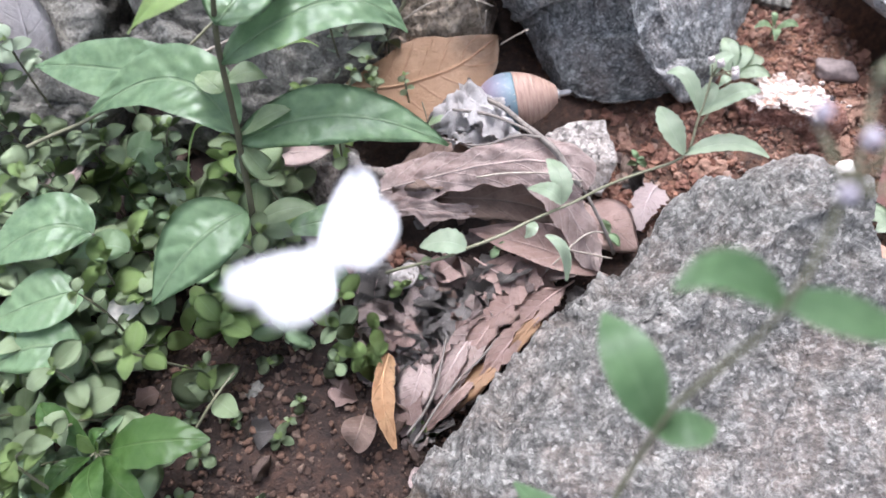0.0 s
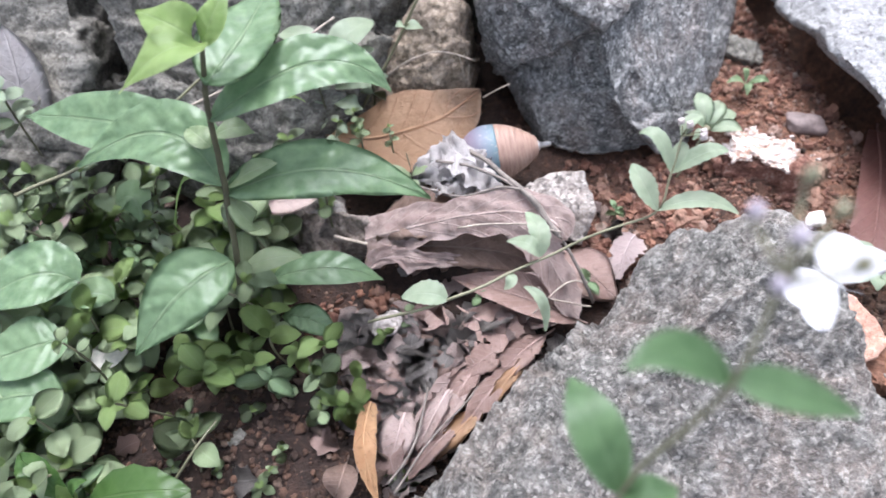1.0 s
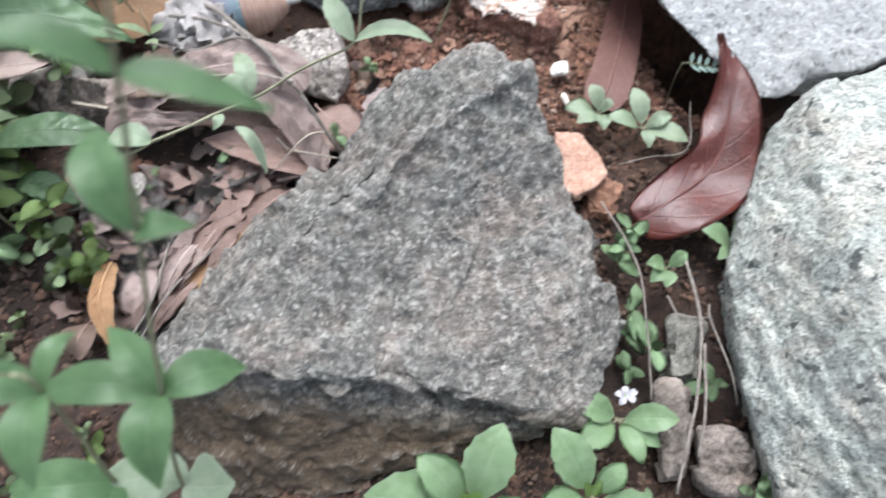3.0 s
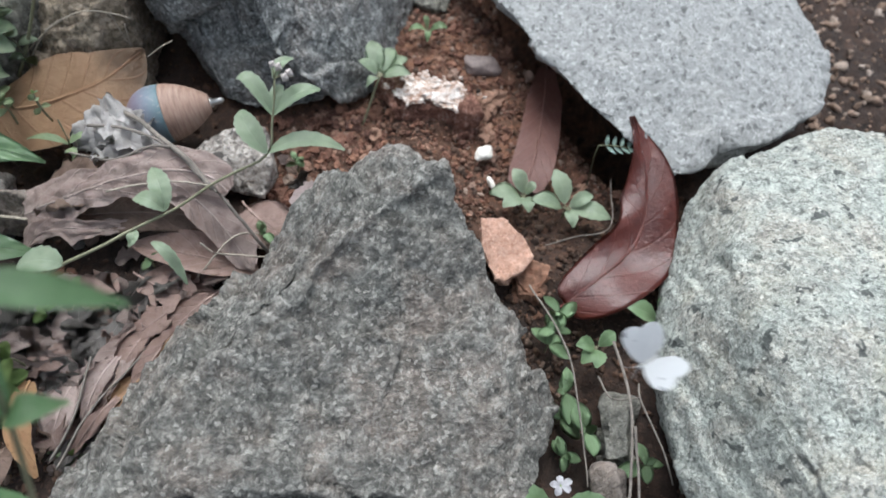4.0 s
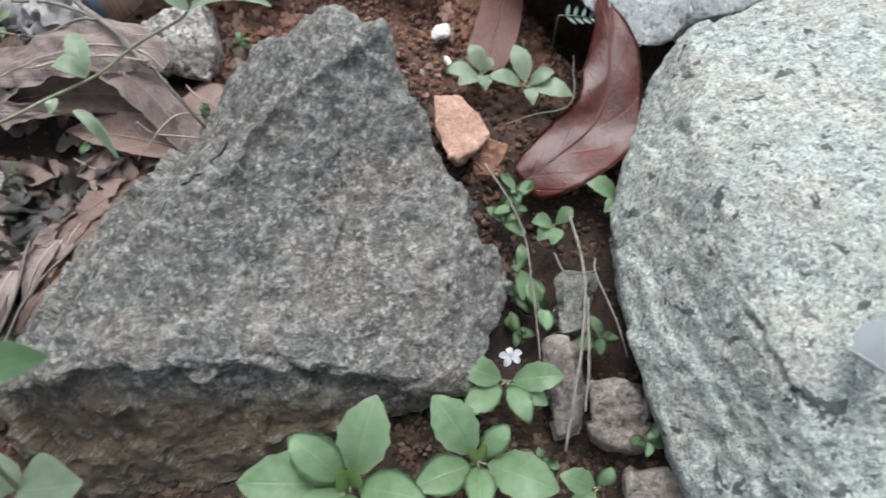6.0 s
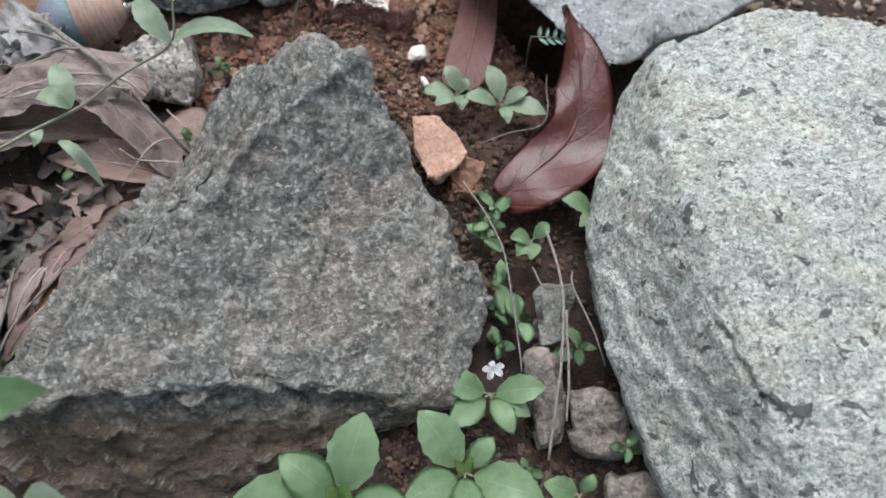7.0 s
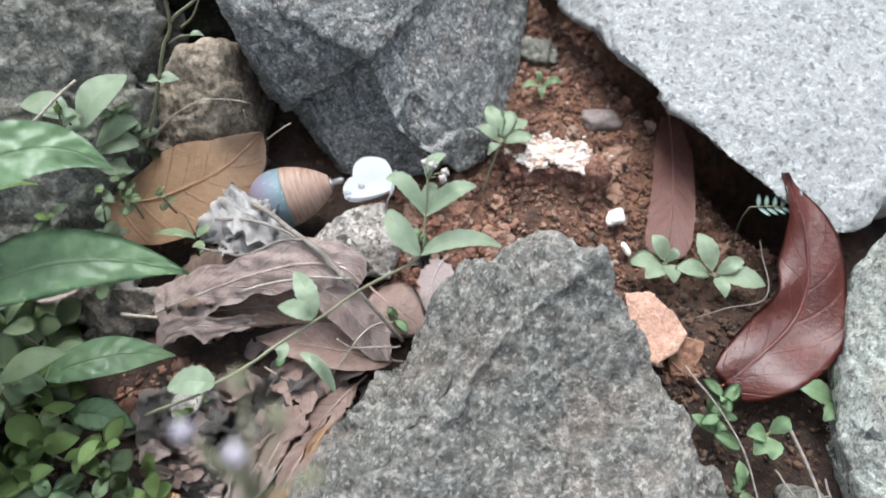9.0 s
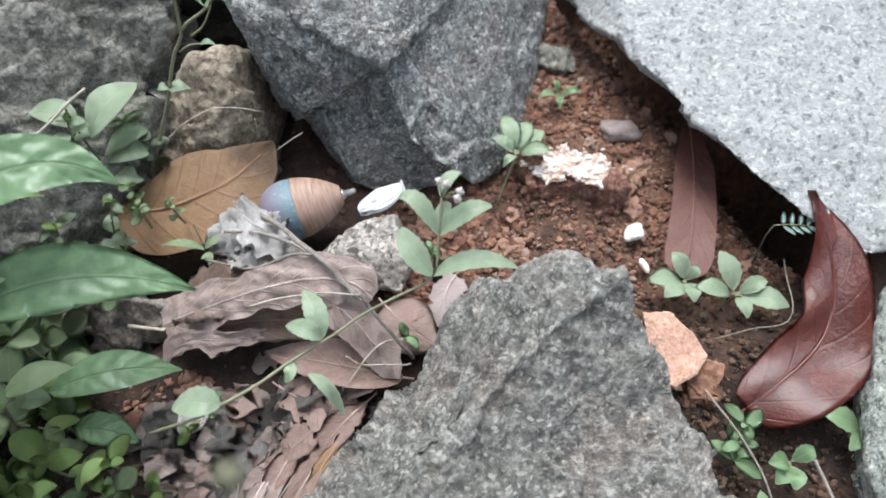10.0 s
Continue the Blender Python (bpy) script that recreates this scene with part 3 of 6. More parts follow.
rock("rock", [(0.222, 0.425, 0.02), (0.239, 0.368, 0.036), (0.248, 0.312, 0.042), (0.267, 0.266, 0.042), (0.281, 0.224, 0.041), (0.302, 0.2, 0.036), (0.32, 0.174, 0.028), (0.335, 0.169, 0.024),
              (0.404, 0.186, 0.028), (0.455, 0.205, 0.026), (0.484, 0.252, 0.026), (0.474, 0.302, 0.03), (0.42, 0.44, 0.07), (0.26, 0.52, 0.06),
              (0.33, 0.43, -0.03), (0.345, 0.36, -0.03), (0.37, 0.27, -0.03), (0.44, 0.22, -0.03), (0.47, 0.29, -0.03), (0.4, 0.46, -0.03)],
     M_ROCK_C, "pale grey granite slab overhanging a dark hollow", voxel=0.0022, seed=7.0, rough=0.8, facet=0.4,
     dents=(((0.243, 0.295, 0.035), 0.02, 0.009), ((0.268, 0.243, 0.035), 0.018, 0.008), ((0.237, 0.342, 0.03), 0.016, 0.007), ((0.29, 0.209, 0.03), 0.014, 0.006), ((0.372, 0.176, 0.022), 0.018, 0.016)))
rock("rock", [(0.349, 0.160, 0.05), (0.42, 0.174, 0.058), (0.475, 0.155, 0.06), (0.331, 0.153, 0.02), (0.312, 0.085, 0.07), (0.305, 0.05, 0.085), (0.325, 0.045, 0.096),
              (0.281, 0.07, 0.02), (0.268, -0.005, 0.02), (0.276, -0.08, 0.015), (0.30, -0.03, 0.085), (0.31, -0.13, 0.06), (0.42, -0.14, 0.1), (0.47, 0.0, 0.11), (0.5, 0.1, 0.08),
              (0.29, 0.06, -0.02), (0.285, -0.09, -0.02), (0.34, 0.15, -0.02), (0.5, 0.14, -0.02), (0.48, -0.14, -0.02)],
     M_ROCK_D, "pale greenish granite boulder with dark flecks", voxel=0.0018, seed=11.0, facet=0.32, rough=0.9,
     dents=(((0.3282, 0.0536, 0.0867), 0.0045, 0.003), ((0.283, -0.0534, 0.0396), 0.007, 0.005), ((0.287, -0.0036, 0.0434), 0.005, 0.003)),
     cuts=(([(0.2979, -0.0103, 0.0788), (0.2974, -0.0259, 0.084), (0.3023, -0.0405, 0.0821), (0.3098, -0.0511, 0.0823)], 0.0022, 0.0042, None),
           ([(0.2872, -0.0106, 0.0433), (0.2883, -0.0171, 0.0462), (0.2905, -0.042, 0.0512), (0.29, -0.0566, 0.05)], 0.0024, 0.0042, None),
           ([(0.313, 0.1023, 0.04), (0.3148, 0.0987, 0.0505), (0.3136, 0.0878, 0.0662), (0.3238, 0.0877, 0.0725)], 0.0035, 0.006, None)))
rock("rock", [(-0.033, 0.368, 0.085), (-0.056, 0.316, 0.048), (-0.104, 0.270, 0.026), (-0.118, 0.40, 0.15), (-0.04, 0.43, 0.14), (-0.2, 0.27, 0.03), (-0.22, 0.36, 0.12),
              (-0.05, 0.45, -0.02), (-0.22, 0.44, 0.1), (-0.1, 0.265, -0.02), (-0.21, 0.26, -0.02), (-0.045, 0.33, -0.02), (-0.23, 0.44, -0.02)],
     M_ROCK_E, "weathered grey granite rock behind the plants", voxel=0.003, seed=15.0)
rock("rock", [(-0.235, 0.27, 0.03), (-0.25, 0.39, 0.11), (-0.36, 0.42, 0.12), (-0.36, 0.27, 0.04), (-0.24, 0.44, -0.02), (-0.24, 0.262, -0.02), (-0.38, 0.25, -0.02), (-0.38, 0.45, -0.02)],
     M_ROCK_E, "weathered grey granite rock in the shade", voxel=0.0035, seed=19.0)
# backing block added behind the gap; its near-black colour paints the gap's shade
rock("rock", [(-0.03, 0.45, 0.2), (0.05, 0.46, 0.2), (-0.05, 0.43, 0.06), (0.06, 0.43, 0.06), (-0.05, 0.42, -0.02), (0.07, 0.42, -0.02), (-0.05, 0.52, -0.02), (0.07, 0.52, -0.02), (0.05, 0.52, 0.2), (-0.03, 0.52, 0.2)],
     M_GAP_SHADE, "added mossy backing rock, coloured dark as the gap's shade", voxel=0.004, seed=29.0)
rock("rock", [(-0.002, 0.345, 0.078), (-0.024, 0.346, 0.077), (-0.054, 0.335, 0.046), (-0.078, 0.322, 0.015), (-0.003, 0.329, 0.071), (-0.012, 0.313, 0.035), (-0.02, 0.292, 0.004), (-0.052, 0.296, 0.004),
              (0.006, 0.344, 0.072), (0.009, 0.325, 0.02), (0.006, 0.31, -0.01), (-0.07, 0.3, -0.02), (-0.02, 0.285, -0.02), (0.02, 0.38, -0.02), (-0.07, 0.38, -0.02), (-0.03, 0.37, 0.05), (0.01, 0.37, 0.05)],
     M_ROCK_F, "brown mossy stone leaning between larger rocks", voxel=0.002, seed=23.0, facet=0.45, bevel=0.003)
rock("stone", [(0.0326, 0.2375, 0.0120), (0.0566, 0.2516, 0.0180), (0.0788, 0.2520, 0.0200), (0.0838, 0.2255, 0.0120), (0.0759, 0.2105, -0.0040), (0.0468, 0.2225, -0.0040), (0.0267, 0.2483, -0.0150), (0.0813, 0.2737, -0.0200), (0.0840, 0.2343, -0.0200)],
     M_STONE, "small black-and-white speckled stone under the spinning top", voxel=0.0012, seed=27.0, rough=0.45, facet=0.5, category="stone", bevel=0.002)
rock("stone", [(-0.0998, 0.2251, 0.0120), (-0.0792, 0.2277, 0.0200), (-0.0528, 0.2202, 0.0200), (-0.0534, 0.2071, 0.0060), (-0.0778, 0.2043, 0.0000), (-0.1034, 0.2132, 0.0000), (-0.1185, 0.2464, -0.0200), (-0.0634, 0.2383, -0.0200), (-0.0633, 0.2083, -0.0200), (-0.1132, 0.2155, -0.0200)],
     M_MUD, "speckled brown-grey stone under broad leaves", voxel=0.0015, seed=33.0, rough=0.7, category="stone", bevel=0.003)
rock("stone", [(-0.1198, 0.2315, 0.0000), (-0.1060, 0.2405, 0.0120), (-0.0767, 0.2353, 0.0120), (-0.0716, 0.2193, 0.0040), (-0.1050, 0.2159, -0.0100), (-0.0759, 0.2185, -0.0120), (-0.1257, 0.2550, -0.0150), (-0.0830, 0.2584, -0.0150)],
     M_STONE, "small grey speckled stone beside dead leaves", voxel=0.0015, seed=31.0, rough=0.7, category="stone", bevel=0.002)
rock("brick_fragment", [(0.2035, 0.1675, 0.0150), (0.2190, 0.1645, 0.0145), (0.2290, 0.1495, 0.0125), (0.2325, 0.1380, 0.0110), (0.2260, 0.1300, 0.0110), (0.2110, 0.1230, 0.0120), (0.2030, 0.1270, 0.0130), (0.1990, 0.1450, 0.0140), (0.2080, 0.1640, -0.0120), (0.2210, 0.1600, -0.0120), (0.2250, 0.1410, -0.0120), (0.2120, 0.1310, -0.0120)],
     M_BRICK, "broken piece of orange fired brick", voxel=0.0012, seed=35.0, rough=0.3, category="brick", bevel=0.0012, facet=0.8)
rock("soil_clod", [(0.217, 0.137, 0.006), (0.23, 0.139, 0.007), (0.242, 0.132, 0.003), (0.238, 0.118, 0.003), (0.229, 0.112, 0.004), (0.215, 0.117, 0.004), (0.215, 0.14, -0.015), (0.245, 0.135, -0.015), (0.232, 0.108, -0.015), (0.213, 0.113, -0.015)],
     M_HARD, "orange-brown lump of hard soil beside the brick", voxel=0.0012, seed=37.0, rough=1.0, category="clod", bevel=0.002, facet=1.3)

for corners, stuff, text in (
    ([(0.2486, 0.0438, 0.0080), (0.2611, 0.0407, 0.0080), (0.2503, 0.0134, 0.0080), (0.2370, 0.0136, 0.0060), (0.2568, 0.0523, -0.0150), (0.2756, 0.0467, -0.0150), (0.2618, 0.0140, -0.0150), (0.2412, 0.0166, -0.0150)], M_ROCK_E, "brownish grey stone chip between two boulders"),
    ([(0.2288, 0.0123, 0.0080), (0.2381, 0.0118, 0.0120), (0.2457, 0.0071, 0.0100), (0.2365, -0.0298, 0.0040), (0.2238, -0.0375, -0.0020), (0.2337, 0.0157, -0.0120), (0.2558, 0.0055, -0.0150), (0.2447, -0.0349, -0.0150), (0.2241, -0.0363, -0.0150)], M_MUD, "long grey-brown stone standing between boulders"),
    ([(0.2501, -0.0123, 0.0020), (0.2691, -0.0137, 0.0040), (0.2738, -0.0332, 0.0020), (0.2603, -0.0454, -0.0020), (0.2420, -0.0384, -0.0040), (0.2542, -0.0099, -0.0150), (0.2877, -0.0169, -0.0150), (0.2737, -0.0470, -0.0150), (0.2453, -0.0405, -0.0180)], M_MUD, "crumbling brown stone at a boulder's foot"),
    ([(0.2524, -0.0575, 0.0000), (0.2732, -0.0579, 0.0000), (0.2857, -0.0727, 0.0000), (0.2754, -0.0963, -0.0040), (0.2457, -0.0897, -0.0040), (0.2601, -0.0551, -0.0200), (0.3015, -0.0641, -0.0200), (0.2865, -0.1021, -0.0200), (0.2471, -0.0932, -0.0200)], M_MUD, "flat brown stone at a boulder's foot"),
    ([(0.2019, 0.3879, -0.0020), (0.2179, 0.3840, 0.0000), (0.2281, 0.3634, -0.0020), (0.2240, 0.3581, -0.0060), (0.1985, 0.3741, -0.0060), (0.2094, 0.4101, -0.0200), (0.2421, 0.3964, -0.0200), (0.2306, 0.3660, -0.0200), (0.1995, 0.3818, -0.0200)], M_ROCK_E, "flat grey stone half buried in red soil"),
):
    rock("stone", corners, stuff, text, voxel=0.0014, seed=40 + len(text), rough=0.65, category="stone", bevel=0.003, facet=0.7)
lump("pebble", (0.2400, 0.3035, -0.0050), (0.0145, 0.0085, 0.0095), M_SLATE, "smooth dull brown pebble on red soil", "pebble", 3.0, -15)
lump("pebble", (0.2217, 0.2236, -0.0010), (0.0068, 0.0052, 0.005), M_PEBBLE, "small white pebble on red soil", "pebble", 5.0, 20)
lump("pebble", (0.2221, 0.2024, -0.0050), (0.002, 0.005, 0.004), M_PEBBLE, "tiny white stone chip on red soil", "pebble", 6.0, 10)
lump("stone_chip", (-0.2010, 0.1372, 0.0120), (0.012, 0.009, 0.008), M_PEBBLE, "white stone chip under the seedlings", "stone", 15.0, 10)
lump("stone_chip", (-0.0435, 0.156, 0.006), (0.009, 0.007, 0.006), M_STONE, "pale stone chip among dead leaves", "stone", 19.0, 35)
lump("pebble", (-0.1257, 0.0958, -0.0080), (0.007, 0.005, 0.004), M_ROCK_E, "small grey pebble among seedlings", "pebble", 8.0, 30)
lump("soil_clod", (0.1438, 0.2313, -0.0080), (0.008, 0.006, 0.006), M_CLOD, "orange lump of hard soil", "clod", 9.0, 0, "", 0.9)
lump("soil_clod", (0.2302, 0.2446, -0.0080), (0.006, 0.005, 0.004), M_CLOD, "orange lump of hard soil", "clod", 10.0, 50, "", 0.9)
lump("soil_clod", (0.2407, 0.2715, -0.0040), (0.009, 0.006, 0.006), M_CLOD, "orange lump of hard soil", "clod", 11.0, 20, "", 0.9)
lump("soil_clod", (0.2360, 0.2624, -0.0060), (0.007, 0.005, 0.005), M_CLOD, "orange lump of hard soil", "clod", 12.0, 80, "", 0.9)


def crumbs(name, places, low, high, material, label, category, seed, flat=1.0):
    """Many small angular crumbs in one mesh."""
    rng = random.Random(seed)
    bm = bmesh.new()
    bmesh.ops.create_icosphere(bm, subdivisions=2, radius=1)
    ball = [v.co.copy() for v in bm.verts]
    tris = [[v.index for v in f.verts] for f in bm.faces]
    bm.free()
    verts, faces = [], []
    for x, y, z in places:
        r = low + (high - low) * rng.random() ** 3
        turn = Euler((rng.random() * 6, rng.random() * 6, rng.random() * 6)).to_matrix()
        o = len(verts)
        sx, sy, sz = (r * (0.6 + 0.8 * rng.random()) for _ in range(3))
        off = Vector((rng.random() * 90, 0, 0))
        for c in ball:
            k = 0.95 + 0.9 * noise.noise(c * 1.5 + off) + 0.5 * noise.noise(c * 3.7 + off) + 0.12 * rng.random()
            q = turn @ Vector((c.x * sx * k, c.y * sy * k, c.z * sz * k))
            verts.append(Vector((x + q.x, y + q.y, z + 0.3 * r * flat + q.z * flat)))
        faces += [[o + i for i in t] for t in tris]
    me = bpy.data.meshes.new(name)
    me.from_pydata(verts, [], faces)
    me.materials.append(material)
    for p in me.polygons:
        p.use_smooth = flat == 1.0
    return tagged(new(name, me), label, category, kind="stuff")


def scatter(n, x0, x1, y0, y1, seed, keep=lambda x, y: True, lift=0.0):
    rng = random.Random(seed)
    out = []
    while len(out) < n:
        x, y = rng.uniform(x0, x1), rng.uniform(y0, y1)
        if keep(x, y):
            out.append((x, y, ground_z(x, y) + lift))
    return out


crumbs("soil_crumbs", scatter(5200, -0.34, 0.36, -0.12, 0.42, 3), 0.0006, 0.0026, M_HUMUS, "fine brown soil crumbs", "soil", 3)
crumbs("soil_crumbs", scatter(2600, 0.17, 0.36, 0.06, 0.22, 17), 0.0005, 0.0022, M_HUMUS, "fine brown soil crumbs between boulders", "soil", 17)
crumbs("soil_crumbs", scatter(3200, -0.22, 0.0, -0.06, 0.14, 15), 0.0005, 0.0026, M_HUMUS, "fine dark brown soil crumbs", "soil", 15)
crumbs("soil_crumbs", scatter(3600, 0.0, 0.29, -0.11, -0.005, 19), 0.0005, 0.0026, M_HUMUS, "fine dark brown soil crumbs before the granite", "soil", 19, 0.9)
crumbs("soil_lumps", scatter(7500, 0.13, 0.31, 0.18, 0.36, 14), 0.0004, 0.0018, M_CLOD, "fine red-brown soil crumbs", "soil", 14)
crumbs("soil_lumps", scatter(2600, 0.19, 0.29, 0.34, 0.47, 24), 0.0005, 0.0026, M_CLOD, "fine red-brown soil crumbs beside the slab", "soil", 24)
crumbs("soil_lumps", scatter(420, 0.13, 0.31, 0.18, 0.36, 4), 0.001, 0.0044, M_CLOD, "orange-brown soil lumps and grit", "soil", 4, 0.9)
clod_at = (-0.0648, 0.1666, -0.0040)
crumbs("soil_lumps", scatter(110, clod_at[0] - 0.025, clod_at[0] + 0.025, clod_at[1] - 0.02, clod_at[1] + 0.022, 16), 0.001, 0.0055, M_CLOD, "orange-brown soil lumps beside a dead leaf", "soil", 16)
crumbs("soil_lumps", scatter(900, 0.07, 0.16, 0.19, 0.28, 5), 0.0006, 0.0042, M_CLOD, "orange-brown soil lumps and grit", "soil", 5, 0.9)
crumbs("grit", scatter(1600, 0.48, 0.75, 0.16, 0.5, 6), 0.001, 0.004, grains("sandy_grit", (0.2, 0.13, 0.09), (0.34, 0.24, 0.18), (0.14, 0.09, 0.06), (0.42, 0.34, 0.28)), "brown sandy grit behind the rocks", "grit", 6)

# the white crust on the little scarp
LIME_AT = (0.1945, 0.268, 0.0060)


def lime_crust():
    """A ragged, flaky plate of lime on a little bank of soil."""
    bm = bmesh.new()
    nx, ny = 64, 40
    grid = {}
    for j in range(ny + 1):
        for i in range(nx + 1):
            x, y = -0.029 + 0.058 * i / nx, -0.02 + 0.04 * j / ny
            flake = noise.cell(Vector((x * 330, y * 420, 0.5))) * 0.0011
            z = 0.003 * noise.noise((x * 90, y * 90, 2.2)) + 0.0012 * abs(noise.noise((x * 260, y * 260, 4.1))) + flake - 0.06 * abs(y)
            grid[i, j] = bm.verts.new((x, y, z))
    for j in range(ny):
        for i in range(nx):
            x, y = grid[i, j].co.x, grid[i, j].co.y
            edge = ((x - 0.25 * y) / 0.0235) ** 2 + ((y + 0.12 * x) / 0.0125) ** 2 + 0.95 * noise.noise((x * 120, y * 150, 6.3)) + 0.4 * noise.noise((x * 380, y * 380, 1.3))
            if edge < 0.85:
                bm.faces.new((grid[i, j], grid[i + 1, j], grid[i + 1, j + 1], grid[i, j + 1]))
    bmesh.ops.delete(bm, geom=[v for v in bm.verts if not v.link_faces], context="VERTS")
    bmesh.ops.solidify(bm, geom=list(bm.faces), thickness=0.0022)
    bmesh.ops.recalc_face_normals(bm, faces=bm.faces)
    ob = part("lime_crust", bm, M_LIME, smooth=False)
    ob.matrix_basis = pose(0.194, 0.269, 0.0132, 7, 3, -9) @ Matrix.Diagonal((1.3, 1.1, 0.9, 1))
    tagged(ob, "crumbly white lime crust on red soil", "crust")


lime_crust()
rock("soil_bank", [(0.166, 0.262, 0.008), (0.194, 0.258, 0.0095), (0.222, 0.254, 0.007), (0.163, 0.249, -0.012), (0.188, 0.2415, -0.013), (0.218, 0.238, -0.013), (0.162, 0.29, 0.004), (0.226, 0.28, 0.0), (0.162, 0.3, -0.02), (0.228, 0.29, -0.02), (0.163, 0.248, -0.02), (0.218, 0.237, -0.02)],
     M_BANK, "small bank of damp red-brown soil under a lime crust", voxel=0.001, seed=51.0, rough=1.0, category="soil", bevel=0.002, facet=1.5)
lime_rng = random.Random(8)
crumbs("lime_crumbs", [(LIME_AT[0] + lime_rng.gauss(0, 0.014), LIME_AT[1] + lime_rng.gauss(0, 0.007), LIME_AT[2] + lime_rng.uniform(0.001, 0.005)) for _ in range(20)], 0.0006, 0.0018, M_LIME, "white lime crumbs on red soil", "crumbs", 8, 0.45)


# ---- the spinning top ----
def lathe(profile, sides=40):
    """A turned solid along x from (x, radius) steps."""
    bm = bmesh.new()
    rings = [[bm.verts.new((x, r * math.cos(a), r * math.sin(a))) for a in (2 * math.pi * k / sides for k in range(sides))] for x, r in profile]
    for a, b in zip(rings, rings[1:]):
        for k in range(sides):
            bm.faces.new((a[k], a[(k + 1) % sides], b[(k + 1) % sides], b[k]))
    bm.faces.new(rings[0]), bm.faces.new(rings[-1])
    bmesh.ops.recalc_face_normals(bm, faces=bm.faces)
    return bm


def top_radius(x):
    """The top's outline: a round crown, the widest a third of the way, then a cone to the nail."""
    w = 0.0185
    if x < 0.019:
        return w * math.sqrt(max(0.0, 1 - ((0.019 - x) / 0.019) ** 2)) ** 0.9
    s = (x - 0.019) / 0.031
    return w * (1 - 0.12 * s - 0.6 * s**2.2) + 0.0001 * math.sin(s * 90)


def spinning_top():
    wood = Nodes("worn_tan_wood", 0.6)
    streak = wood.node("ShaderNodeMapping")
    wood.link(wood.place.outputs["Object"], streak.inputs[0])
    streak.inputs["Scale"].default_value = (9, 1, 1)
    lines = wood.noise(60, 4, 0.6, 0.0, streak.outputs[0])
    wood.colour(wood.ramp(lines, (0.3, (0.2, 0.12, 0.088)), (0.5, (0.31, 0.2, 0.15)), (0.7, (0.38, 0.27, 0.21))))
    wood.bump(lines, 0.0008)
    paint = Nodes("worn_teal_and_mauve_paint", 0.55)
    along = paint.tree.nodes.new("ShaderNodeSeparateXYZ")
    paint.link(paint.place.outputs["Object"], along.inputs[0])
    bands = paint.ramp(paint.math("ADD", paint.math("MULTIPLY", along.outputs[0], 40), paint.math("MULTIPLY", paint.noise(90), 0.2)),
                       (0.2, (0.2, 0.14, 0.165)), (0.45, (0.19, 0.165, 0.21)), (0.75, (0.15, 0.18, 0.22)), (1.0, (0.12, 0.18, 0.2)))
    paint.colour(paint.mix(paint.ramp(paint.noise(400, 4), (0.58, 0.0), (0.72, 0.6)), bands, (0.42, 0.36, 0.32)))
    paint.bump(paint.noise(300, 4), 0.0004)
    a, b = Vector((0.0008, 0.2635, 0.0200)), Vector((0.0562, 0.2700, 0.0240))
    base = new("spinning_top")
    base.matrix_basis = Matrix.Translation(a) @ (b - a).to_track_quat("X", "Z").to_matrix().to_4x4()
    n = 22
    part("crown", lathe([(0.0002, 0.0012)] + [(x, top_radius(x)) for x in (0.0237 * (k / n) ** 1.5 for k in range(1, n + 1))]), paint.mat, base, "worn teal and mauve painted crown")
    part("cone", lathe([(0.0232, top_radius(0.0237) * 0.97)] + [(x, top_radius(x) + 0.0002) for x in (0.0238 + 0.0258 * k / 40 for k in range(41))] + [(0.0503, 0.0035)]), wood.mat, base, "tan wooden cone grooved by string")
    steel = plain("dull_steel", (0.5, 0.49, 0.47), 0.4, 0.9, 300, 0.2)
    part("nail", lathe([(0.049, 0.0033), (0.0515, 0.003), (0.0517, 0.0021), (0.0575, 0.0018), (0.0588, 0.0008)], 16), steel, base, "dull steel nail tip")
    tagged(base, "worn wooden spinning top with a steel nail tip", "spinning top")


spinning_top()


# ---- dead leaves ----
def dead_leaf(a, b, c, width, material, label, path=None, n=16, peak=0.45, point=1.2, rib=None, blunt=0.75, widths=None, stalk=True, **more):
    """A fallen leaf: blade, midrib and stalk, along a bow or a longer path; a scrap or strip has no stalk."""
    root = new("dead_leaf")
    root.location = a
    a = Vector(a)
    line = smooth_path([Vector(p) - a for p in path], n) if path else curve3((0, 0, 0), Vector(b) - a, Vector(c) - a, n)
    part("blade", ribbon(line, widths or oval(n, width, peak, point, blunt), **more), material, root)
    ridge = [p + Vector((0, 0, 0.0003)) for p in line[: int(n * 0.92)]]
    part("midrib", tube(ridge, [0.0007 * (1 - 0.75 * i / len(ridge)) for i in range(len(ridge))], 5), rib or material, root)
    back = (line[0] - line[1]).normalized()
    if stalk:
        part("leaf_stalk", tube([line[0] + back * 0.008 + Vector((0, 0, 0.001)), line[0] + back * 0.004, line[0]], [0.0006, 0.0006, 0.0007], 5), rib or material, root)
    return tagged(root, label, "dead leaf")


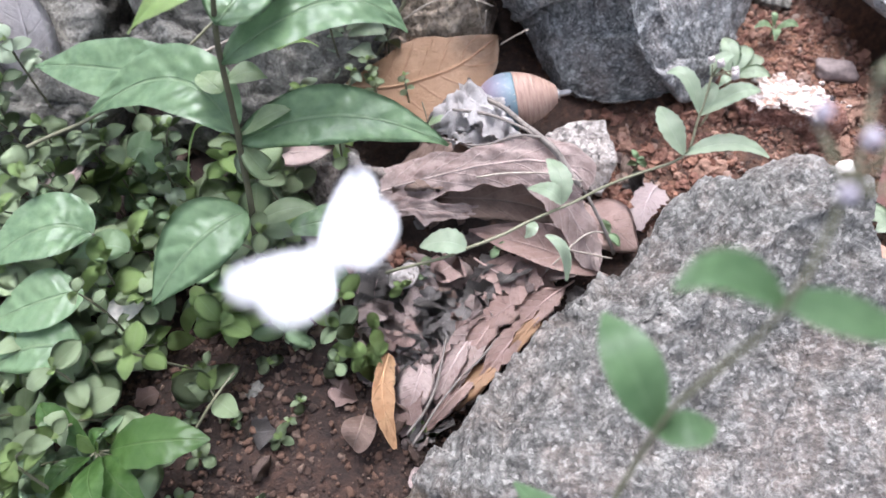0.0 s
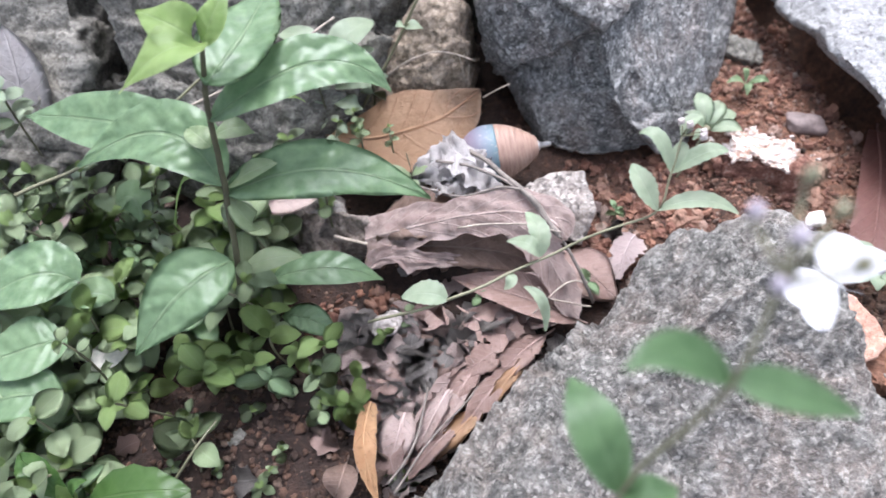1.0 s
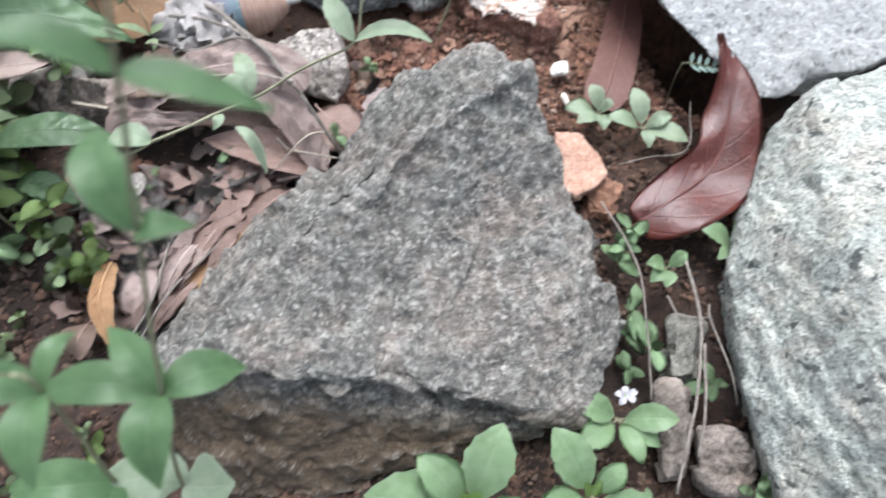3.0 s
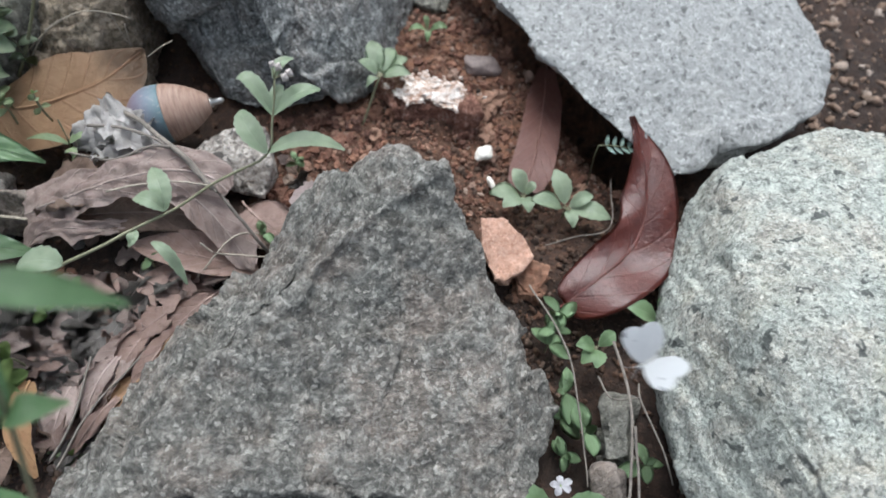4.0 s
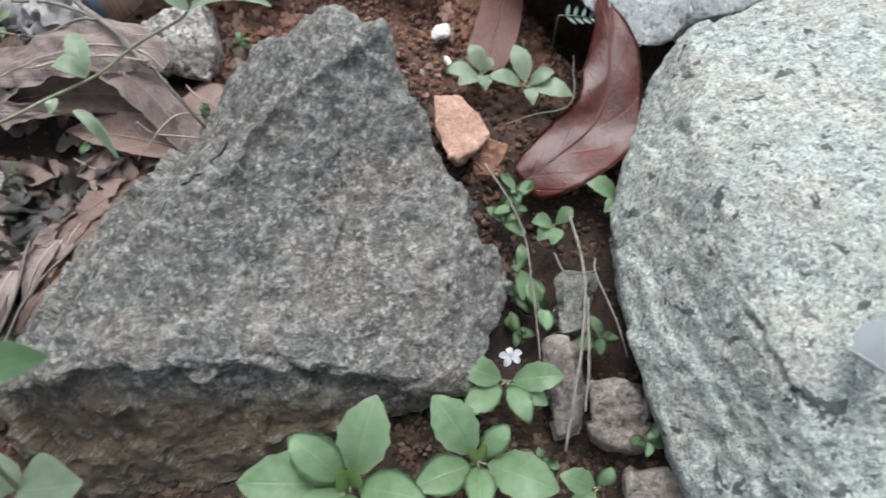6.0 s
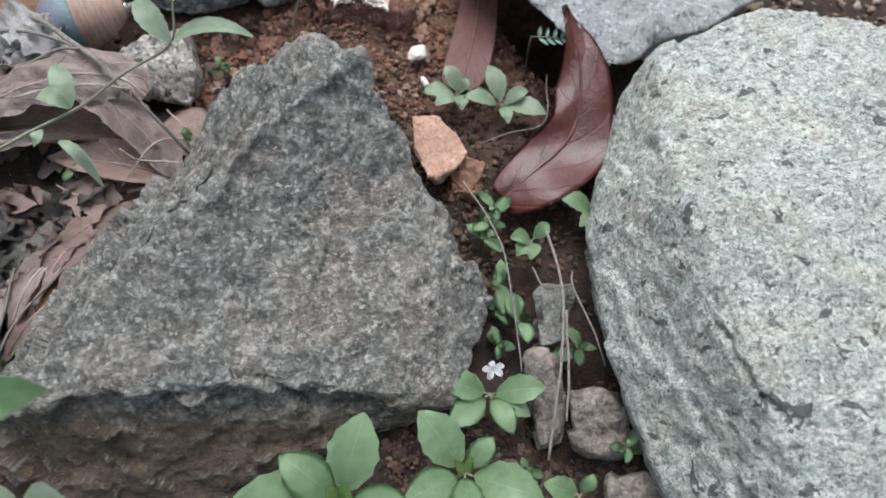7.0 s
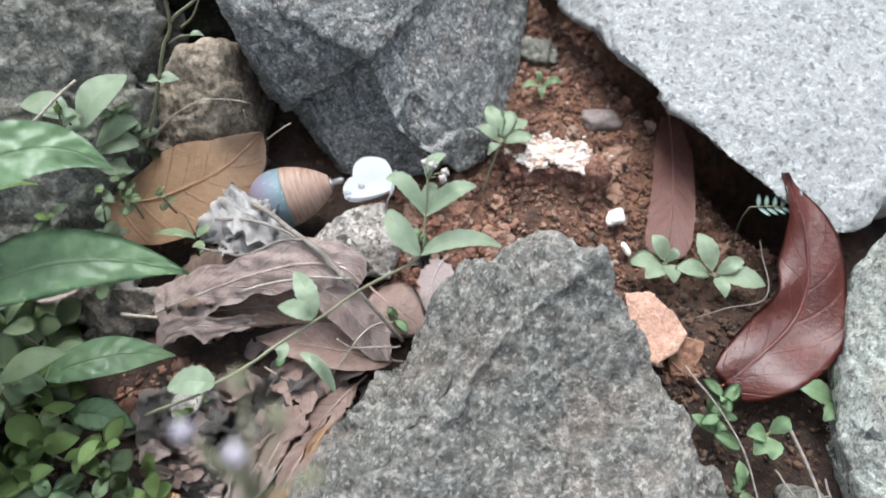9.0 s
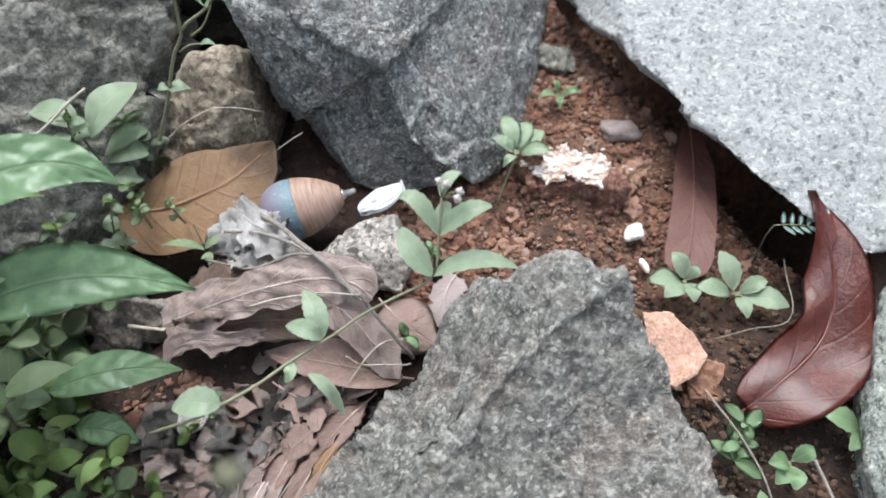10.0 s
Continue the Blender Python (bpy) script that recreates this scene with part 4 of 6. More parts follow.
dead_leaf((-0.084, 0.287, 0.019), None, None, 0.05, M_ORANGE, "large orange-brown dry leaf leaning on a mossy stone", path=[(-0.084, 0.287, 0.019), (-0.057, 0.279, 0.025), (-0.033, 0.28, 0.03), (-0.009, 0.287, 0.034), (0.015, 0.305, 0.038)],
          n=36, fold=0.05, cockle=0.0015, up=(0.1, -0.4, 1), across=10, widths=sides(36, (0, 0.003, 0.006), (0.06, 0.008, 0.017), (0.15, 0.014, 0.025), (0.25, 0.019, 0.0275), (0.4, 0.025, 0.0285), (0.55, 0.0265, 0.027), (0.7, 0.023, 0.024), (0.82, 0.0165, 0.0195), (0.91, 0.009, 0.0135), (0.97, 0.004, 0.006), (1, 0.0008, 0.0008)), ripple=(0.0012, 1.4, 0.2, 0.3))
def curled_leaf():
    """A big dead leaf rolled along its length: a lit upper lap, a brown hollow coloured darker for its shade and a torn
    flap below.
    """
    root = new("dead_leaf")
    root.location = foot = Vector((-0.02, 0.197, 0.004))
    laps = (
        ("blade", M_DRY, [(-0.058, 0.21, 0.012), (-0.04, 0.2085, 0.022), (-0.018, 0.2075, 0.032), (0.006, 0.206, 0.042), (0.031, 0.204, 0.047), (0.05, 0.2, 0.044), (0.06, 0.193, 0.036)],
         sides(54, (0, 0.012, 0.014), (0.06, 0.0135, 0.0155), (0.17, 0.013, 0.0125), (0.3, 0.0145, 0.0115), (0.4, 0.0105, 0.0105), (0.55, 0.012, 0.012), (0.68, 0.014, 0.0145), (0.8, 0.013, 0.012), (0.92, 0.011, 0.009), (1, 0.005, 0.005)),
         dict(fold=-0.12, cockle=0.0022, crease=0.006, ragged=0.25, seed=2.0, freq=48.0, up=(0, -0.45, 1))),
        ("flap", M_DRY, [(-0.0605, 0.1875, 0.006), (-0.05, 0.1945, 0.013), (-0.035, 0.195, 0.0165), (-0.022, 0.192, 0.018), (-0.007, 0.192, 0.016), (0.012, 0.194, 0.012)],
         sides(44, (0, 0.0004, 0.0004), (0.1, 0.0035, 0.002), (0.18, 0.0075, 0.0045), (0.28, 0.0075, 0.004), (0.37, 0.006, 0.0038), (0.47, 0.0055, 0.0105), (0.53, 0.005, 0.009), (0.6, 0.0045, 0.0055), (0.78, 0.0045, 0.004), (1, 0.003, 0.001)),
         dict(fold=0.1, cockle=0.001, crease=0.0035, ragged=0.3, seed=5.0, freq=60.0, up=(0.1, -0.7, 1))),
        ("hollow", M_BROWN, [(-0.05, 0.2045, 0.0115), (-0.03, 0.203, 0.015), (-0.008, 0.2, 0.018), (0.02, 0.195, 0.02), (0.046, 0.188, 0.017)],
         sides(36, (0, 0.008, 0.006), (0.3, 0.012, 0.01), (0.6, 0.013, 0.011), (0.85, 0.011, 0.01), (1, 0.006, 0.005)),
         dict(fold=0.35, cockle=0.0016, crease=0.002, ragged=0.2, seed=14.0, freq=45.0, up=(0, -0.9, 1))),
    )
    for name, m, path, widths, more in laps:
        line = smooth_path([Vector(p) - foot for p in path], len(widths))
        lap = part(name, ribbon(line, widths, across=14, **more), m, root)
        if name == "blade":
            part("midrib", tube([p + Vector((0, 0, 0.0004)) for p in line[3:48]], [0.0007] * 45, 5), M_DRY, lap)
    tagged(root, "big grey-brown dead leaf curled over with a torn flap", "dead leaf")


curled_leaf()
dead_leaf((-0.052, 0.219, 0.014), (-0.022, 0.218, 0.026), (0.006, 0.222, 0.026), 0.036, M_BROWN, "dark brown dead leaf behind paler ones", n=26, fold=0.2, cockle=0.004, across=10, ragged=0.3, crease=0.002, seed=9.0, freq=45.0)
dead_leaf((0.024, 0.206, 0.043), None, None, 0.03, M_DRY, "grey-brown dead leaf sloping down to the granite", path=[(0.020, 0.208, 0.042), (0.036, 0.196, 0.039), (0.05, 0.182, 0.029), (0.061, 0.166, 0.012), (0.066, 0.158, 0.004)],
          n=32, fold=-0.35, cockle=0.002, across=12, ragged=0.3, crease=0.005, seed=31.0, freq=60.0,
          widths=sides(32, (0, 0.004, 0.004), (0.2, 0.011, 0.01), (0.5, 0.0125, 0.01), (0.75, 0.011, 0.008), (0.9, 0.006, 0.006), (1, 0.001, 0.001)))
dead_leaf((0.0681, 0.1607, -0.0040), (0.0358, 0.1690, 0.0100), (-0.0060, 0.1881, 0.0000), 0.026, M_PINK, "curled brown dead leaf against the granite", n=20, fold=0.55, cockle=0.002, across=8, seed=3.0)
dead_leaf((0.0650, 0.2035, 0.0000), (0.0759, 0.1869, 0.0040), (0.0923, 0.1717, -0.0020), 0.036, M_PINK, "reddish-brown dead leaf lying flat", n=14, fold=0.05, cockle=0.003, across=6, seed=4.0, ragged=0.3)
dead_leaf((0.109, 0.216, -0.002), (0.1, 0.202, 0.003), (0.094, 0.184, 0.001), 0.026, M_PALE, "bleached pinkish leaf scrap with torn edges", n=18, fold=0.05, cockle=0.002, across=8, seed=6.0, ragged=0.7, stalk=False, widths=sides(18, (0, 0.006, 0.004), (0.2, 0.011, 0.007), (0.5, 0.009, 0.009), (0.8, 0.004, 0.007), (1, 0.001, 0.002)))
dead_leaf((0.0020, 0.1661, -0.0020), (0.0204, 0.1528, 0.0030), (0.0377, 0.1526, -0.0040), 0.034, M_PINK, "pinkish-brown leaf scrap in the litter", n=12, fold=0.1, cockle=0.004, across=6, seed=7.0, ragged=0.6)
dead_leaf((0.0363, 0.1419, -0.0040), (0.0175, 0.1265, 0.0020), (-0.0058, 0.1157, -0.0060), 0.03, M_PINK, "pinkish-brown leaf scrap in the litter", n=12, fold=0.15, cockle=0.004, across=6, seed=8.0, ragged=0.6)
# red-brown leaves on the right
dead_leaf((0.246, 0.109, -0.002), None, None, 0.042, M_RED, "glossy red-brown fallen leaf curling upwards", path=[(0.2455, 0.1085, -0.002), (0.266, 0.117, 0.007), (0.291, 0.131, 0.01), (0.304, 0.147, 0.016), (0.309, 0.161, 0.022), (0.3125, 0.182, 0.03), (0.311, 0.2, 0.036), (0.3085, 0.2085, 0.042)],
          n=60, fold=0.1, cockle=0.001, across=16, up=(-0.15, -0.1, 1), seed=1.0, freq=34.0, ripple=(0.0022, 2.3, 0.15, -0.3),
          widths=sides(60, (0, 0.0075, 0.011), (0.025, 0.0115, 0.0155), (0.07, 0.0145, 0.02), (0.143, 0.0165, 0.0245), (0.22, 0.018, 0.0265), (0.3, 0.0165, 0.0275), (0.38, 0.0145, 0.025), (0.45, 0.0155, 0.021), (0.55, 0.0165, 0.0185), (0.64, 0.0125, 0.016), (0.72, 0.0095, 0.0125), (0.8, 0.006, 0.0085), (0.88, 0.0028, 0.004), (1, 0.0004, 0.0004)))
dead_leaf((0.29, 0.3, -0.011), None, None, 0.027, M_FLAT, "dull red-brown leaf lying flat in the hollow", path=[(0.29, 0.3, -0.011), (0.277, 0.265, -0.004), (0.261, 0.227, -0.001), (0.242, 0.189, 0.0005)], n=30, fold=0.04, cockle=0.001, across=8, seed=2.0,
          widths=sides(30, (0, 0.006, 0.006), (0.3, 0.0125, 0.0125), (0.7, 0.0145, 0.014), (0.9, 0.014, 0.0145), (0.97, 0.011, 0.013), (1, 0.007, 0.009)))
# bark strips and scraps along the granite's edge
dead_leaf((-0.0505, 0.110, 0.007), None, None, 0.013, M_PEEL, "strip of orange bark standing in the litter", path=[(-0.0505, 0.11, 0.007), (-0.052, 0.097, 0.012), (-0.0515, 0.082, 0.013), (-0.046, 0.061, 0.002)], n=24, fold=0.2, cockle=0.001, across=6, up=(0.4, -0.2, 1), ragged=0.25, stalk=False,
          widths=sides(24, (0, 0.0022, 0.0022), (0.12, 0.005, 0.004), (0.4, 0.0058, 0.0052), (0.65, 0.0062, 0.0058), (0.8, 0.004, 0.0055), (0.92, 0.0022, 0.003), (1, 0.001, 0.001)))
for k, (a, b, c, w, m) in enumerate((((0.0474, 0.1489, 0.0020), (0.0304, 0.1347, 0.0070), (0.0127, 0.1182, 0.0040), 0.016, M_PINK), ((0.0287, 0.1293, 0.0040), (0.0138, 0.1130, 0.0100), (-0.0017, 0.0936, 0.0040), 0.013, M_PINK), ((0.0087, 0.1330, 0.0000), (-0.0011, 0.1178, 0.0060), (-0.0122, 0.1010, 0.0000), 0.014, M_PINK),
                                     ((0.0156, 0.1125, 0.0020), (-0.0016, 0.0955, 0.0080), (-0.0169, 0.0799, 0.0000), 0.011, M_ORANGE), ((-0.0016, 0.1002, 0.0020), (-0.0151, 0.0870, 0.0070), (-0.0335, 0.0692, -0.0040), 0.01, M_PINK), ((0.0252, 0.1462, 0.0000), (0.0118, 0.1339, 0.0060), (-0.0040, 0.1259, 0.0020), 0.018, M_PINK),
                                     ((-0.0072, 0.1187, 0.0040), (-0.0163, 0.1012, 0.0100), (-0.0257, 0.0840, 0.0020), 0.012, M_DRY), ((0.0401, 0.1373, 0.0040), (0.0232, 0.1195, 0.0090), (0.0136, 0.1049, 0.0060), 0.008, M_ORANGE))):
    dead_leaf(a, b, c, w, m, "narrow reddish-brown bark flake beside the granite", n=16, fold=0.22, cockle=0.003, ragged=0.6, across=6, seed=50.0 + k, peak=0.5, point=0.8)
dead_leaf((0.0023, 0.1281, 0.0000), (-0.0134, 0.1055, 0.0060), (-0.0262, 0.0839, -0.0040), 0.02, M_DRY, "grey curled bark flake in the litter", n=18, fold=0.4, cockle=0.002, ragged=0.3, across=6, seed=23.0)
dead_leaf((-0.0322, 0.1077, 0.0000), (-0.0359, 0.0906, 0.0060), (-0.0417, 0.0767, -0.0040), 0.02, M_DRY, "grey curled leaf scrap in the litter", n=14, fold=0.3, cockle=0.002, ragged=0.2, across=6, seed=24.0)
dead_leaf((0.0132, 0.1653, -0.0020), (0.0269, 0.1514, 0.0040), (0.0447, 0.1474, -0.0040), 0.034, M_PINK, "pinkish-brown leaf scrap in the litter", n=14, fold=0.1, cockle=0.004, ragged=0.6, across=6, seed=25.0)
dead_leaf((-0.0632, 0.0790, 0.0000), (-0.0646, 0.0691, 0.0060), (-0.0685, 0.0625, -0.0020), 0.018, M_BROWN, "rounded grey leaf with a thin stalk", n=14, fold=0.25, cockle=0.001, across=6, point=0.6, seed=26.0)
dead_leaf((-0.2382, 0.2269, 0.0300), (-0.2470, 0.2096, 0.0300), (-0.2663, 0.2001, 0.0200), 0.02, M_DRY, "dry brown leaf caught between stems", n=14, fold=0.35, cockle=0.001, across=6, seed=27.0)
dead_leaf((-0.2849, 0.2849, 0.0300), (-0.2774, 0.3037, 0.0600), (-0.2813, 0.3295, 0.0850), 0.045, M_CRUMPLE, "bleached grey leaf standing against a rock", n=18, fold=0.2, cockle=0.002, across=6, up=(0, -1, 0.7), seed=28.0)
dead_leaf((-0.1263, 0.2368, 0.0200), (-0.1065, 0.2309, 0.0260), (-0.0877, 0.2376, 0.0200), 0.024, M_DRY, "grey dead leaf in the shade of a plant", n=12, fold=0.2, cockle=0.003, across=6, seed=29.0)


def crumpled_leaf():
    """A shrivelled leaf, torn and folded over itself in three laps."""
    root = new("crumpled_leaf")
    root.location = (-0.0015, 0.2404, 0.0260)
    for k, (a, b, c, w, up) in enumerate((((-0.0244, 0.2438, 0.0220), (-0.0049, 0.2488, 0.0400), (0.0132, 0.2519, 0.0300), 0.032, (0, 0, 1)), ((-0.0087, 0.2620, 0.0360), (0.0066, 0.2395, 0.0440), (0.0185, 0.2349, 0.0280), 0.026, (0.3, -0.5, 1)),
                                          ((-0.0183, 0.2340, 0.0240), (0.0008, 0.2308, 0.0360), (0.0197, 0.2247, 0.0260), 0.024, (-0.4, 0.3, 1)))):
        blade("leaf_lap", a, b, c, w, M_CRUMPLE, root, n=34, fold=-0.35 + 0.3 * k, cockle=0.008, across=14, ragged=0.45, seed=31.0 + 7 * k, peak=0.5, point=0.5, freq=85.0, crease=0.012)
    tagged(root, "pale shrivelled leaf crumpled against the spinning top", "dead leaf")


crumpled_leaf()


def litter():
    """Small scraps of dead leaf, a few kinds, strewn between the plants and the granite."""
    kinds = []
    for k, (w, m) in enumerate(((0.8, M_PINK), (0.7, M_DRY), (0.6, M_DRY), (0.9, M_MUSH), (0.5, M_BROWN), (0.7, M_MUSH))):
        bm = ribbon(curve3((-0.5, 0, 0), (0, 0.05, 0.12), (0.5, 0, 0), 10), oval(10, w, 0.5, 0.6), fold=0.15, cockle=0.09, across=6, seed=k * 3.3, thick=0.02, ragged=0.9, freq=2.6)
        ob = part("leaf_scrap", bm, m)
        kinds.append((ob.data, m))
        bpy.data.objects.remove(ob)
    rng = random.Random(12)
    p, q, r, s = (Vector(v) for v in ((-0.0697, 0.1668, 0.0000), (0.0521, 0.1632, 0.0000), (-0.0373, 0.0600, 0.0000), (-0.0664, 0.1084, 0.0000)))
    for i in range(270):
        u, v = rng.random(), rng.random()
        spot = (p * (1 - u) + q * u) * (1 - v) + (s * (1 - u) + r * u) * v
        me, m = kinds[(i * 7 + i // 6) % 6 if i % 9 else 5] if i % 4 else kinds[1]
        ob = new("leaf_scrap", me)
        size = rng.uniform(0.008, 0.026)
        ob.matrix_basis = Matrix.Translation((spot.x, spot.y, ground_z(spot.x, spot.y) + rng.uniform(0.003, 0.012))) @ Euler((rng.gauss(0, 0.42), rng.gauss(0, 0.42), rng.uniform(0, 6.3))).to_matrix().to_4x4() @ Matrix.Diagonal((size, size, size, 1))
        tagged(ob, "broken brown leaf scrap in the litter", "leaf litter", "leaf litter beside the granite")
    for i in range(80):
        spot = Vector((rng.uniform(-0.3, 0.1), rng.uniform(0.04, 0.27), 0))
        me, m = kinds[rng.randrange(5)]
        ob = new("leaf_scrap", me)
        size = rng.uniform(0.008, 0.02)
        ob.matrix_basis = Matrix.Translation((spot.x, spot.y, ground_z(spot.x, spot.y) + 0.003)) @ Euler((rng.gauss(0, 0.25), rng.gauss(0, 0.25), rng.uniform(0, 6.3))).to_matrix().to_4x4() @ Matrix.Diagonal((size, size, size, 1))
        tagged(ob, "broken brown leaf scrap on the soil", "leaf litter", "leaf litter under the plants")


litter()

# ---- twigs ----
twig("twig", [(-0.013, 0.243, 0.045), (0.011, 0.233, 0.05), (0.031, 0.218, 0.053), (0.046, 0.199, 0.051), (0.06, 0.183, 0.038), (0.071, 0.17, 0.02), (0.0755, 0.167, 0.006)], 0.0008, 0.0011, M_TWIG, "forked dry grey twig lying across dead leaves", n=36)
twig("twig", [(0.007, 0.25, 0.045), (0.026, 0.227, 0.052), (0.042, 0.206, 0.0535), (0.054, 0.19, 0.045)], 0.0014, 0.0018, M_TWIG, "thick dry grey twig lying across dead leaves", wobble=0.0014)
twig("twig", [(-0.027, 0.234, 0.034), (-0.001, 0.218, 0.044), (0.022, 0.217, 0.053), (0.034, 0.214, 0.055)], 0.0006, 0.0008, M_TWIG, "thin dry stalk beside a crumpled leaf")
twig("twig", [(-0.001, 0.194, 0.048), (0.023, 0.194, 0.051), (0.04, 0.192, 0.051), (0.056, 0.191, 0.046)], 0.0006, 0.0006, M_STRAW, "thin pale stalk on a dead leaf")
twig("twig", [(0.042, 0.166, 0.03), (0.049, 0.163, 0.021), (0.069, 0.162, 0.012), (0.074, 0.163, 0.008)], 0.0005, 0.0006, M_STRAW, "thin pale stalk beside the granite")
twig("twig", [(0.036, 0.154, 0.012), (0.051, 0.166, 0.02), (0.062, 0.173, 0.021), (0.073, 0.175, 0.016)], 0.0005, 0.0006, M_STRAW, "thin bent stalk beside the granite")
twig("twig", [(0.2435, 0.1488, -0.0020), (0.2635, 0.1483, 0.0060), (0.2852, 0.1503, 0.0100), (0.2983, 0.1858, 0.0060)], 0.0004, 0.0004, M_TWIG, "thin dry stalk on red soil")
twig("twig", [(0.2603, 0.0756, 0.0150), (0.2567, 0.0394, 0.0200), (0.2416, -0.0003, 0.0220), (0.2235, -0.0415, 0.0120)], 0.0009, 0.0008, M_TWIG, "straight dry stalk standing between boulders")
twig("twig", [(0.2533, 0.0263, 0.0240), (0.2444, -0.0018, 0.0260), (0.2370, -0.0269, 0.0180)], 0.0008, 0.0007, M_TWIG, "dry stalk between boulders")
twig("twig", [(0.2680, 0.0500, 0.0120), (0.2647, 0.0393, 0.0160), (0.2679, 0.0112, 0.0140), (0.2710, -0.0036, 0.0040)], 0.0006, 0.0005, M_TWIG, "bent dry stalk between boulders")
twig("twig", [(0.2489, 0.0595, 0.0060), (0.2499, 0.0446, 0.0140), (0.2649, 0.0418, 0.0160)], 0.0006, 0.0005, M_TWIG, "bent dry stalk between boulders")
twig("twig", [(0.2244, 0.1203, 0.0080), (0.2324, 0.0814, 0.0140), (0.2314, 0.0474, 0.0120), (0.2256, 0.0039, 0.0060)], 0.0006, 0.0005, M_TWIG, "thin creeping stalk between boulders")
twig("twig", [(-0.0402, 0.0681, 0.0020), (-0.0264, 0.0859, 0.0120), (-0.0191, 0.1162, 0.0120)], 0.0008, 0.0006, M_TWIG, "dark thin twig in the leaf litter")
twig("twig", [(-0.0372, 0.0630, 0.0020), (-0.0192, 0.0858, 0.0120), (0.0080, 0.1163, 0.0100)], 0.0007, 0.0006, M_TWIG, "dark thin twig in the leaf litter")
twig("twig", [(-0.2809, 0.2099, 0.0500), (-0.2457, 0.2263, 0.0550), (-0.2157, 0.2370, 0.0600), (-0.1707, 0.2605, 0.0750), (-0.1361, 0.2815, 0.0900)], 0.0012, 0.0008, M_STEM_G, "long pale stalk lying through the plants")
twig("twig", [(-0.1587, 0.2692, 0.0700), (-0.1083, 0.2907, 0.0800), (-0.0717, 0.3179, 0.0900)], 0.0009, 0.0008, M_STRAW, "bleached straw leaning behind a plant")
for pts, r in (([(-0.059, 0.318, 0.03), (-0.04, 0.318, 0.046), (-0.019, 0.319, 0.057), (-0.005, 0.319, 0.058), (0.012, 0.32, 0.049)], 0.0008), ([(-0.062, 0.317, 0.02), (-0.048, 0.316, 0.038), (-0.035, 0.317, 0.051), (-0.02, 0.32, 0.056)], 0.0006), ([(0.008, 0.312, 0.053), (0.0065, 0.31, 0.029)], 0.0006), ([(0.002, 0.313, 0.06), (0.006, 0.311, 0.039)], 0.0005), ([(0.017, 0.3, 0.036), (0.029, 0.3, 0.045), (0.034, 0.302, 0.046)], 0.0006)):
    twig("straw", pts, r * 0.65, r * 0.5, M_STRAW, "bleached straw lying on a mossy stone", "straw")
twig("twig", [(-0.1320, 0.0997, 0.0120), (-0.1398, 0.0857, 0.0140), (-0.1520, 0.0720, 0.0040)], 0.0006, 0.0008, M_STEM_G, "thin green stalk over bare soil")
twig("twig", [(-0.0785, 0.2144, 0.0100), (-0.0573, 0.2063, 0.0120)], 0.0012, 0.001, M_STRAW, "short pale straw on the soil")


# ---- living plants ----
def unit_leaf(name, width, material, peak=0.45, point=1.0, arch=0.1, fold=0.12, seed=0.0):
    """A leaf one metre long along x, to be scaled."""
    bm = ribbon(curve3((0, 0, 0), (0.5, 0, arch), (1, 0, -arch * 0.5), 9), oval(9, width, peak, point), fold=fold, cockle=0.05, across=4, seed=seed, thick=0.02, freq=2.5)
    ob = part(name, bm, material)
    me = ob.data
    bpy.data.objects.remove(ob)
    return me


ROUND = [unit_leaf("leaf", 0.78, M_SMALL, 0.5, 0.9, 0.08, 0.1, 1), unit_leaf("leaf", 0.66, M_SMALL, 0.5, 1.0, 0.14, 0.15, 2), unit_leaf("leaf", 0.85, M_SMALL, 0.55, 0.8, 0.05, 0.05, 3)]
PALE = [unit_leaf("leaf", 0.74, M_PALE_HERB, 0.5, 0.9, 0.1, 0.1, 8), unit_leaf("leaf", 0.62, M_PALE_HERB, 0.5, 1.0, 0.14, 0.15, 9)]
FRESH = [unit_leaf("leaf", 0.7, M_YOUNG, 0.5, 0.9, 0.1, 0.1, 4), unit_leaf("leaf", 0.6, M_YOUNG, 0.5, 1.0, 0.16, 0.15, 5)]
HERB = [unit_leaf("leaf", 0.58, M_SHADE, 0.48, 1.0, 0.1, 0.15, 6), unit_leaf("leaf", 0.68, M_SHADE, 0.5, 0.9, 0.12, 0.1, 7)]


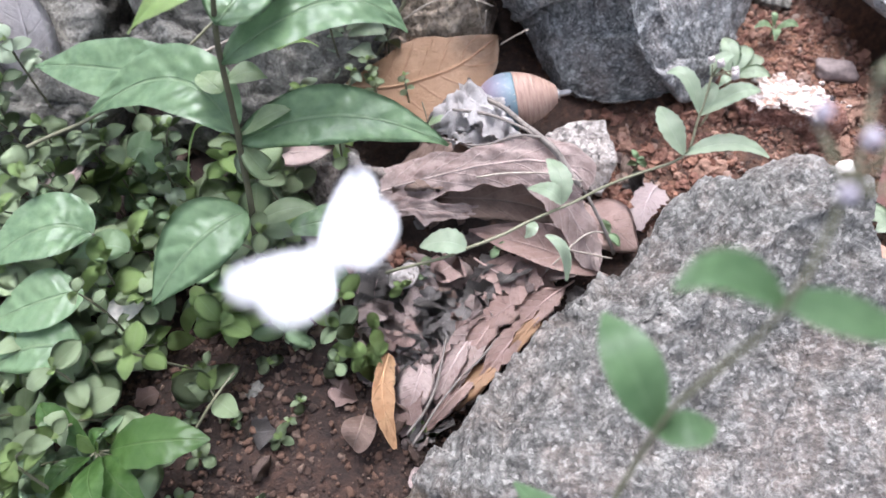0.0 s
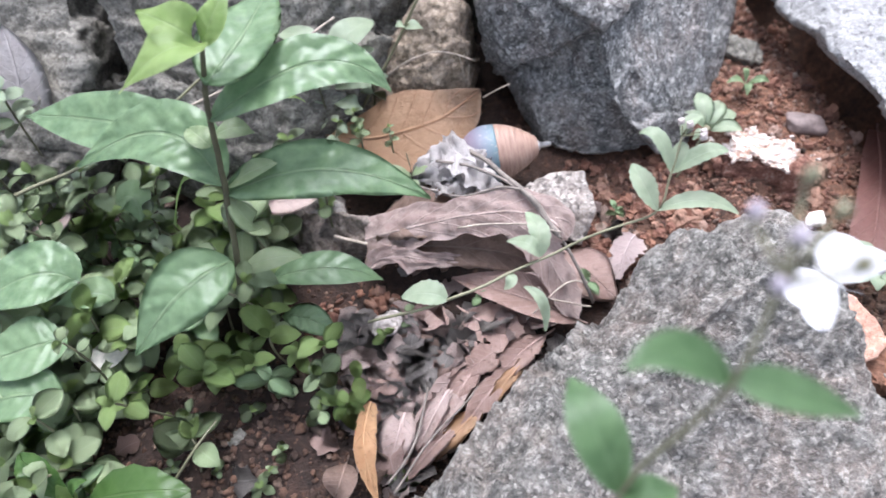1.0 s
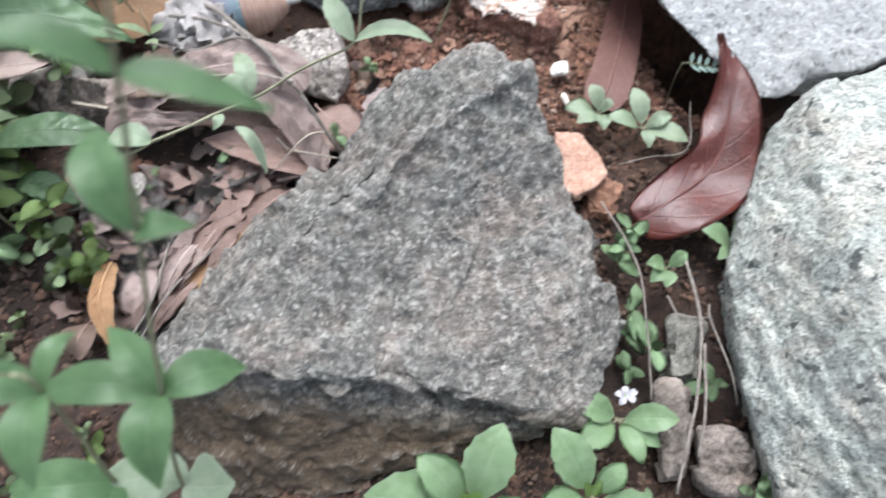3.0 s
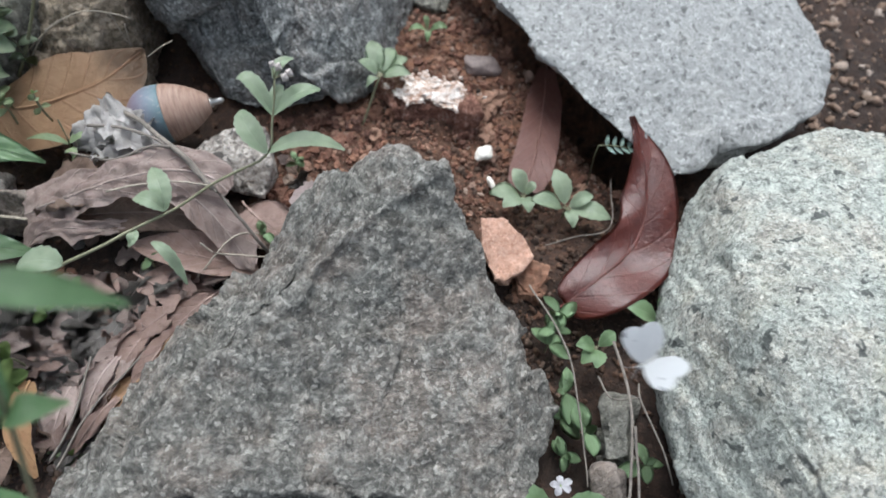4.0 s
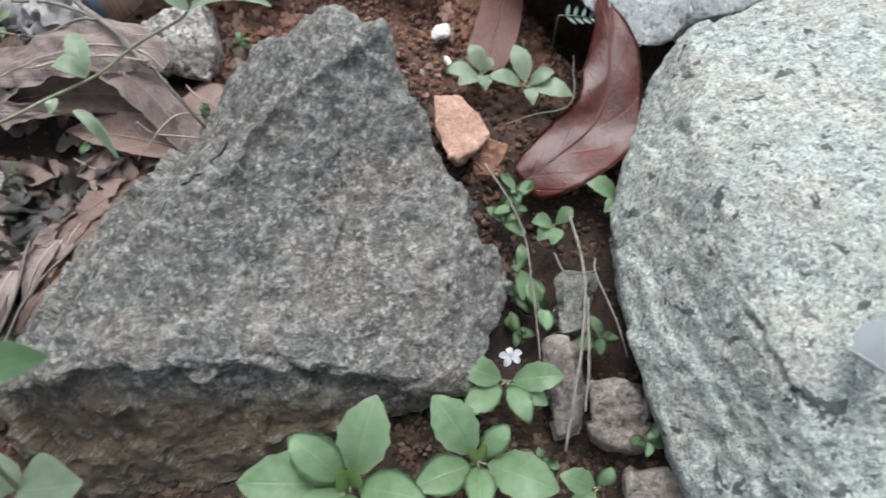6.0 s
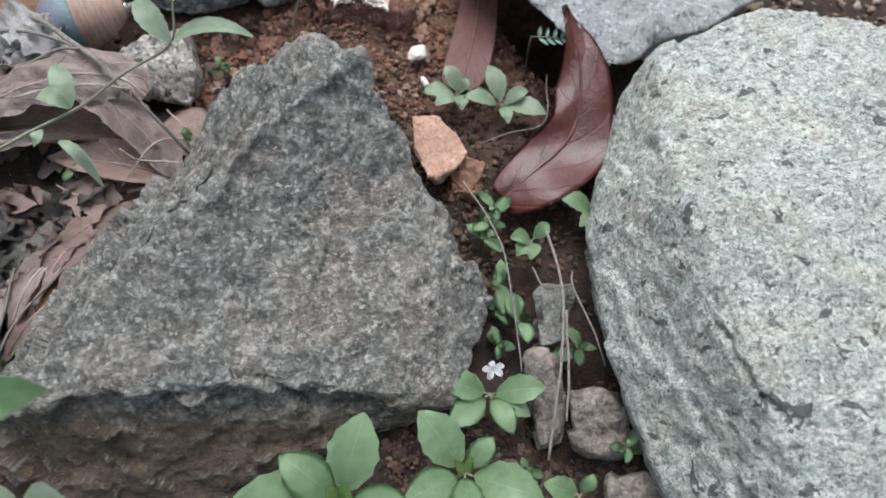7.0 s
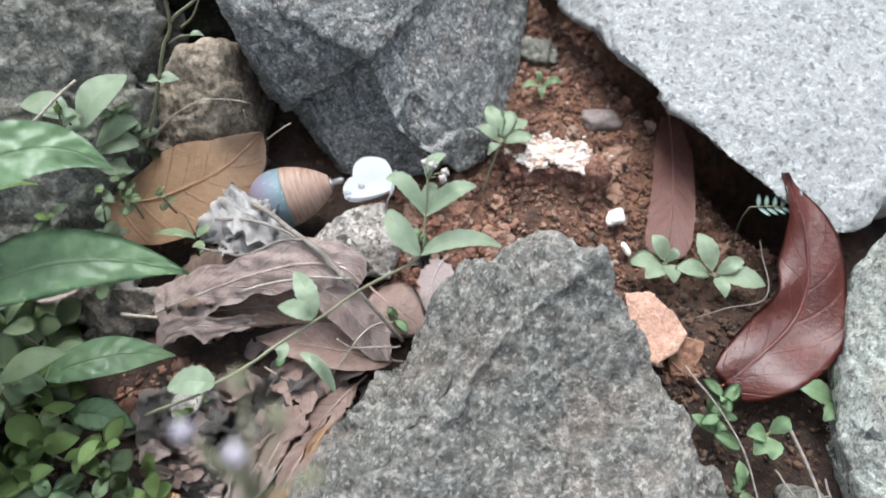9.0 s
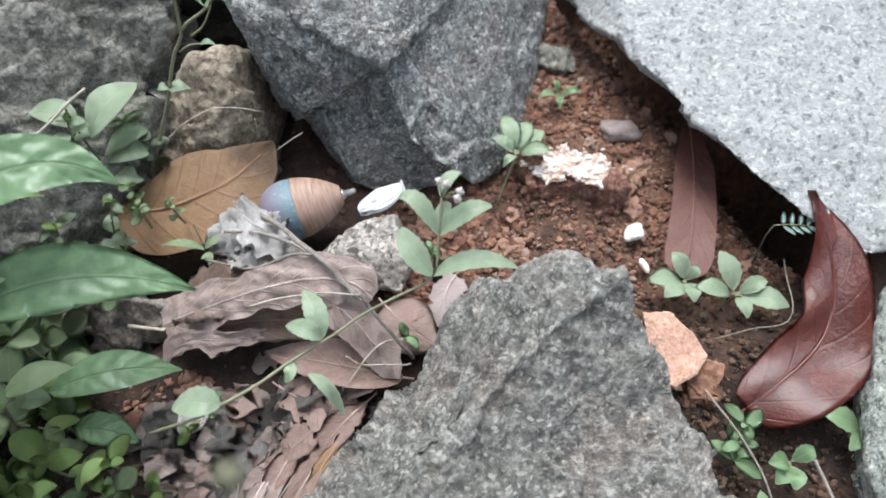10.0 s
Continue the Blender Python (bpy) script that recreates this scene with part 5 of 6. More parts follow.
def sprig(base, tall, pairs, size, leaves, seed, lean=(0.0, 0.0), label="small soft-leaved seedling on the soil", group="seedlings among the rocks", category="seedling", stem=M_STEM_G):
    """A herb with opposite leaves on a thin stalk."""
    rng = random.Random(seed)
    root = new("seedling")
    root.location = base
    tip = Vector((lean[0], lean[1], tall))
    line = curve3((0, 0, -0.004), tip * 0.5 + Vector((rng.gauss(0, 0.15), rng.gauss(0, 0.15), 0.1)) * tall * 0.5, tip, 7)
    part("stalk", tube(line, [0.0007] * 6 + [0.0004], 5), stem, root)
    turn = rng.uniform(0, 6.3)
    for k in range(pairs):
        at = line[min(6, 2 + int(5 * (k + 1) / (pairs + 0.3)))] if k < pairs - 1 else line[6]
        for side in range(2):
            s = size * rng.uniform(0.7, 1.15) * (1 - 0.25 * k / max(1, pairs))
            ob = shared("leaf", rng.choice(leaves), root)
            ob.matrix_basis = Matrix.Translation(at) @ Euler((rng.gauss(0, 0.2), rng.uniform(-0.4, 0.15), turn + side * math.pi + rng.gauss(0, 0.3))).to_matrix().to_4x4() @ Matrix.Diagonal((s, s, s, 1))
        turn += 1.57 + rng.gauss(0, 0.3)
    for _ in range(2):
        s = size * rng.uniform(0.35, 0.55)
        ob = shared("leaf", rng.choice(FRESH if leaves is not HERB else HERB), root)
        ob.matrix_basis = Matrix.Translation(line[6]) @ Euler((0, rng.uniform(-1.0, -0.4), rng.uniform(0, 6.3))).to_matrix().to_4x4() @ Matrix.Diagonal((s, s, s, 1))
    return tagged(root, label, category, group)


def rosette(base, tips, size, material, label, name="seedling", category="seedling", foot=None, arch=0.004, stem=M_STEM_G, group="", young=None):
    """A seedling whose leaves reach from one node to the given tips."""
    root = new(name)
    base = Vector(base)
    root.location = Vector(foot) if foot else Vector((base.x, base.y, ground_z(base.x, base.y) - 0.003))
    off = base - root.location
    part("stalk", tube([off * (i / 6) for i in range(7)], [0.0009] * 7, 5), stem, root)
    for k, c in enumerate(tips):
        c = Vector(c)
        a = base + (c - base) * 0.12
        mid = (a + c) / 2 + Vector((0, 0, arch))
        long = (c - a).length
        blade("leaf", a, mid, c, long * size * 0.92, material, root, n=11, across=6, fold=0.12, cockle=0.001, peak=0.47, point=1.08, seed=k * 1.7, teeth=0.05)
        part("leaf_stalk", tube([off, a - root.location], [0.0006, 0.0005], 5), stem, root)
    if young:
        for k in range(2):
            c = base + Vector((0.004 * (1 - 2 * k), 0.006, young))
            blade("leaf", base, (base + c) / 2, c, young * 0.7, M_YOUNG, root, n=9, across=4, fold=0.3)
    return tagged(root, label, category, group)


CLEAR = (-0.0727, 0.1897, 0.0000)


def ground_cover():
    """The low seedlings that cover the soil on the shady side."""
    rng = random.Random(21)
    made = 0
    while made < 185:
        x, y = rng.uniform(-0.34, -0.055), rng.uniform(0.02, 0.235)
        bare = -0.19 < x < -0.05 and 0.0 < y < 0.122
        open_soil = ((x - CLEAR[0]) / 0.036) ** 2 + ((y - CLEAR[1]) / 0.05) ** 2 < 1
        if open_soil or (bare and rng.random() < 0.9) or (x > -0.09 and rng.random() < 0.6):
            continue
        made += 1
        tall = rng.uniform(0.012, 0.045) if rng.random() < 0.85 else rng.uniform(0.05, 0.08)
        sprig((x, y, ground_z(x, y)), tall, rng.randint(2, 3), rng.uniform(0.0145, 0.026), ROUND if rng.random() < 0.62 else (HERB if rng.random() < 0.25 else FRESH), made * 7 + 1, (rng.gauss(0, 0.01), rng.gauss(0, 0.01)), "small round-leaved green seedling on damp soil", "low seedlings covering the soil")


ground_cover()
bare_rng = random.Random(77)
for k in range(26):
    x, y = bare_rng.uniform(-0.17, -0.03), bare_rng.uniform(-0.03, 0.11)
    sprig((x, y, ground_z(x, y)), bare_rng.uniform(0.004, 0.012), 2, bare_rng.uniform(0.005, 0.011), ROUND if k % 3 else FRESH, 900 + k, (0, 0), "tiny round-leaved seedling on bare soil", "tiny seedlings on bare soil")
for k, (spot, tall, size) in enumerate((((-0.0799, 0.1217, 0.0000), 0.02, 0.014), ((-0.0664, 0.1084, 0.0000), 0.012, 0.016), ((-0.0818, 0.1055, 0.0000), 0.008, 0.01), ((-0.0939, 0.1355, 0.0000), 0.018, 0.012), ((-0.1085, 0.1498, 0.0000), 0.02, 0.013),
                                        ((-0.0490, 0.1482, 0.0000), 0.01, 0.008), ((-0.0329, 0.1621, 0.0000), 0.002, 0.01), ((-0.1202, 0.1361, 0.0000), 0.02, 0.014), ((-0.1020, 0.1188, 0.0000), 0.014, 0.011))):
    sprig(spot, tall, 3, size, FRESH if k % 2 else ROUND, 400 + k, (0.004, 0), "yellow-green seedling at the edge of the litter", "yellow-green seedlings beside the litter")
for k, (x, y, tall, size) in enumerate(((-0.122, 0.180, 0.04, 0.020), (-0.116, 0.157, 0.03, 0.018), (-0.103, 0.139, 0.04, 0.021), (-0.113, 0.127, 0.03, 0.018), (-0.072, 0.133, 0.04, 0.016), (-0.055, 0.119, 0.03, 0.016), (-0.124, 0.167, 0.04, 0.017))):
    sprig((x, y, ground_z(x, y)), tall, 1, size, FRESH, 640 + k, (0.0, 0.0), "fresh yellow-green seedling beside the shrub", "yellow-green seedlings beside the shrub")
for k, (spot, tall, pairs, size) in enumerate((((0.237, 0.100, -0.006), 0.014, 2, 0.014), ((0.233, 0.091, -0.006), 0.01, 2, 0.013), ((0.228, 0.084, -0.008), 0.009, 1, 0.0135), ((0.2285, 0.0545, -0.008), 0.012, 1, 0.017), ((0.223, 0.042, -0.008), 0.008, 1, 0.0145), ((0.234, 0.032, -0.008), 0.01, 1, 0.017), ((0.2195, 0.0225, -0.008), 0.008, 2, 0.012),
                                               ((0.26, 0.009, -0.006), 0.012, 2, 0.0135), ((0.268, -0.046, -0.006), 0.012, 2, 0.0115), ((0.214, -0.0433, -0.006), 0.008, 2, 0.01), ((0.2904, 0.0634, -0.006), 0.01, 2, 0.008), ((0.298, 0.089, -0.006), 0.012, 1, 0.013),
                                               ((0.0744, 0.1801, 0.0), 0.006, 1, 0.01), ((0.0102, 0.1703, 0.005), 0.004, 1, 0.008), ((-0.136, 0.2217, -0.004), 0.012, 4, 0.009), ((0.1767, 0.2804, 0.0), 0.008, 2, 0.007), ((0.098, 0.232, -0.006), 0.01, 2, 0.008))):
    sprig(spot, tall, pairs, size, HERB, 500 + k, (0.0, 0.0), "small green seedling in the gap between boulders", "small seedlings between the boulders")

rosette((0.2641, 0.1712, 0.0020), [(0.2609, 0.1953, 0.0120), (0.2397, 0.1767, 0.0100), (0.2807, 0.1730, 0.0100), (0.2888, 0.1570, 0.0060), (0.2630, 0.1547, 0.0060)], 0.62, M_PALE_HERB, "pale green seedling growing in red soil", group="seedlings in red soil")
rosette((0.2393, 0.1845, 0.0020), [(0.2338, 0.1997, 0.0120), (0.2466, 0.1880, 0.0100), (0.2214, 0.1751, 0.0080), (0.2368, 0.1688, 0.0080), (0.2162, 0.1876, 0.0060)], 0.7, M_PALE_HERB, "pale green seedling growing in red soil", group="seedlings in red soil")
rosette((0.1598, 0.2807, 0.0200), [(0.1580, 0.3073, 0.0260), (0.1475, 0.2926, 0.0240), (0.1800, 0.2754, 0.0240), (0.1812, 0.2944, 0.0200), (0.1498, 0.2726, 0.0200), (0.1729, 0.3017, 0.0220)], 0.6, M_PALE_HERB, "green seedling growing beside a dark rock", group="seedlings in red soil", foot=(0.1444, 0.2638, -0.0120))
rosette((0.2051, 0.3380, 0.0000), [(0.1901, 0.3356, 0.0040), (0.2038, 0.3472, 0.0060), (0.2184, 0.3345, 0.0040), (0.2021, 0.3253, 0.0020)], 0.5, M_SHADE, "tiny olive seedling in red soil", group="seedlings in red soil")
rosette((0.1224, -0.0362, 0.0200), [(0.1407, -0.0029, 0.0420), (0.1006, -0.0116, 0.0380), (0.0752, -0.0252, 0.0300), (0.1537, -0.0501, 0.0360), (0.1150, -0.0616, 0.0340), (0.0921, -0.0537, 0.0300)], 0.66, M_SHADE, "broad-leaved green seedling before the granite", arch=0.006, young=0.016)
rosette((0.1817, -0.0378, 0.0140), [(0.1658, -0.0062, 0.0300), (0.1977, -0.0259, 0.0260), (0.2124, -0.0584, 0.0280), (0.1754, -0.0589, 0.0300), (0.1492, -0.0434, 0.0260)], 0.66, M_SHADE, "broad-leaved green seedling before the granite", arch=0.005, young=0.008)
rosette((0.2051, -0.0033, 0.0080), [(0.1808, 0.0071, 0.0200), (0.2312, -0.0085, 0.0200), (0.1784, -0.0152, 0.0160), (0.2102, -0.0264, 0.0140), (0.2216, -0.0193, 0.0120)], 0.62, M_SHADE, "green seedling with a shrivelled white flower", arch=0.004)


def withered_flower():
    """A small white flower with drooping petals on a seedling."""
    root = new("withered_flower")
    root.location = (0.2085, 0.0065, 0.016)
    white = plain("wilted_white_petal", (0.66, 0.64, 0.66), 0.7, 0, 300, 0.2)
    for k in range(5):
        a = 1.256 * k + 0.3
        tip = Vector((0.0058 * math.cos(a), 0.0046 * math.sin(a), 0.002 - 0.002 * (k % 2)))
        part("petal", ribbon(curve3((0, 0, 0), tip * 0.55 + Vector((0, 0, 0.002)), tip, 8), oval(8, 0.0036, 0.6), fold=0.2, cockle=0.0006, across=4, seed=k), white, root)
    part("eye", blob_mesh("eye", (0.0012, 0.0012, 0.0014), M_YOUNG, 3.0), M_YOUNG, root, "yellow-green flower eye")
    tagged(root, "shrivelled white flower on a seedling", "flower")


withered_flower()
rosette((0.2364, -0.0617, 0.0040), [(0.2183, -0.0519, 0.0120), (0.2434, -0.0538, 0.0140), (0.2182, -0.0692, 0.0100)], 0.7, M_SHADE, "green seedling at a boulder's foot", arch=0.003)
rosette((0.2975, 0.0860, 0.0020), [(0.2764, 0.0960, 0.0120), (0.3067, 0.0865, 0.0120), (0.2941, 0.0732, 0.0080), (0.2832, 0.0773, 0.0080)], 0.62, M_SHADE, "green seedling under a red-brown leaf")
rosette((0.2556, 0.0779, 0.0000), [(0.2413, 0.0788, 0.0080), (0.2655, 0.0812, 0.0100), (0.2494, 0.0646, 0.0060), (0.2425, 0.0692, 0.0040)], 0.75, M_SHADE, "round-leaved green seedling between boulders")


def fern():
    """A scrap of fern with paired leaflets."""
    a, b = Vector((0.2843, 0.1950, 0.0340)), Vector((0.3056, 0.1928, 0.0300))
    root = new("fern_sprig")
    root.location = a
    part("stalk", tube(curve3((0, 0, 0), (b - a) * 0.5 + Vector((0, 0, 0.001)), b - a, 6), [0.0003] * 6, 4), M_STEM_G, root)
    part("stem", tube([Vector((0.2886, 0.1934, -0.0100)) - a, Vector((0.2858, 0.1962, 0.0200)) - a, Vector((0, 0, 0))], [0.0005] * 3, 5), M_STEM, root)
    pale = foliage("pale_blue_green_leaflet", (0.3, 0.42, 0.36), (0.42, 0.53, 0.47), (0.46, 0.55, 0.5), 0.5, 4, 0.0003, 0.3)
    for k in range(4):
        p = (b - a) * (0.25 + k / 4.2)
        for s in (-1, 1):
            c = p + Vector((0.0035, s * 0.0075 * (1 - 0.08 * k), 0.001))
            ob = part("leaflet", ribbon(curve3((0, 0, 0), (c - p) * 0.5, c - p, 5), oval(5, 0.0032), across=2, thick=0.0002), pale, root)
            ob.location = p
    tagged(root, "scrap of pale blue-green fern in the hollow", "fern")


fern()


def runner():
    """The creeping herb whose stalk crosses the dead leaves."""
    root = new("creeping_herb")
    start = Vector((-0.0468, 0.1382, 0.0500))
    root.location = start
    pts = [start, Vector((-0.0060, 0.1345, 0.0810)), Vector((0.0412, 0.1560, 0.0810)), Vector((0.0670, 0.1620, 0.0930)), Vector((0.0900, 0.1660, 0.1035)), Vector((0.0953, 0.1777, 0.1157)), Vector((0.0985, 0.1880, 0.1280))]
    twig("stalk", pts, 0.0008, 0.0005, M_STEM_G, "", parent=root, n=36)
    for a, b, c, w in ((pts[4], (0.0832, 0.1750, 0.1120), (0.0812, 0.1875, 0.1102), 0.0155), (pts[4], (0.1080, 0.1665, 0.1100), (0.1255, 0.1631, 0.1030), 0.0125), (pts[5], (0.0885, 0.1880, 0.1275), (0.0815, 0.1930, 0.1250), 0.011), (pts[5], (0.1070, 0.1800, 0.1260), (0.1180, 0.1816, 0.1250), 0.0125),
                       (pts[5], (0.0985, 0.1840, 0.1230), (0.1015, 0.1880, 0.1230), 0.009), (pts[6], (0.1020, 0.1930, 0.1320), (0.1080, 0.1960, 0.1310), 0.008),
                       ((0.0383, 0.1560, 0.0815), (0.0379, 0.1660, 0.0890), (0.0330, 0.1790, 0.0850), 0.014), ((0.0383, 0.1560, 0.0815), (0.0323, 0.1590, 0.0890), (0.0233, 0.1660, 0.0800), 0.012),
                       ((-0.0060, 0.1345, 0.0810), (-0.0150, 0.1370, 0.0840), (-0.0275, 0.1385, 0.0770), 0.018), ((0.0242, 0.1480, 0.0805), (0.0238, 0.1430, 0.0820), (0.0207, 0.1410, 0.0780), 0.008),
                       ((0.0304, 0.1430, 0.0760), (0.0383, 0.1350, 0.0750), (0.0410, 0.1290, 0.0550), 0.008)):
        blade("leaf", a, b, c, w * 0.72, M_PALE_HERB, root, n=15, across=6, fold=0.18, point=0.9, teeth=0.05)
    bud = plain("pale_lilac_bud", (0.42, 0.37, 0.34), 0.7, 0, 300, 0.3)
    for p in ((0.1010, 0.1900, 0.1330), (0.1055, 0.1850, 0.1340), (0.0985, 0.1935, 0.1310), (0.1035, 0.1800, 0.1370)):
        part("bud_stalk", tube([pts[6] - start, (pts[6] + Vector(p)) / 2 - start + Vector((0, 0, 0.001)), Vector(p) - start], [0.0004, 0.0003, 0.0003], 4), M_STEM_G, root)
        ob = part("bud", blob_mesh("bud", (0.0016, 0.0016, 0.0032), bud, 3.0), bud, root)
        ob.location = Vector(p) - start
    tagged(root, "creeping herb with a pale stalk and small buds", "herb")


runner()


def big_plant():
    """The tall plant with quilted dark glossy leaves."""
    root = new("leafy_shrub")
    foot = Vector((-0.1297, 0.1472, -0.0120))
    root.location = foot
    line = [foot, Vector((-0.1169, 0.1627, 0.0500)), Vector((-0.1112, 0.1842, 0.1000)), Vector((-0.1068, 0.1967, 0.1400)), Vector((-0.1008, 0.2086, 0.1720))]
    twig("stem", line, 0.0021, 0.0012, M_STEM, "", parent=root, n=20)
    for a, b, c, w, m, tilt in (
        ((-0.1112, 0.1842, 0.1000), (-0.0620, 0.1944, 0.1040), (-0.0135, 0.1866, 0.0880), 0.031, M_BIG, (0, -0.2, 1)),
        ((-0.1065, 0.1951, 0.1400), (-0.0598, 0.2181, 0.1500), (-0.0290, 0.2165, 0.1320), 0.027, M_BIG, (0, -0.3, 1)),
        ((-0.1123, 0.1864, 0.1040), (-0.1405, 0.2088, 0.1180), (-0.1888, 0.2038, 0.1000), 0.034, M_BIG, (0, -0.3, 1)),
        ((-0.1383, 0.2327, 0.0800), (-0.1893, 0.2424, 0.0900), (-0.2477, 0.2597, 0.0780), 0.036, M_BIG, (0, -0.3, 1)),
        ((-0.1146, 0.1646, 0.0700), (-0.1348, 0.1438, 0.0760), (-0.1607, 0.1203, 0.0560), 0.036, M_BIG, (0.2, -0.1, 1)),
        ((-0.1031, 0.1991, 0.1580), (-0.0914, 0.2286, 0.1580), (-0.0867, 0.2721, 0.1500), 0.034, M_BIG, (0, -0.4, 1)),
        ((-0.1004, 0.2038, 0.1720), (-0.1090, 0.1935, 0.1820), (-0.1310, 0.1863, 0.1680), 0.022, M_YOUNG, (-0.2, -0.2, 1)),
        ((-0.1017, 0.2070, 0.1720), (-0.1073, 0.2050, 0.1840), (-0.1268, 0.2189, 0.1800), 0.02, M_YOUNG, (0, -0.3, 1)),
        ((-0.1007, 0.2076, 0.1720), (-0.0936, 0.2113, 0.1820), (-0.0890, 0.2260, 0.1860), 0.012, M_YOUNG, (0.3, -0.3, 1)),
        ((-0.1134, 0.1893, 0.1000), (-0.1295, 0.1963, 0.1050), (-0.1540, 0.1931, 0.0600), 0.016, M_YOUNG, (-0.5, 0, 1)),
        ((-0.1131, 0.2042, 0.1200), (-0.1021, 0.2071, 0.1220), (-0.0965, 0.2094, 0.1150), 0.014, M_SMALL, (0, 0, 1)),
        ((-0.1114, 0.1892, 0.1000), (-0.0954, 0.1912, 0.1100), (-0.0857, 0.1997, 0.1050), 0.012, M_SMALL, (0, 0, 1)),
        ((-0.1140, 0.1975, 0.1200), (-0.1201, 0.2028, 0.1220), (-0.1288, 0.2118, 0.1180), 0.012, M_SMALL, (0, 0, 1)),
        ((-0.1117, 0.1860, 0.0950), (-0.1020, 0.1758, 0.0900), (-0.0997, 0.1787, 0.0800), 0.012, M_SMALL, (0, 0, 1)),
        ((-0.1164, 0.1695, 0.0500), (-0.1000, 0.1747, 0.0540), (-0.0857, 0.1780, 0.0480), 0.014, M_SMALL, (0, 0, 1)),
        ((-0.0954, 0.2318, 0.1100), (-0.0867, 0.2352, 0.1120), (-0.0787, 0.2422, 0.1000), 0.01, M_YOUNG, (0, 0, 1)),
        ((-0.1062, 0.2158, 0.1300), (-0.1001, 0.2213, 0.1350), (-0.0960, 0.2188, 0.1300), 0.012, M_SMALL, (0, 0, 1)),
    ):
        blade("leaf", a, b, c, w, m, root, n=26, across=8, fold=0.14, cockle=0.0018, peak=0.42, point=1.25, up=tilt, seed=w * 999)
    tagged(root, "tall green shrub with glossy quilted leaves", "shrub")
    # single leaves of lower shoots
    for foot, a, b, c, w, m, text in (
        ((-0.1219, 0.1711, -0.0120), (-0.1079, 0.1756, 0.0280), (-0.0746, 0.1786, 0.0340), (-0.0456, 0.1798, 0.0170), 0.022, M_BIG, "low shoot with a smooth dark green leaf"),
        ((-0.1199, 0.1561, -0.0120), (-0.1043, 0.1608, 0.0100), (-0.0865, 0.1568, 0.0140), (-0.0715, 0.1484, 0.0040), 0.018, M_BIG, "low shoot with a smooth dark green leaf"),
        ((-0.3052, 0.1749, -0.0100), (-0.2049, 0.1652, 0.0500), (-0.2264, 0.1641, 0.0600), (-0.2605, 0.1468, 0.0500), 0.04, M_BIG, "broad dark leaf of a low shoot"),
        ((-0.2931, 0.1411, -0.0100), (-0.2051, 0.1348, 0.0450), (-0.2236, 0.1270, 0.0500), (-0.2573, 0.1193, 0.0400), 0.034, M_BIG, "broad dark leaf of a low shoot"),
        ((-0.2807, 0.1068, -0.0100), (-0.2017, 0.1033, 0.0400), (-0.2217, 0.1047, 0.0460), (-0.2517, 0.0967, 0.0360), 0.03, M_BIG, "broad dark leaf of a low shoot"),
        ((-0.2466, 0.1734, -0.0100), (-0.1928, 0.1620, 0.0350), (-0.2034, 0.1634, 0.0400), (-0.2241, 0.1594, 0.0350), 0.02, M_SHADE, "mid-green leaf of a low shoot"),
        ((-0.2170, 0.2481, -0.0100), (-0.2041, 0.2231, 0.0400), (-0.1934, 0.2254, 0.0420), (-0.1914, 0.2151, 0.0300), 0.022, M_SHADE, "mid-green leaf of a low shoot"),
    ):
        shoot = new("low_shoot")
        shoot.location = foot
        twig("stalk", [foot, (Vector(foot) + Vector(a)) / 2 + Vector((0, 0.004, 0.003)), a], 0.0009, 0.0007, M_STEM, "", parent=shoot, n=10)
        blade("leaf", a, b, c, w, m, shoot, n=20, across=8, fold=0.14, cockle=0.0012, point=1.2, seed=w * 500)
        tagged(shoot, text, "shoot", "low shoots with single leaves")


big_plant()
rosette((-0.1874, 0.0564, 0.0300), [(-0.2120, 0.0763, 0.0450), (-0.1278, 0.0597, 0.0400), (-0.2045, 0.0361, 0.0340), (-0.1785, 0.0650, 0.0400), (-0.1680, 0.0278, 0.0500), (-0.1568, 0.0308, 0.0300)], 0.5, M_LOW, "low glossy green plant growing in damp soil", name="low_plant", category="plant", arch=0.008, young=0.012)


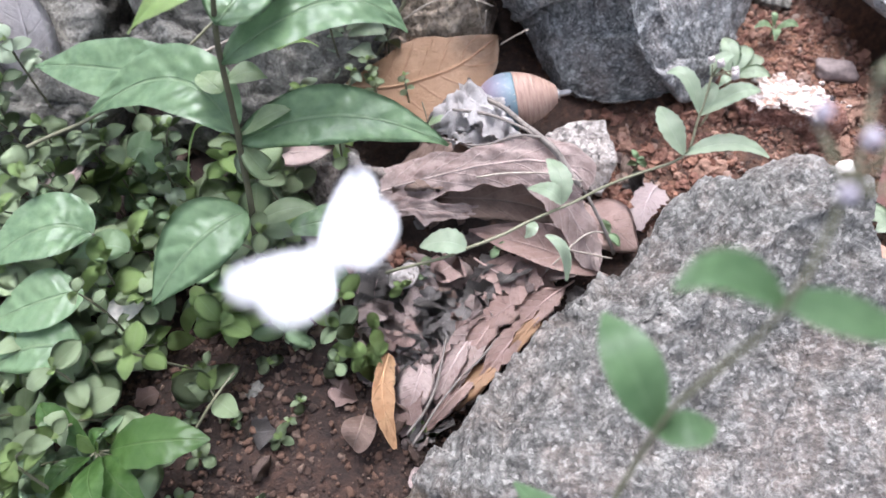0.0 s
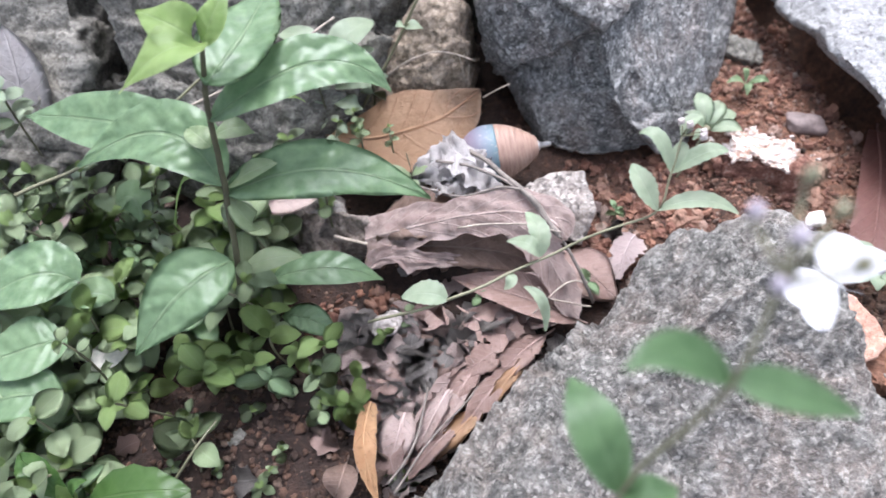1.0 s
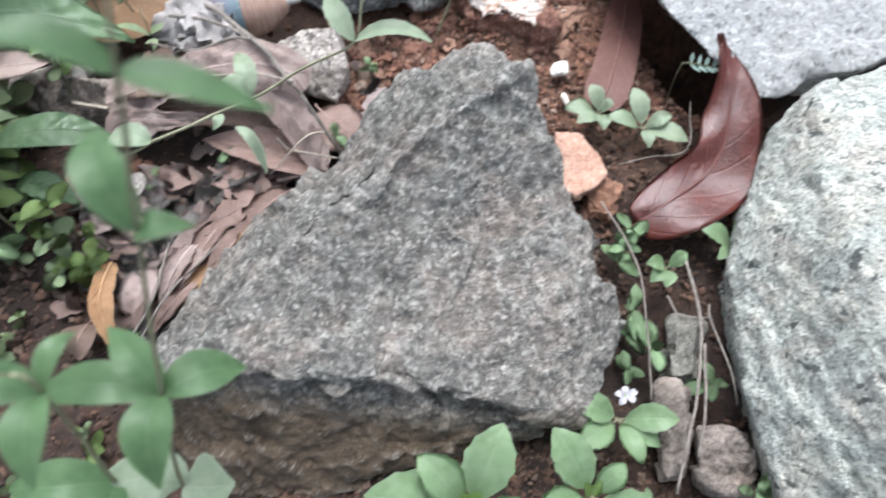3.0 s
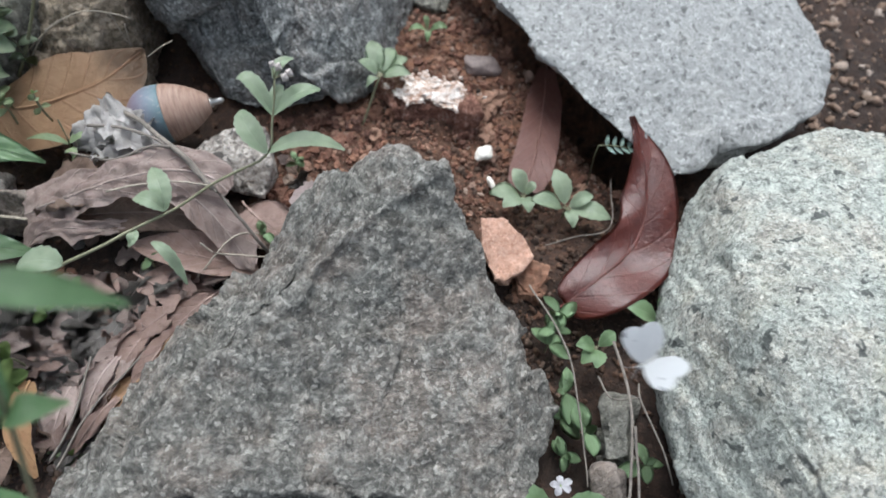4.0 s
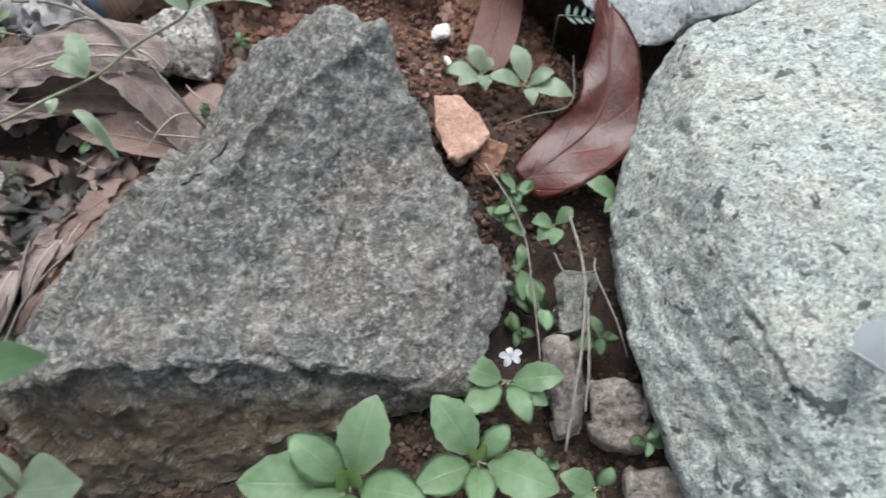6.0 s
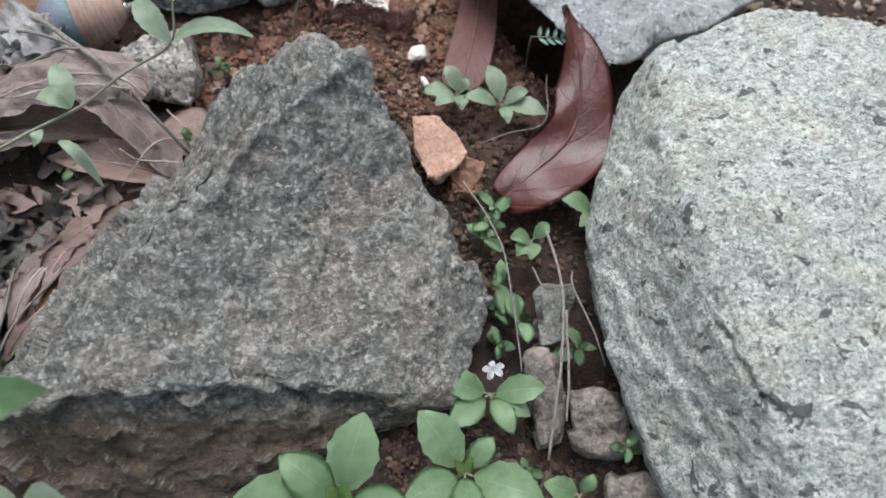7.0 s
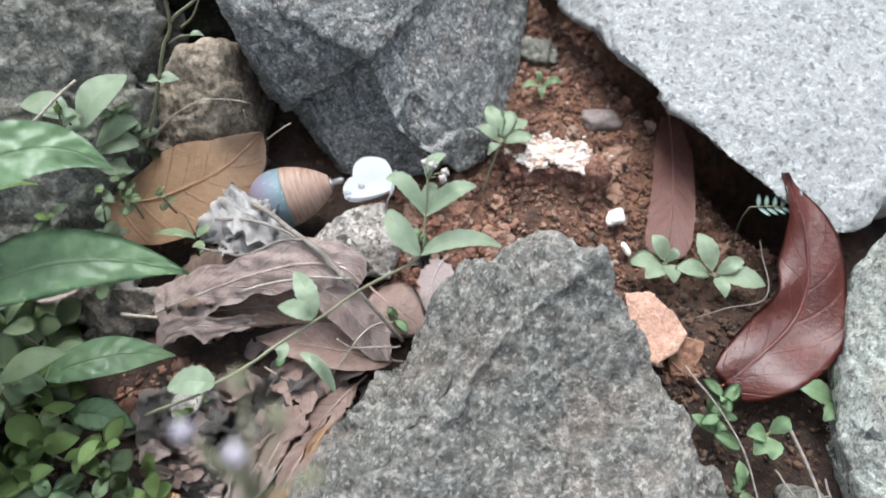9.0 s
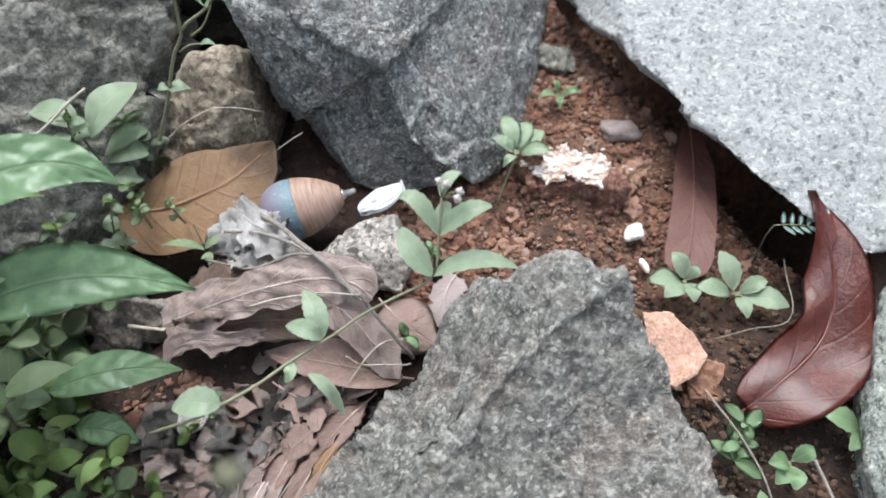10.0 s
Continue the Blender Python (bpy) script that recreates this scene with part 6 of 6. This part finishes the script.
def wall_herb():
    """The pale herb that stands against the grey rock."""
    root = new("wall_herb")
    foot = Vector((-0.1001, 0.3012, 0.0000))
    root.location = foot
    top = Vector((-0.0845, 0.3120, 0.0850))
    twig("stalk", [foot, Vector((-0.0813, 0.2980, 0.0400)), Vector((-0.0828, 0.3061, 0.0700)), top], 0.0009, 0.0006, M_STEM, "", parent=root, n=14)
    for a, b, c, w in (((-0.0846, 0.3097, 0.0700), (-0.0930, 0.3159, 0.0780), (-0.1118, 0.3264, 0.0720), 0.015), ((-0.0775, 0.3026, 0.0680), (-0.0649, 0.3139, 0.0800), (-0.0509, 0.3303, 0.0760), 0.021), ((-0.0776, 0.3021, 0.0660), (-0.0788, 0.3052, 0.0700), (-0.0861, 0.3109, 0.0660), 0.014),
                       ((-0.0785, 0.3044, 0.0500), (-0.0616, 0.3094, 0.0600), (-0.0523, 0.3139, 0.0560), 0.016), ((-0.0787, 0.3033, 0.0460), (-0.0630, 0.3006, 0.0560), (-0.0536, 0.3010, 0.0500), 0.016), ((-0.0799, 0.3007, 0.0500), (-0.0842, 0.2995, 0.0540), (-0.0909, 0.3007, 0.0500), 0.01),
                       ((-0.0803, 0.2978, 0.0400), (-0.0670, 0.2906, 0.0460), (-0.0607, 0.2914, 0.0400), 0.012), ((-0.0822, 0.2975, 0.0380), (-0.0874, 0.2985, 0.0440), (-0.0978, 0.3057, 0.0400), 0.01), ((-0.0875, 0.2960, 0.0300), (-0.0894, 0.2890, 0.0320), (-0.0914, 0.2864, 0.0260), 0.01)):
        blade("leaf", a, b, c, w * 1.1, M_PALE_HERB, root, n=13, across=6, fold=0.1, point=0.85, peak=0.5)
    tagged(root, "pale green herb standing against a grey rock", "herb")
    thin = new("leggy_herb")
    foot = Vector((-0.0873, 0.2880, -0.0040))
    thin.location = foot
    for pts, r in (([foot, (-0.065, 0.305, 0.022), (-0.044, 0.314, 0.055), (-0.021, 0.318, 0.1), (-0.011, 0.318, 0.117), (-0.007, 0.32, 0.148), (-0.009, 0.322, 0.165)], 0.0011), ([(-0.011, 0.318, 0.117), (-0.005, 0.317, 0.123), (0.009, 0.318, 0.132), (0.018, 0.32, 0.143)], 0.0009),
                   ([(-0.016, 0.318, 0.104), (-0.009, 0.316, 0.109), (-0.001, 0.316, 0.109)], 0.0006), ([(-0.007, 0.318, 0.113), (0.001, 0.317, 0.12), (0.008, 0.318, 0.13)], 0.0006)):
        twig("stalk", pts, r, r * 0.7, M_STEM_G, "", parent=thin, n=18)
    for a, b, c, w in (((-0.03, 0.316, 0.082), (-0.032, 0.315, 0.085), (-0.0355, 0.314, 0.084), 0.007), ((-0.03, 0.316, 0.082), (-0.025, 0.315, 0.084), (-0.019, 0.315, 0.081), 0.009), ((-0.004, 0.316, 0.109), (0.0, 0.316, 0.11), (0.003, 0.316, 0.107), 0.004),
                       ((0.006, 0.317, 0.13), (0.004, 0.316, 0.135), (0.003, 0.316, 0.142), 0.008), ((0.007, 0.317, 0.13), (0.009, 0.316, 0.136), (0.012, 0.316, 0.141), 0.009), ((0.01, 0.318, 0.133), (0.013, 0.317, 0.136), (0.016, 0.317, 0.132), 0.008), ((0.015, 0.319, 0.139), (0.014, 0.317, 0.144), (0.011, 0.317, 0.149), 0.009), ((0.018, 0.32, 0.143), (0.022, 0.319, 0.147), (0.024, 0.319, 0.143), 0.008)):
        blade("leaf", a, b, c, w, M_PALE_HERB, thin, n=9, across=4, fold=0.14)
    tagged(thin, "thin leggy herb with few leaves before the rock", "herb")
    wee = new("seedling")
    foot = Vector((-0.0332, 0.2453, 0.0120))
    wee.location = foot
    twig("stalk", [foot, (-0.0287, 0.2441, 0.0300), (-0.0319, 0.2540, 0.0400)], 0.0006, 0.0004, M_STEM, "", parent=wee, n=8)
    for a, b, c, w in (((-0.0287, 0.2441, 0.0300), (-0.0216, 0.2470, 0.0340), (-0.0165, 0.2504, 0.0300), 0.007), ((-0.0293, 0.2435, 0.0300), (-0.0398, 0.2473, 0.0340), (-0.0534, 0.2521, 0.0280), 0.005), ((-0.0288, 0.2423, 0.0280), (-0.0273, 0.2372, 0.0300), (-0.0290, 0.2363, 0.0240), 0.007)):
        blade("leaf", a, b, c, w, M_SMALL, wee, n=9, across=4, fold=0.14)
    tagged(wee, "thin pale seedling before the orange-brown leaf", "seedling")
    for k, (spot, tall, size) in enumerate((((-0.0604, 0.2662, 0.0300), 0.016, 0.008), ((-0.0640, 0.2787, 0.0300), 0.02, 0.007), ((-0.0412, 0.2658, 0.0300), 0.02, 0.005))):
        sprig(spot, tall, 3, size, ROUND, 700 + k, (0, 0), "spindly pale seedling before a dry leaf", "spindly seedlings before the dry leaf")


wall_herb()
for k, (spot, tall, pairs, size) in enumerate((((-0.0729, 0.2591, 0.0000), 0.05, 4, 0.011), ((-0.0999, 0.3038, 0.0000), 0.05, 3, 0.013), ((-0.1320, 0.2945, 0.0300), 0.06, 4, 0.013), ((-0.2789, 0.2261, 0.0000), 0.07, 6, 0.012), ((-0.2828, 0.2527, 0.0200), 0.08, 6, 0.012), ((-0.1770, 0.2228, 0.0000), 0.05, 4, 0.013),
                                               ((-0.1900, 0.2319, 0.0000), 0.04, 3, 0.014), ((-0.2435, 0.2207, 0.0000), 0.04, 3, 0.016), ((-0.2680, 0.2658, 0.0200), 0.06, 4, 0.014), ((-0.1912, 0.1108, 0.0000), 0.07, 5, 0.012), ((-0.0841, 0.2926, 0.0400), 0.04, 3, 0.012),
                                               ((-0.2985, 0.2298, 0.0100), 0.04, 4, 0.014), ((-0.2656, 0.2079, 0.0100), 0.035, 4, 0.014), ((-0.2515, 0.2243, 0.0100), 0.045, 4, 0.015), ((-0.2244, 0.2279, 0.0100), 0.04, 4, 0.014), ((-0.2028, 0.2403, 0.0100), 0.04, 3, 0.016), ((-0.1804, 0.2019, 0.0100), 0.03, 3, 0.014),
                                               ((-0.1204, 0.2336, 0.0100), 0.035, 3, 0.013), ((-0.1039, 0.2506, 0.0100), 0.035, 3, 0.014), ((-0.0795, 0.2199, 0.0100), 0.03, 3, 0.012), ((-0.1305, 0.2008, 0.0100), 0.04, 4, 0.013), ((-0.2804, 0.2533, 0.0200), 0.04, 4, 0.016), ((-0.0626, 0.3053, 0.0100), 0.05, 4, 0.013))):
    sprig(spot, tall, pairs, size, ROUND if k % 2 else PALE, 800 + k, (0.0, 0.012), "taller soft-leaved seedling behind the shrub", "taller seedlings behind the shrub", stem=M_STEM)


def near_herb():
    """The herb that stands close before the lens, with lilac flower heads."""
    root = new("flowering_herb")
    foot = Vector((0.004, -0.036, -0.012))
    root.location = foot
    line = [foot, Vector((0.012, -0.016, 0.08)), Vector((0.024, 0.004, 0.143)), Vector((0.0365, 0.029, 0.201)), Vector((0.048, 0.039, 0.245)), Vector((0.053, 0.053, 0.268))]
    twig("stalk", line, 0.001, 0.0005, M_STEM_G, "", parent=root, n=26, wobble=0.0004)
    for a, b, c, w in ((line[4], (0.038, 0.042, 0.252), (0.0285, 0.0385, 0.254), 0.0082), (line[4], (0.058, 0.038, 0.243), (0.0735, 0.036, 0.235), 0.0082), (line[3], (0.0305, 0.041, 0.211), (0.027, 0.0535, 0.207), 0.0125), (line[3], (0.042, 0.028, 0.206), (0.049, 0.03, 0.2), 0.008),
                       (line[2], (0.036, 0.01, 0.142), (0.046, 0.013, 0.13), 0.0145), (line[2], (0.006, 0.008, 0.15), (-0.014, 0.006, 0.14), 0.013), (line[2], (0.022, -0.008, 0.148), (0.022, -0.022, 0.135), 0.015), (line[2], (0.018, 0.014, 0.15), (0.008, 0.026, 0.145), 0.012),
                       (line[1], (0.0, -0.012, 0.085), (-0.026, -0.016, 0.075), 0.02), (line[1], (0.018, -0.017, 0.076), (0.027, -0.0165, 0.064), 0.024)):
        blade("leaf", a, b, c, w, M_PALE_HERB if a is line[1] else M_NEAR, root, n=14, across=6, fold=0.16, cockle=0.0006)
    lilac = plain("lilac_petals", (0.42, 0.38, 0.42), 0.7, 0, 400, 0.25)
    for k, d in enumerate(((0, 0, 0), (0.006, 0.003, 0.002), (-0.006, 0.004, 0.001), (0.002, 0.008, 0.004), (-0.003, -0.006, -0.004), (0.009, -0.004, -0.002))):
        p = line[5] + Vector(d)
        stalk = tube([line[5] - Vector((0, 0.004, 0.006)) - foot, p - foot], [0.0005, 0.0004], 5)
        part("flower_stalk", stalk, M_STEM_G, root)
        head = part("flower_head", blob_mesh("flower_head", (0.0012, 0.0012, 0.0024), lilac, 2.0 + k, 0.5), lilac if k % 2 == 0 else M_STEM_G, root, "lilac flower bud")
        head.location = p - foot + Vector((0, 0, 0.002))
    tagged(root, "upright flowering herb with lilac buds before the granite", "herb")
    second = new("flowering_herb")
    foot = Vector((-0.02, -0.028, -0.012))
    second.location = foot
    line = [foot, Vector((-0.012, -0.012, 0.08)), Vector((0.001, 0.003, 0.165)), Vector((-0.004, 0.006, 0.176))]
    twig("stalk", line, 0.001, 0.0006, M_STEM_G, "", parent=second, n=20, wobble=0.0004)
    for a, b, c, w in ((line[2], (-0.012, 0.005, 0.172), (-0.026, -0.001, 0.168), 0.013), (line[2], (0.0, -0.008, 0.17), (0.0, -0.021, 0.162), 0.012), (line[2], (0.004, 0.012, 0.17), (0.008, 0.018, 0.166), 0.007), (line[1], (-0.03, -0.012, 0.09), (-0.05, -0.01, 0.08), 0.019), (line[1], (-0.012, -0.03, 0.09), (-0.014, -0.046, 0.082), 0.018)):
        blade("leaf", a, b, c, w, M_NEAR, second, n=14, across=6, fold=0.16, cockle=0.0006)
    bud = part("flower_head", blob_mesh("flower_head", (0.0016, 0.0016, 0.0026), lilac, 7.0, 0.5), lilac, second, "lilac flower bud")
    bud.location = line[3] - foot + Vector((-0.004, -0.004, 0.0))
    part("flower_stalk", tube([line[3] - foot, bud.location], [0.0005, 0.0004], 5), M_STEM_G, second)
    tagged(second, "short flowering herb with one lilac bud", "herb")


near_herb()


# ---- the white butterfly ----
def wing_mesh(fore, span):
    """One wing, hinged along x: a broad rounded blade."""
    bm = bmesh.new()
    if fore:
        edge = [(0.003, 0.0), (0.0065, 0.005), (0.0095, 0.012), (0.0105, 0.0175), (0.0085, 0.0208), (0.0045, 0.0212), (0.0, 0.0185), (-0.0045, 0.0115), (-0.005, 0.004), (-0.004, 0.0)]
    else:
        edge = [(0.003, 0.0), (0.004, 0.012), (0.001, 0.0175), (-0.0045, 0.0188), (-0.0095, 0.0165), (-0.0118, 0.011), (-0.011, 0.0045), (-0.005, 0.0)]
    line = smooth_path([(x, y * span, 0) for x, y in edge], 40)
    rim = [bm.verts.new(p) for p in line]
    hub = bm.verts.new((0.0 if fore else -0.002, 0.008 * span, 0.0006))
    for a, b in zip(rim, rim[1:] + rim[:1]):
        bm.faces.new((a, b, hub))
    bmesh.ops.subdivide_edges(bm, edges=bm.edges, cuts=2, use_grid_fill=True)
    bmesh.ops.solidify(bm, geom=list(bm.faces), thickness=0.00012)
    bmesh.ops.recalc_face_normals(bm, faces=bm.faces)
    return bm


def butterfly():
    white = Nodes("powdery_white_wing", 0.7)
    veins = white.noise(900, 3)
    white.colour(white.ramp(veins, (0.3, (0.6, 0.61, 0.62)), (0.7, (0.7, 0.7, 0.7))))
    glow = white.tree.nodes.new("ShaderNodeBsdfTranslucent")
    glow.inputs[0].default_value = (0.8, 0.8, 0.8, 1)
    both = white.node("ShaderNodeMixShader", Fac=0.55)
    white.link(white.bsdf.outputs[0], both.inputs[1])
    white.link(glow.outputs[0], both.inputs[2])
    white.link(both.outputs[0], white.tree.nodes["Material Output"].inputs[0])
    grey = plain("dusky_wing_mark", (0.3, 0.3, 0.31), 0.8, 0, 500, 0.3)
    pale = plain("pale_downy_body", (0.3, 0.3, 0.29), 0.9, 0, 600, 0.3)
    root = new("butterfly")
    part("body", lathe([(-0.0075, 0.0003), (-0.006, 0.0007), (-0.003, 0.0009), (0.0, 0.001), (0.0025, 0.0011), (0.0036, 0.0008), (0.0046, 0.0009), (0.0054, 0.0004)], 12), pale, root)
    wings, hinds = [], []
    for s in (1, -1):
        hinge = part("wing", wing_mesh(True, s), white.mat, root, smooth=False)
        hinds.append(part("hind_wing", wing_mesh(False, s), white.mat, hinge, smooth=False))
        spot = part("wing_spot", blob_mesh("wing_spot", (0.0012, 0.0015, 0.0008), grey, 1.0, 0.2), grey, hinge, "dusky wing spot")
        spot.location = (0.004, 0.0135 * s, 0.0)
        mark = part("wing_tip", blob_mesh("wing_tip", (0.0012, 0.002, 0.0006), grey, 4.0, 0.4), grey, hinge, "dusky wing tip")
        mark.location = (0.0085, 0.0192 * s, 0.0)
        wings.append(hinge)
    for s in (1, -1):
        part("antenna", tube([Vector((0.005, 0.0003 * s, 0.0003)), Vector((0.008, 0.0013 * s, 0.001)), Vector((0.0108, 0.0027 * s, 0.001))], [0.0001, 0.00009, 0.00016], 5), grey, root)
    tagged(root, "small white butterfly with dusky wing marks", "butterfly")
    return root, wings, hinds


BUTTERFLY, WINGS, HIND_WINGS = butterfly()

# seconds, place, turn in degrees, lift of the wings in degrees
FLIGHT = [
    (0.0, (-0.0370, 0.0690, 0.2080), (0, 0, 135), 12),
    (0.1, (-0.0344, 0.0928, 0.1821), (0, 0, 120), 65),
    (0.2, (0.0034, 0.0758, 0.1383), (10, 0, 70), -10),
    (0.3, (-0.0187, 0.1288, 0.1342), (0, 0, 80), 60),
    (0.4, (0.0219, 0.1368, 0.1142), (0, 0, 60), -15),
    (0.5, (0.0176, 0.1900, 0.1092), (10, 0, 40), 20),
    (0.6, (0.0213, 0.1791, 0.0932), (0, 0, 20), 60),
    (0.7, (0.0488, 0.1687, 0.0984), (0, 0, 0), 5),
    (0.8, (0.0736, 0.1612, 0.1055), (0, 0, -20), 55),
    (0.9, (0.1007, 0.1156, 0.1140), (0, 0, -40), 20),
    (1.0, (0.1337, 0.1108, 0.1396), (0, 0, -50), 5),
    (1.1, (0.1389, 0.0832, 0.1422), (0, 0, -60), 30),
    (1.2, (0.1503, 0.0835, 0.1376), (0, 0, -80), 55),
    (1.3, (0.1566, 0.0724, 0.1267), (0, 0, -100), 20),
    (1.4, (0.1574, 0.0524, 0.0943), (0, 0, -130), 50),
    (1.5, (0.1781, 0.0405, 0.0779), (0, 0, -120), 20),
    (1.6, (0.1687, 0.0416, 0.0702), (0, 0, -110), 60),
    (1.7, (0.1801, 0.0161, 0.0590), (0, 0, -90), 10),
    (1.8, (0.1971, 0.0016, 0.0546), (0, 0, -60), 60),
    (1.9, (0.2142, -0.0070, 0.0537), (0, 0, -30), 10),
    (2.0, (0.2287, -0.0139, 0.0535), (0, 0, 0), 60),
    (2.1, (0.2308, -0.0126, 0.0572), (0, 0, 30), 10),
    (2.2, (0.2275, -0.0089, 0.0620), (0, 0, 50), 60),
    (2.3, (0.2292, -0.0002, 0.0691), (0, 0, 60), 20),
    (2.4, (0.2404, 0.0113, 0.0774), (0, 0, 70), 55),
    (2.5, (0.2492, 0.0390, 0.0922), (0, 0, 80), 15),
    (2.6, (0.2880, 0.0523, 0.0908), (0, 0, 70), 60),
    (2.8, (0.3498, 0.0486, 0.0759), (0, 0, 60), 10),
    (3.0, (0.3672, 0.0285, 0.0764), (0, 0, 40), 60),
    (3.2, (0.3831, 0.0066, 0.0740), (0, 0, 0), 10),
    (3.5, (0.3614, 0.0071, 0.0736), (0, 0, -60), 60),
    (3.8, (0.3028, 0.0246, 0.0745), (0, 0, -120), 10),
    (4.1, (0.2202, 0.0535, 0.0758), (0, 0, -170), 60),
    (4.3, (0.1898, 0.0581, 0.0843), (0, 0, -150), 15),
    (4.4, (0.2062, 0.0533, 0.0837), (0, 0, -95), 55),
    (4.5, (0.2018, 0.0176, 0.0809), (0, 0, -50), 30),
    (4.6, (0.2010, 0.0029, 0.0672), (0, 0, -60), 50),
    (4.7, (0.2015, -0.0259, 0.0526), (0, 0, -40), 10),
    (4.9, (0.2122, -0.0449, 0.0443), (0, 0, 0), 60),
    (5.1, (0.2233, -0.0583, 0.0420), (0, 0, 40), 10),
    (5.2, (0.2292, -0.0587, 0.0462), (0, 0, 50), 60),
    (5.3, (0.2353, -0.0382, 0.0557), (10, 0, 60), 70),
    (5.4, (0.2361, 0.0106, 0.0641), (0, 0, 60), 10),
    (5.5, (0.2336, 0.0085, 0.0619), (0, 0, 42), 25),
    (5.6, (0.2593, 0.0096, 0.0761), (0, 0, 60), 75),
    (5.7, (0.2816, 0.0093, 0.0892), (0, 0, 60), 55),
    (5.8, (0.2820, -0.0116, 0.0910), (0, 0, 20), 20),
    (5.9, (0.3154, -0.0283, 0.0991), (0, 0, -20), 25),
    (6.0, (0.3260, -0.0386, 0.0968), (0, 0, -50), 60),
    (6.1, (0.3489, -0.0545, 0.0955), (0, 0, -80), 10),
    (6.2, (0.3790, -0.0401, 0.0969), (0, 0, -40), 50),
    (6.4, (0.4276, 0.0329, 0.0938), (0, 0, 20), 10),
    (6.6, (0.4293, 0.1643, 0.1058), (0, 0, 80), 60),
    (6.8, (0.3613, 0.2276, 0.1001), (0, 0, 120), 10),
    (7.0, (0.2714, 0.2451, 0.0827), (0, 0, 150), 60),
    (7.2, (0.1716, 0.2384, 0.0644), (0, 0, 130), 10),
    (7.3, (0.1319, 0.2252, 0.0529), (0, 0, 110), 50),
    (7.4, (0.1063, 0.1984, 0.0854), (0, 0, 100), 5),
    (7.5, (0.0971, 0.1533, 0.1203), (0, 0, 100), 80),
    (7.6, (0.0834, 0.1481, 0.1176), (0, 0, 80), 48),
    (7.7, (0.0788, 0.1551, 0.1105), (0, 0, 70), 60),
    (7.8, (0.0757, 0.1563, 0.1116), (0, 0, 60), 52),
    (7.9, (0.0814, 0.1647, 0.1151), (0, 0, 60), 58),
    (8.0, (0.0860, 0.1682, 0.1211), (0, 0, 70), 62),
    (8.1, (0.0939, 0.1696, 0.1213), (0, 0, 80), 65),
    (8.2, (0.0868, 0.1716, 0.1200), (0, 0, 100), 70),
    (8.3, (0.0689, 0.1706, 0.1157), (0, 0, 110), 60),
    (8.4, (0.0637, 0.1757, 0.1157), (0, 0, 100), 60),
    (8.5, (0.0592, 0.1868, 0.1132), (0, 0, 90), 72),
    (8.6, (0.0631, 0.1930, 0.1141), (0, 0, 20), 70),
    (8.7, (0.0666, 0.2020, 0.1236), (0, 0, -50), 15),
    (8.8, (0.0676, 0.2016, 0.1164), (20, 10, -105), 50),
    (8.9, (0.0742, 0.2052, 0.1177), (55, 10, -108), 45),
    (9.0, (0.0847, 0.2059, 0.1018), (85.1, 10.4, -109.8), 84),
    (9.1, (0.0842, 0.2115, 0.1008), (93.0, -10.0, -98.0), 86),
    (9.2, (0.0845, 0.2140, 0.1003), (99.5, -24.4, -88.7), 89),
    (9.6, (0.0845, 0.2140, 0.1003), (99.5, -24.4, -88.7), 88),
    (10.0, (0.0845, 0.2140, 0.1003), (99.5, -24.4, -88.7), 89),
]


def motions():
    walk(BUTTERFLY, [(t, pose(*p, *turn)) for t, p, turn, lift in FLIGHT])
    for hind, s in zip(HIND_WINGS, (1, -1)):
        walk(hind, [(t, pose(0, 0, 0.0003, 0, 0, -s * sweep)) for t, sweep in ((0.0, 0), (9.0, 0), (9.2, 38), (10.0, 38))])
    for wing, s in zip(WINGS, (1, -1)):
        walk(wing, [(t, pose(0, 0.0008 * s, 0.0004, lift * s, 0, 0)) for t, p, turn, lift in FLIGHT])


motions()
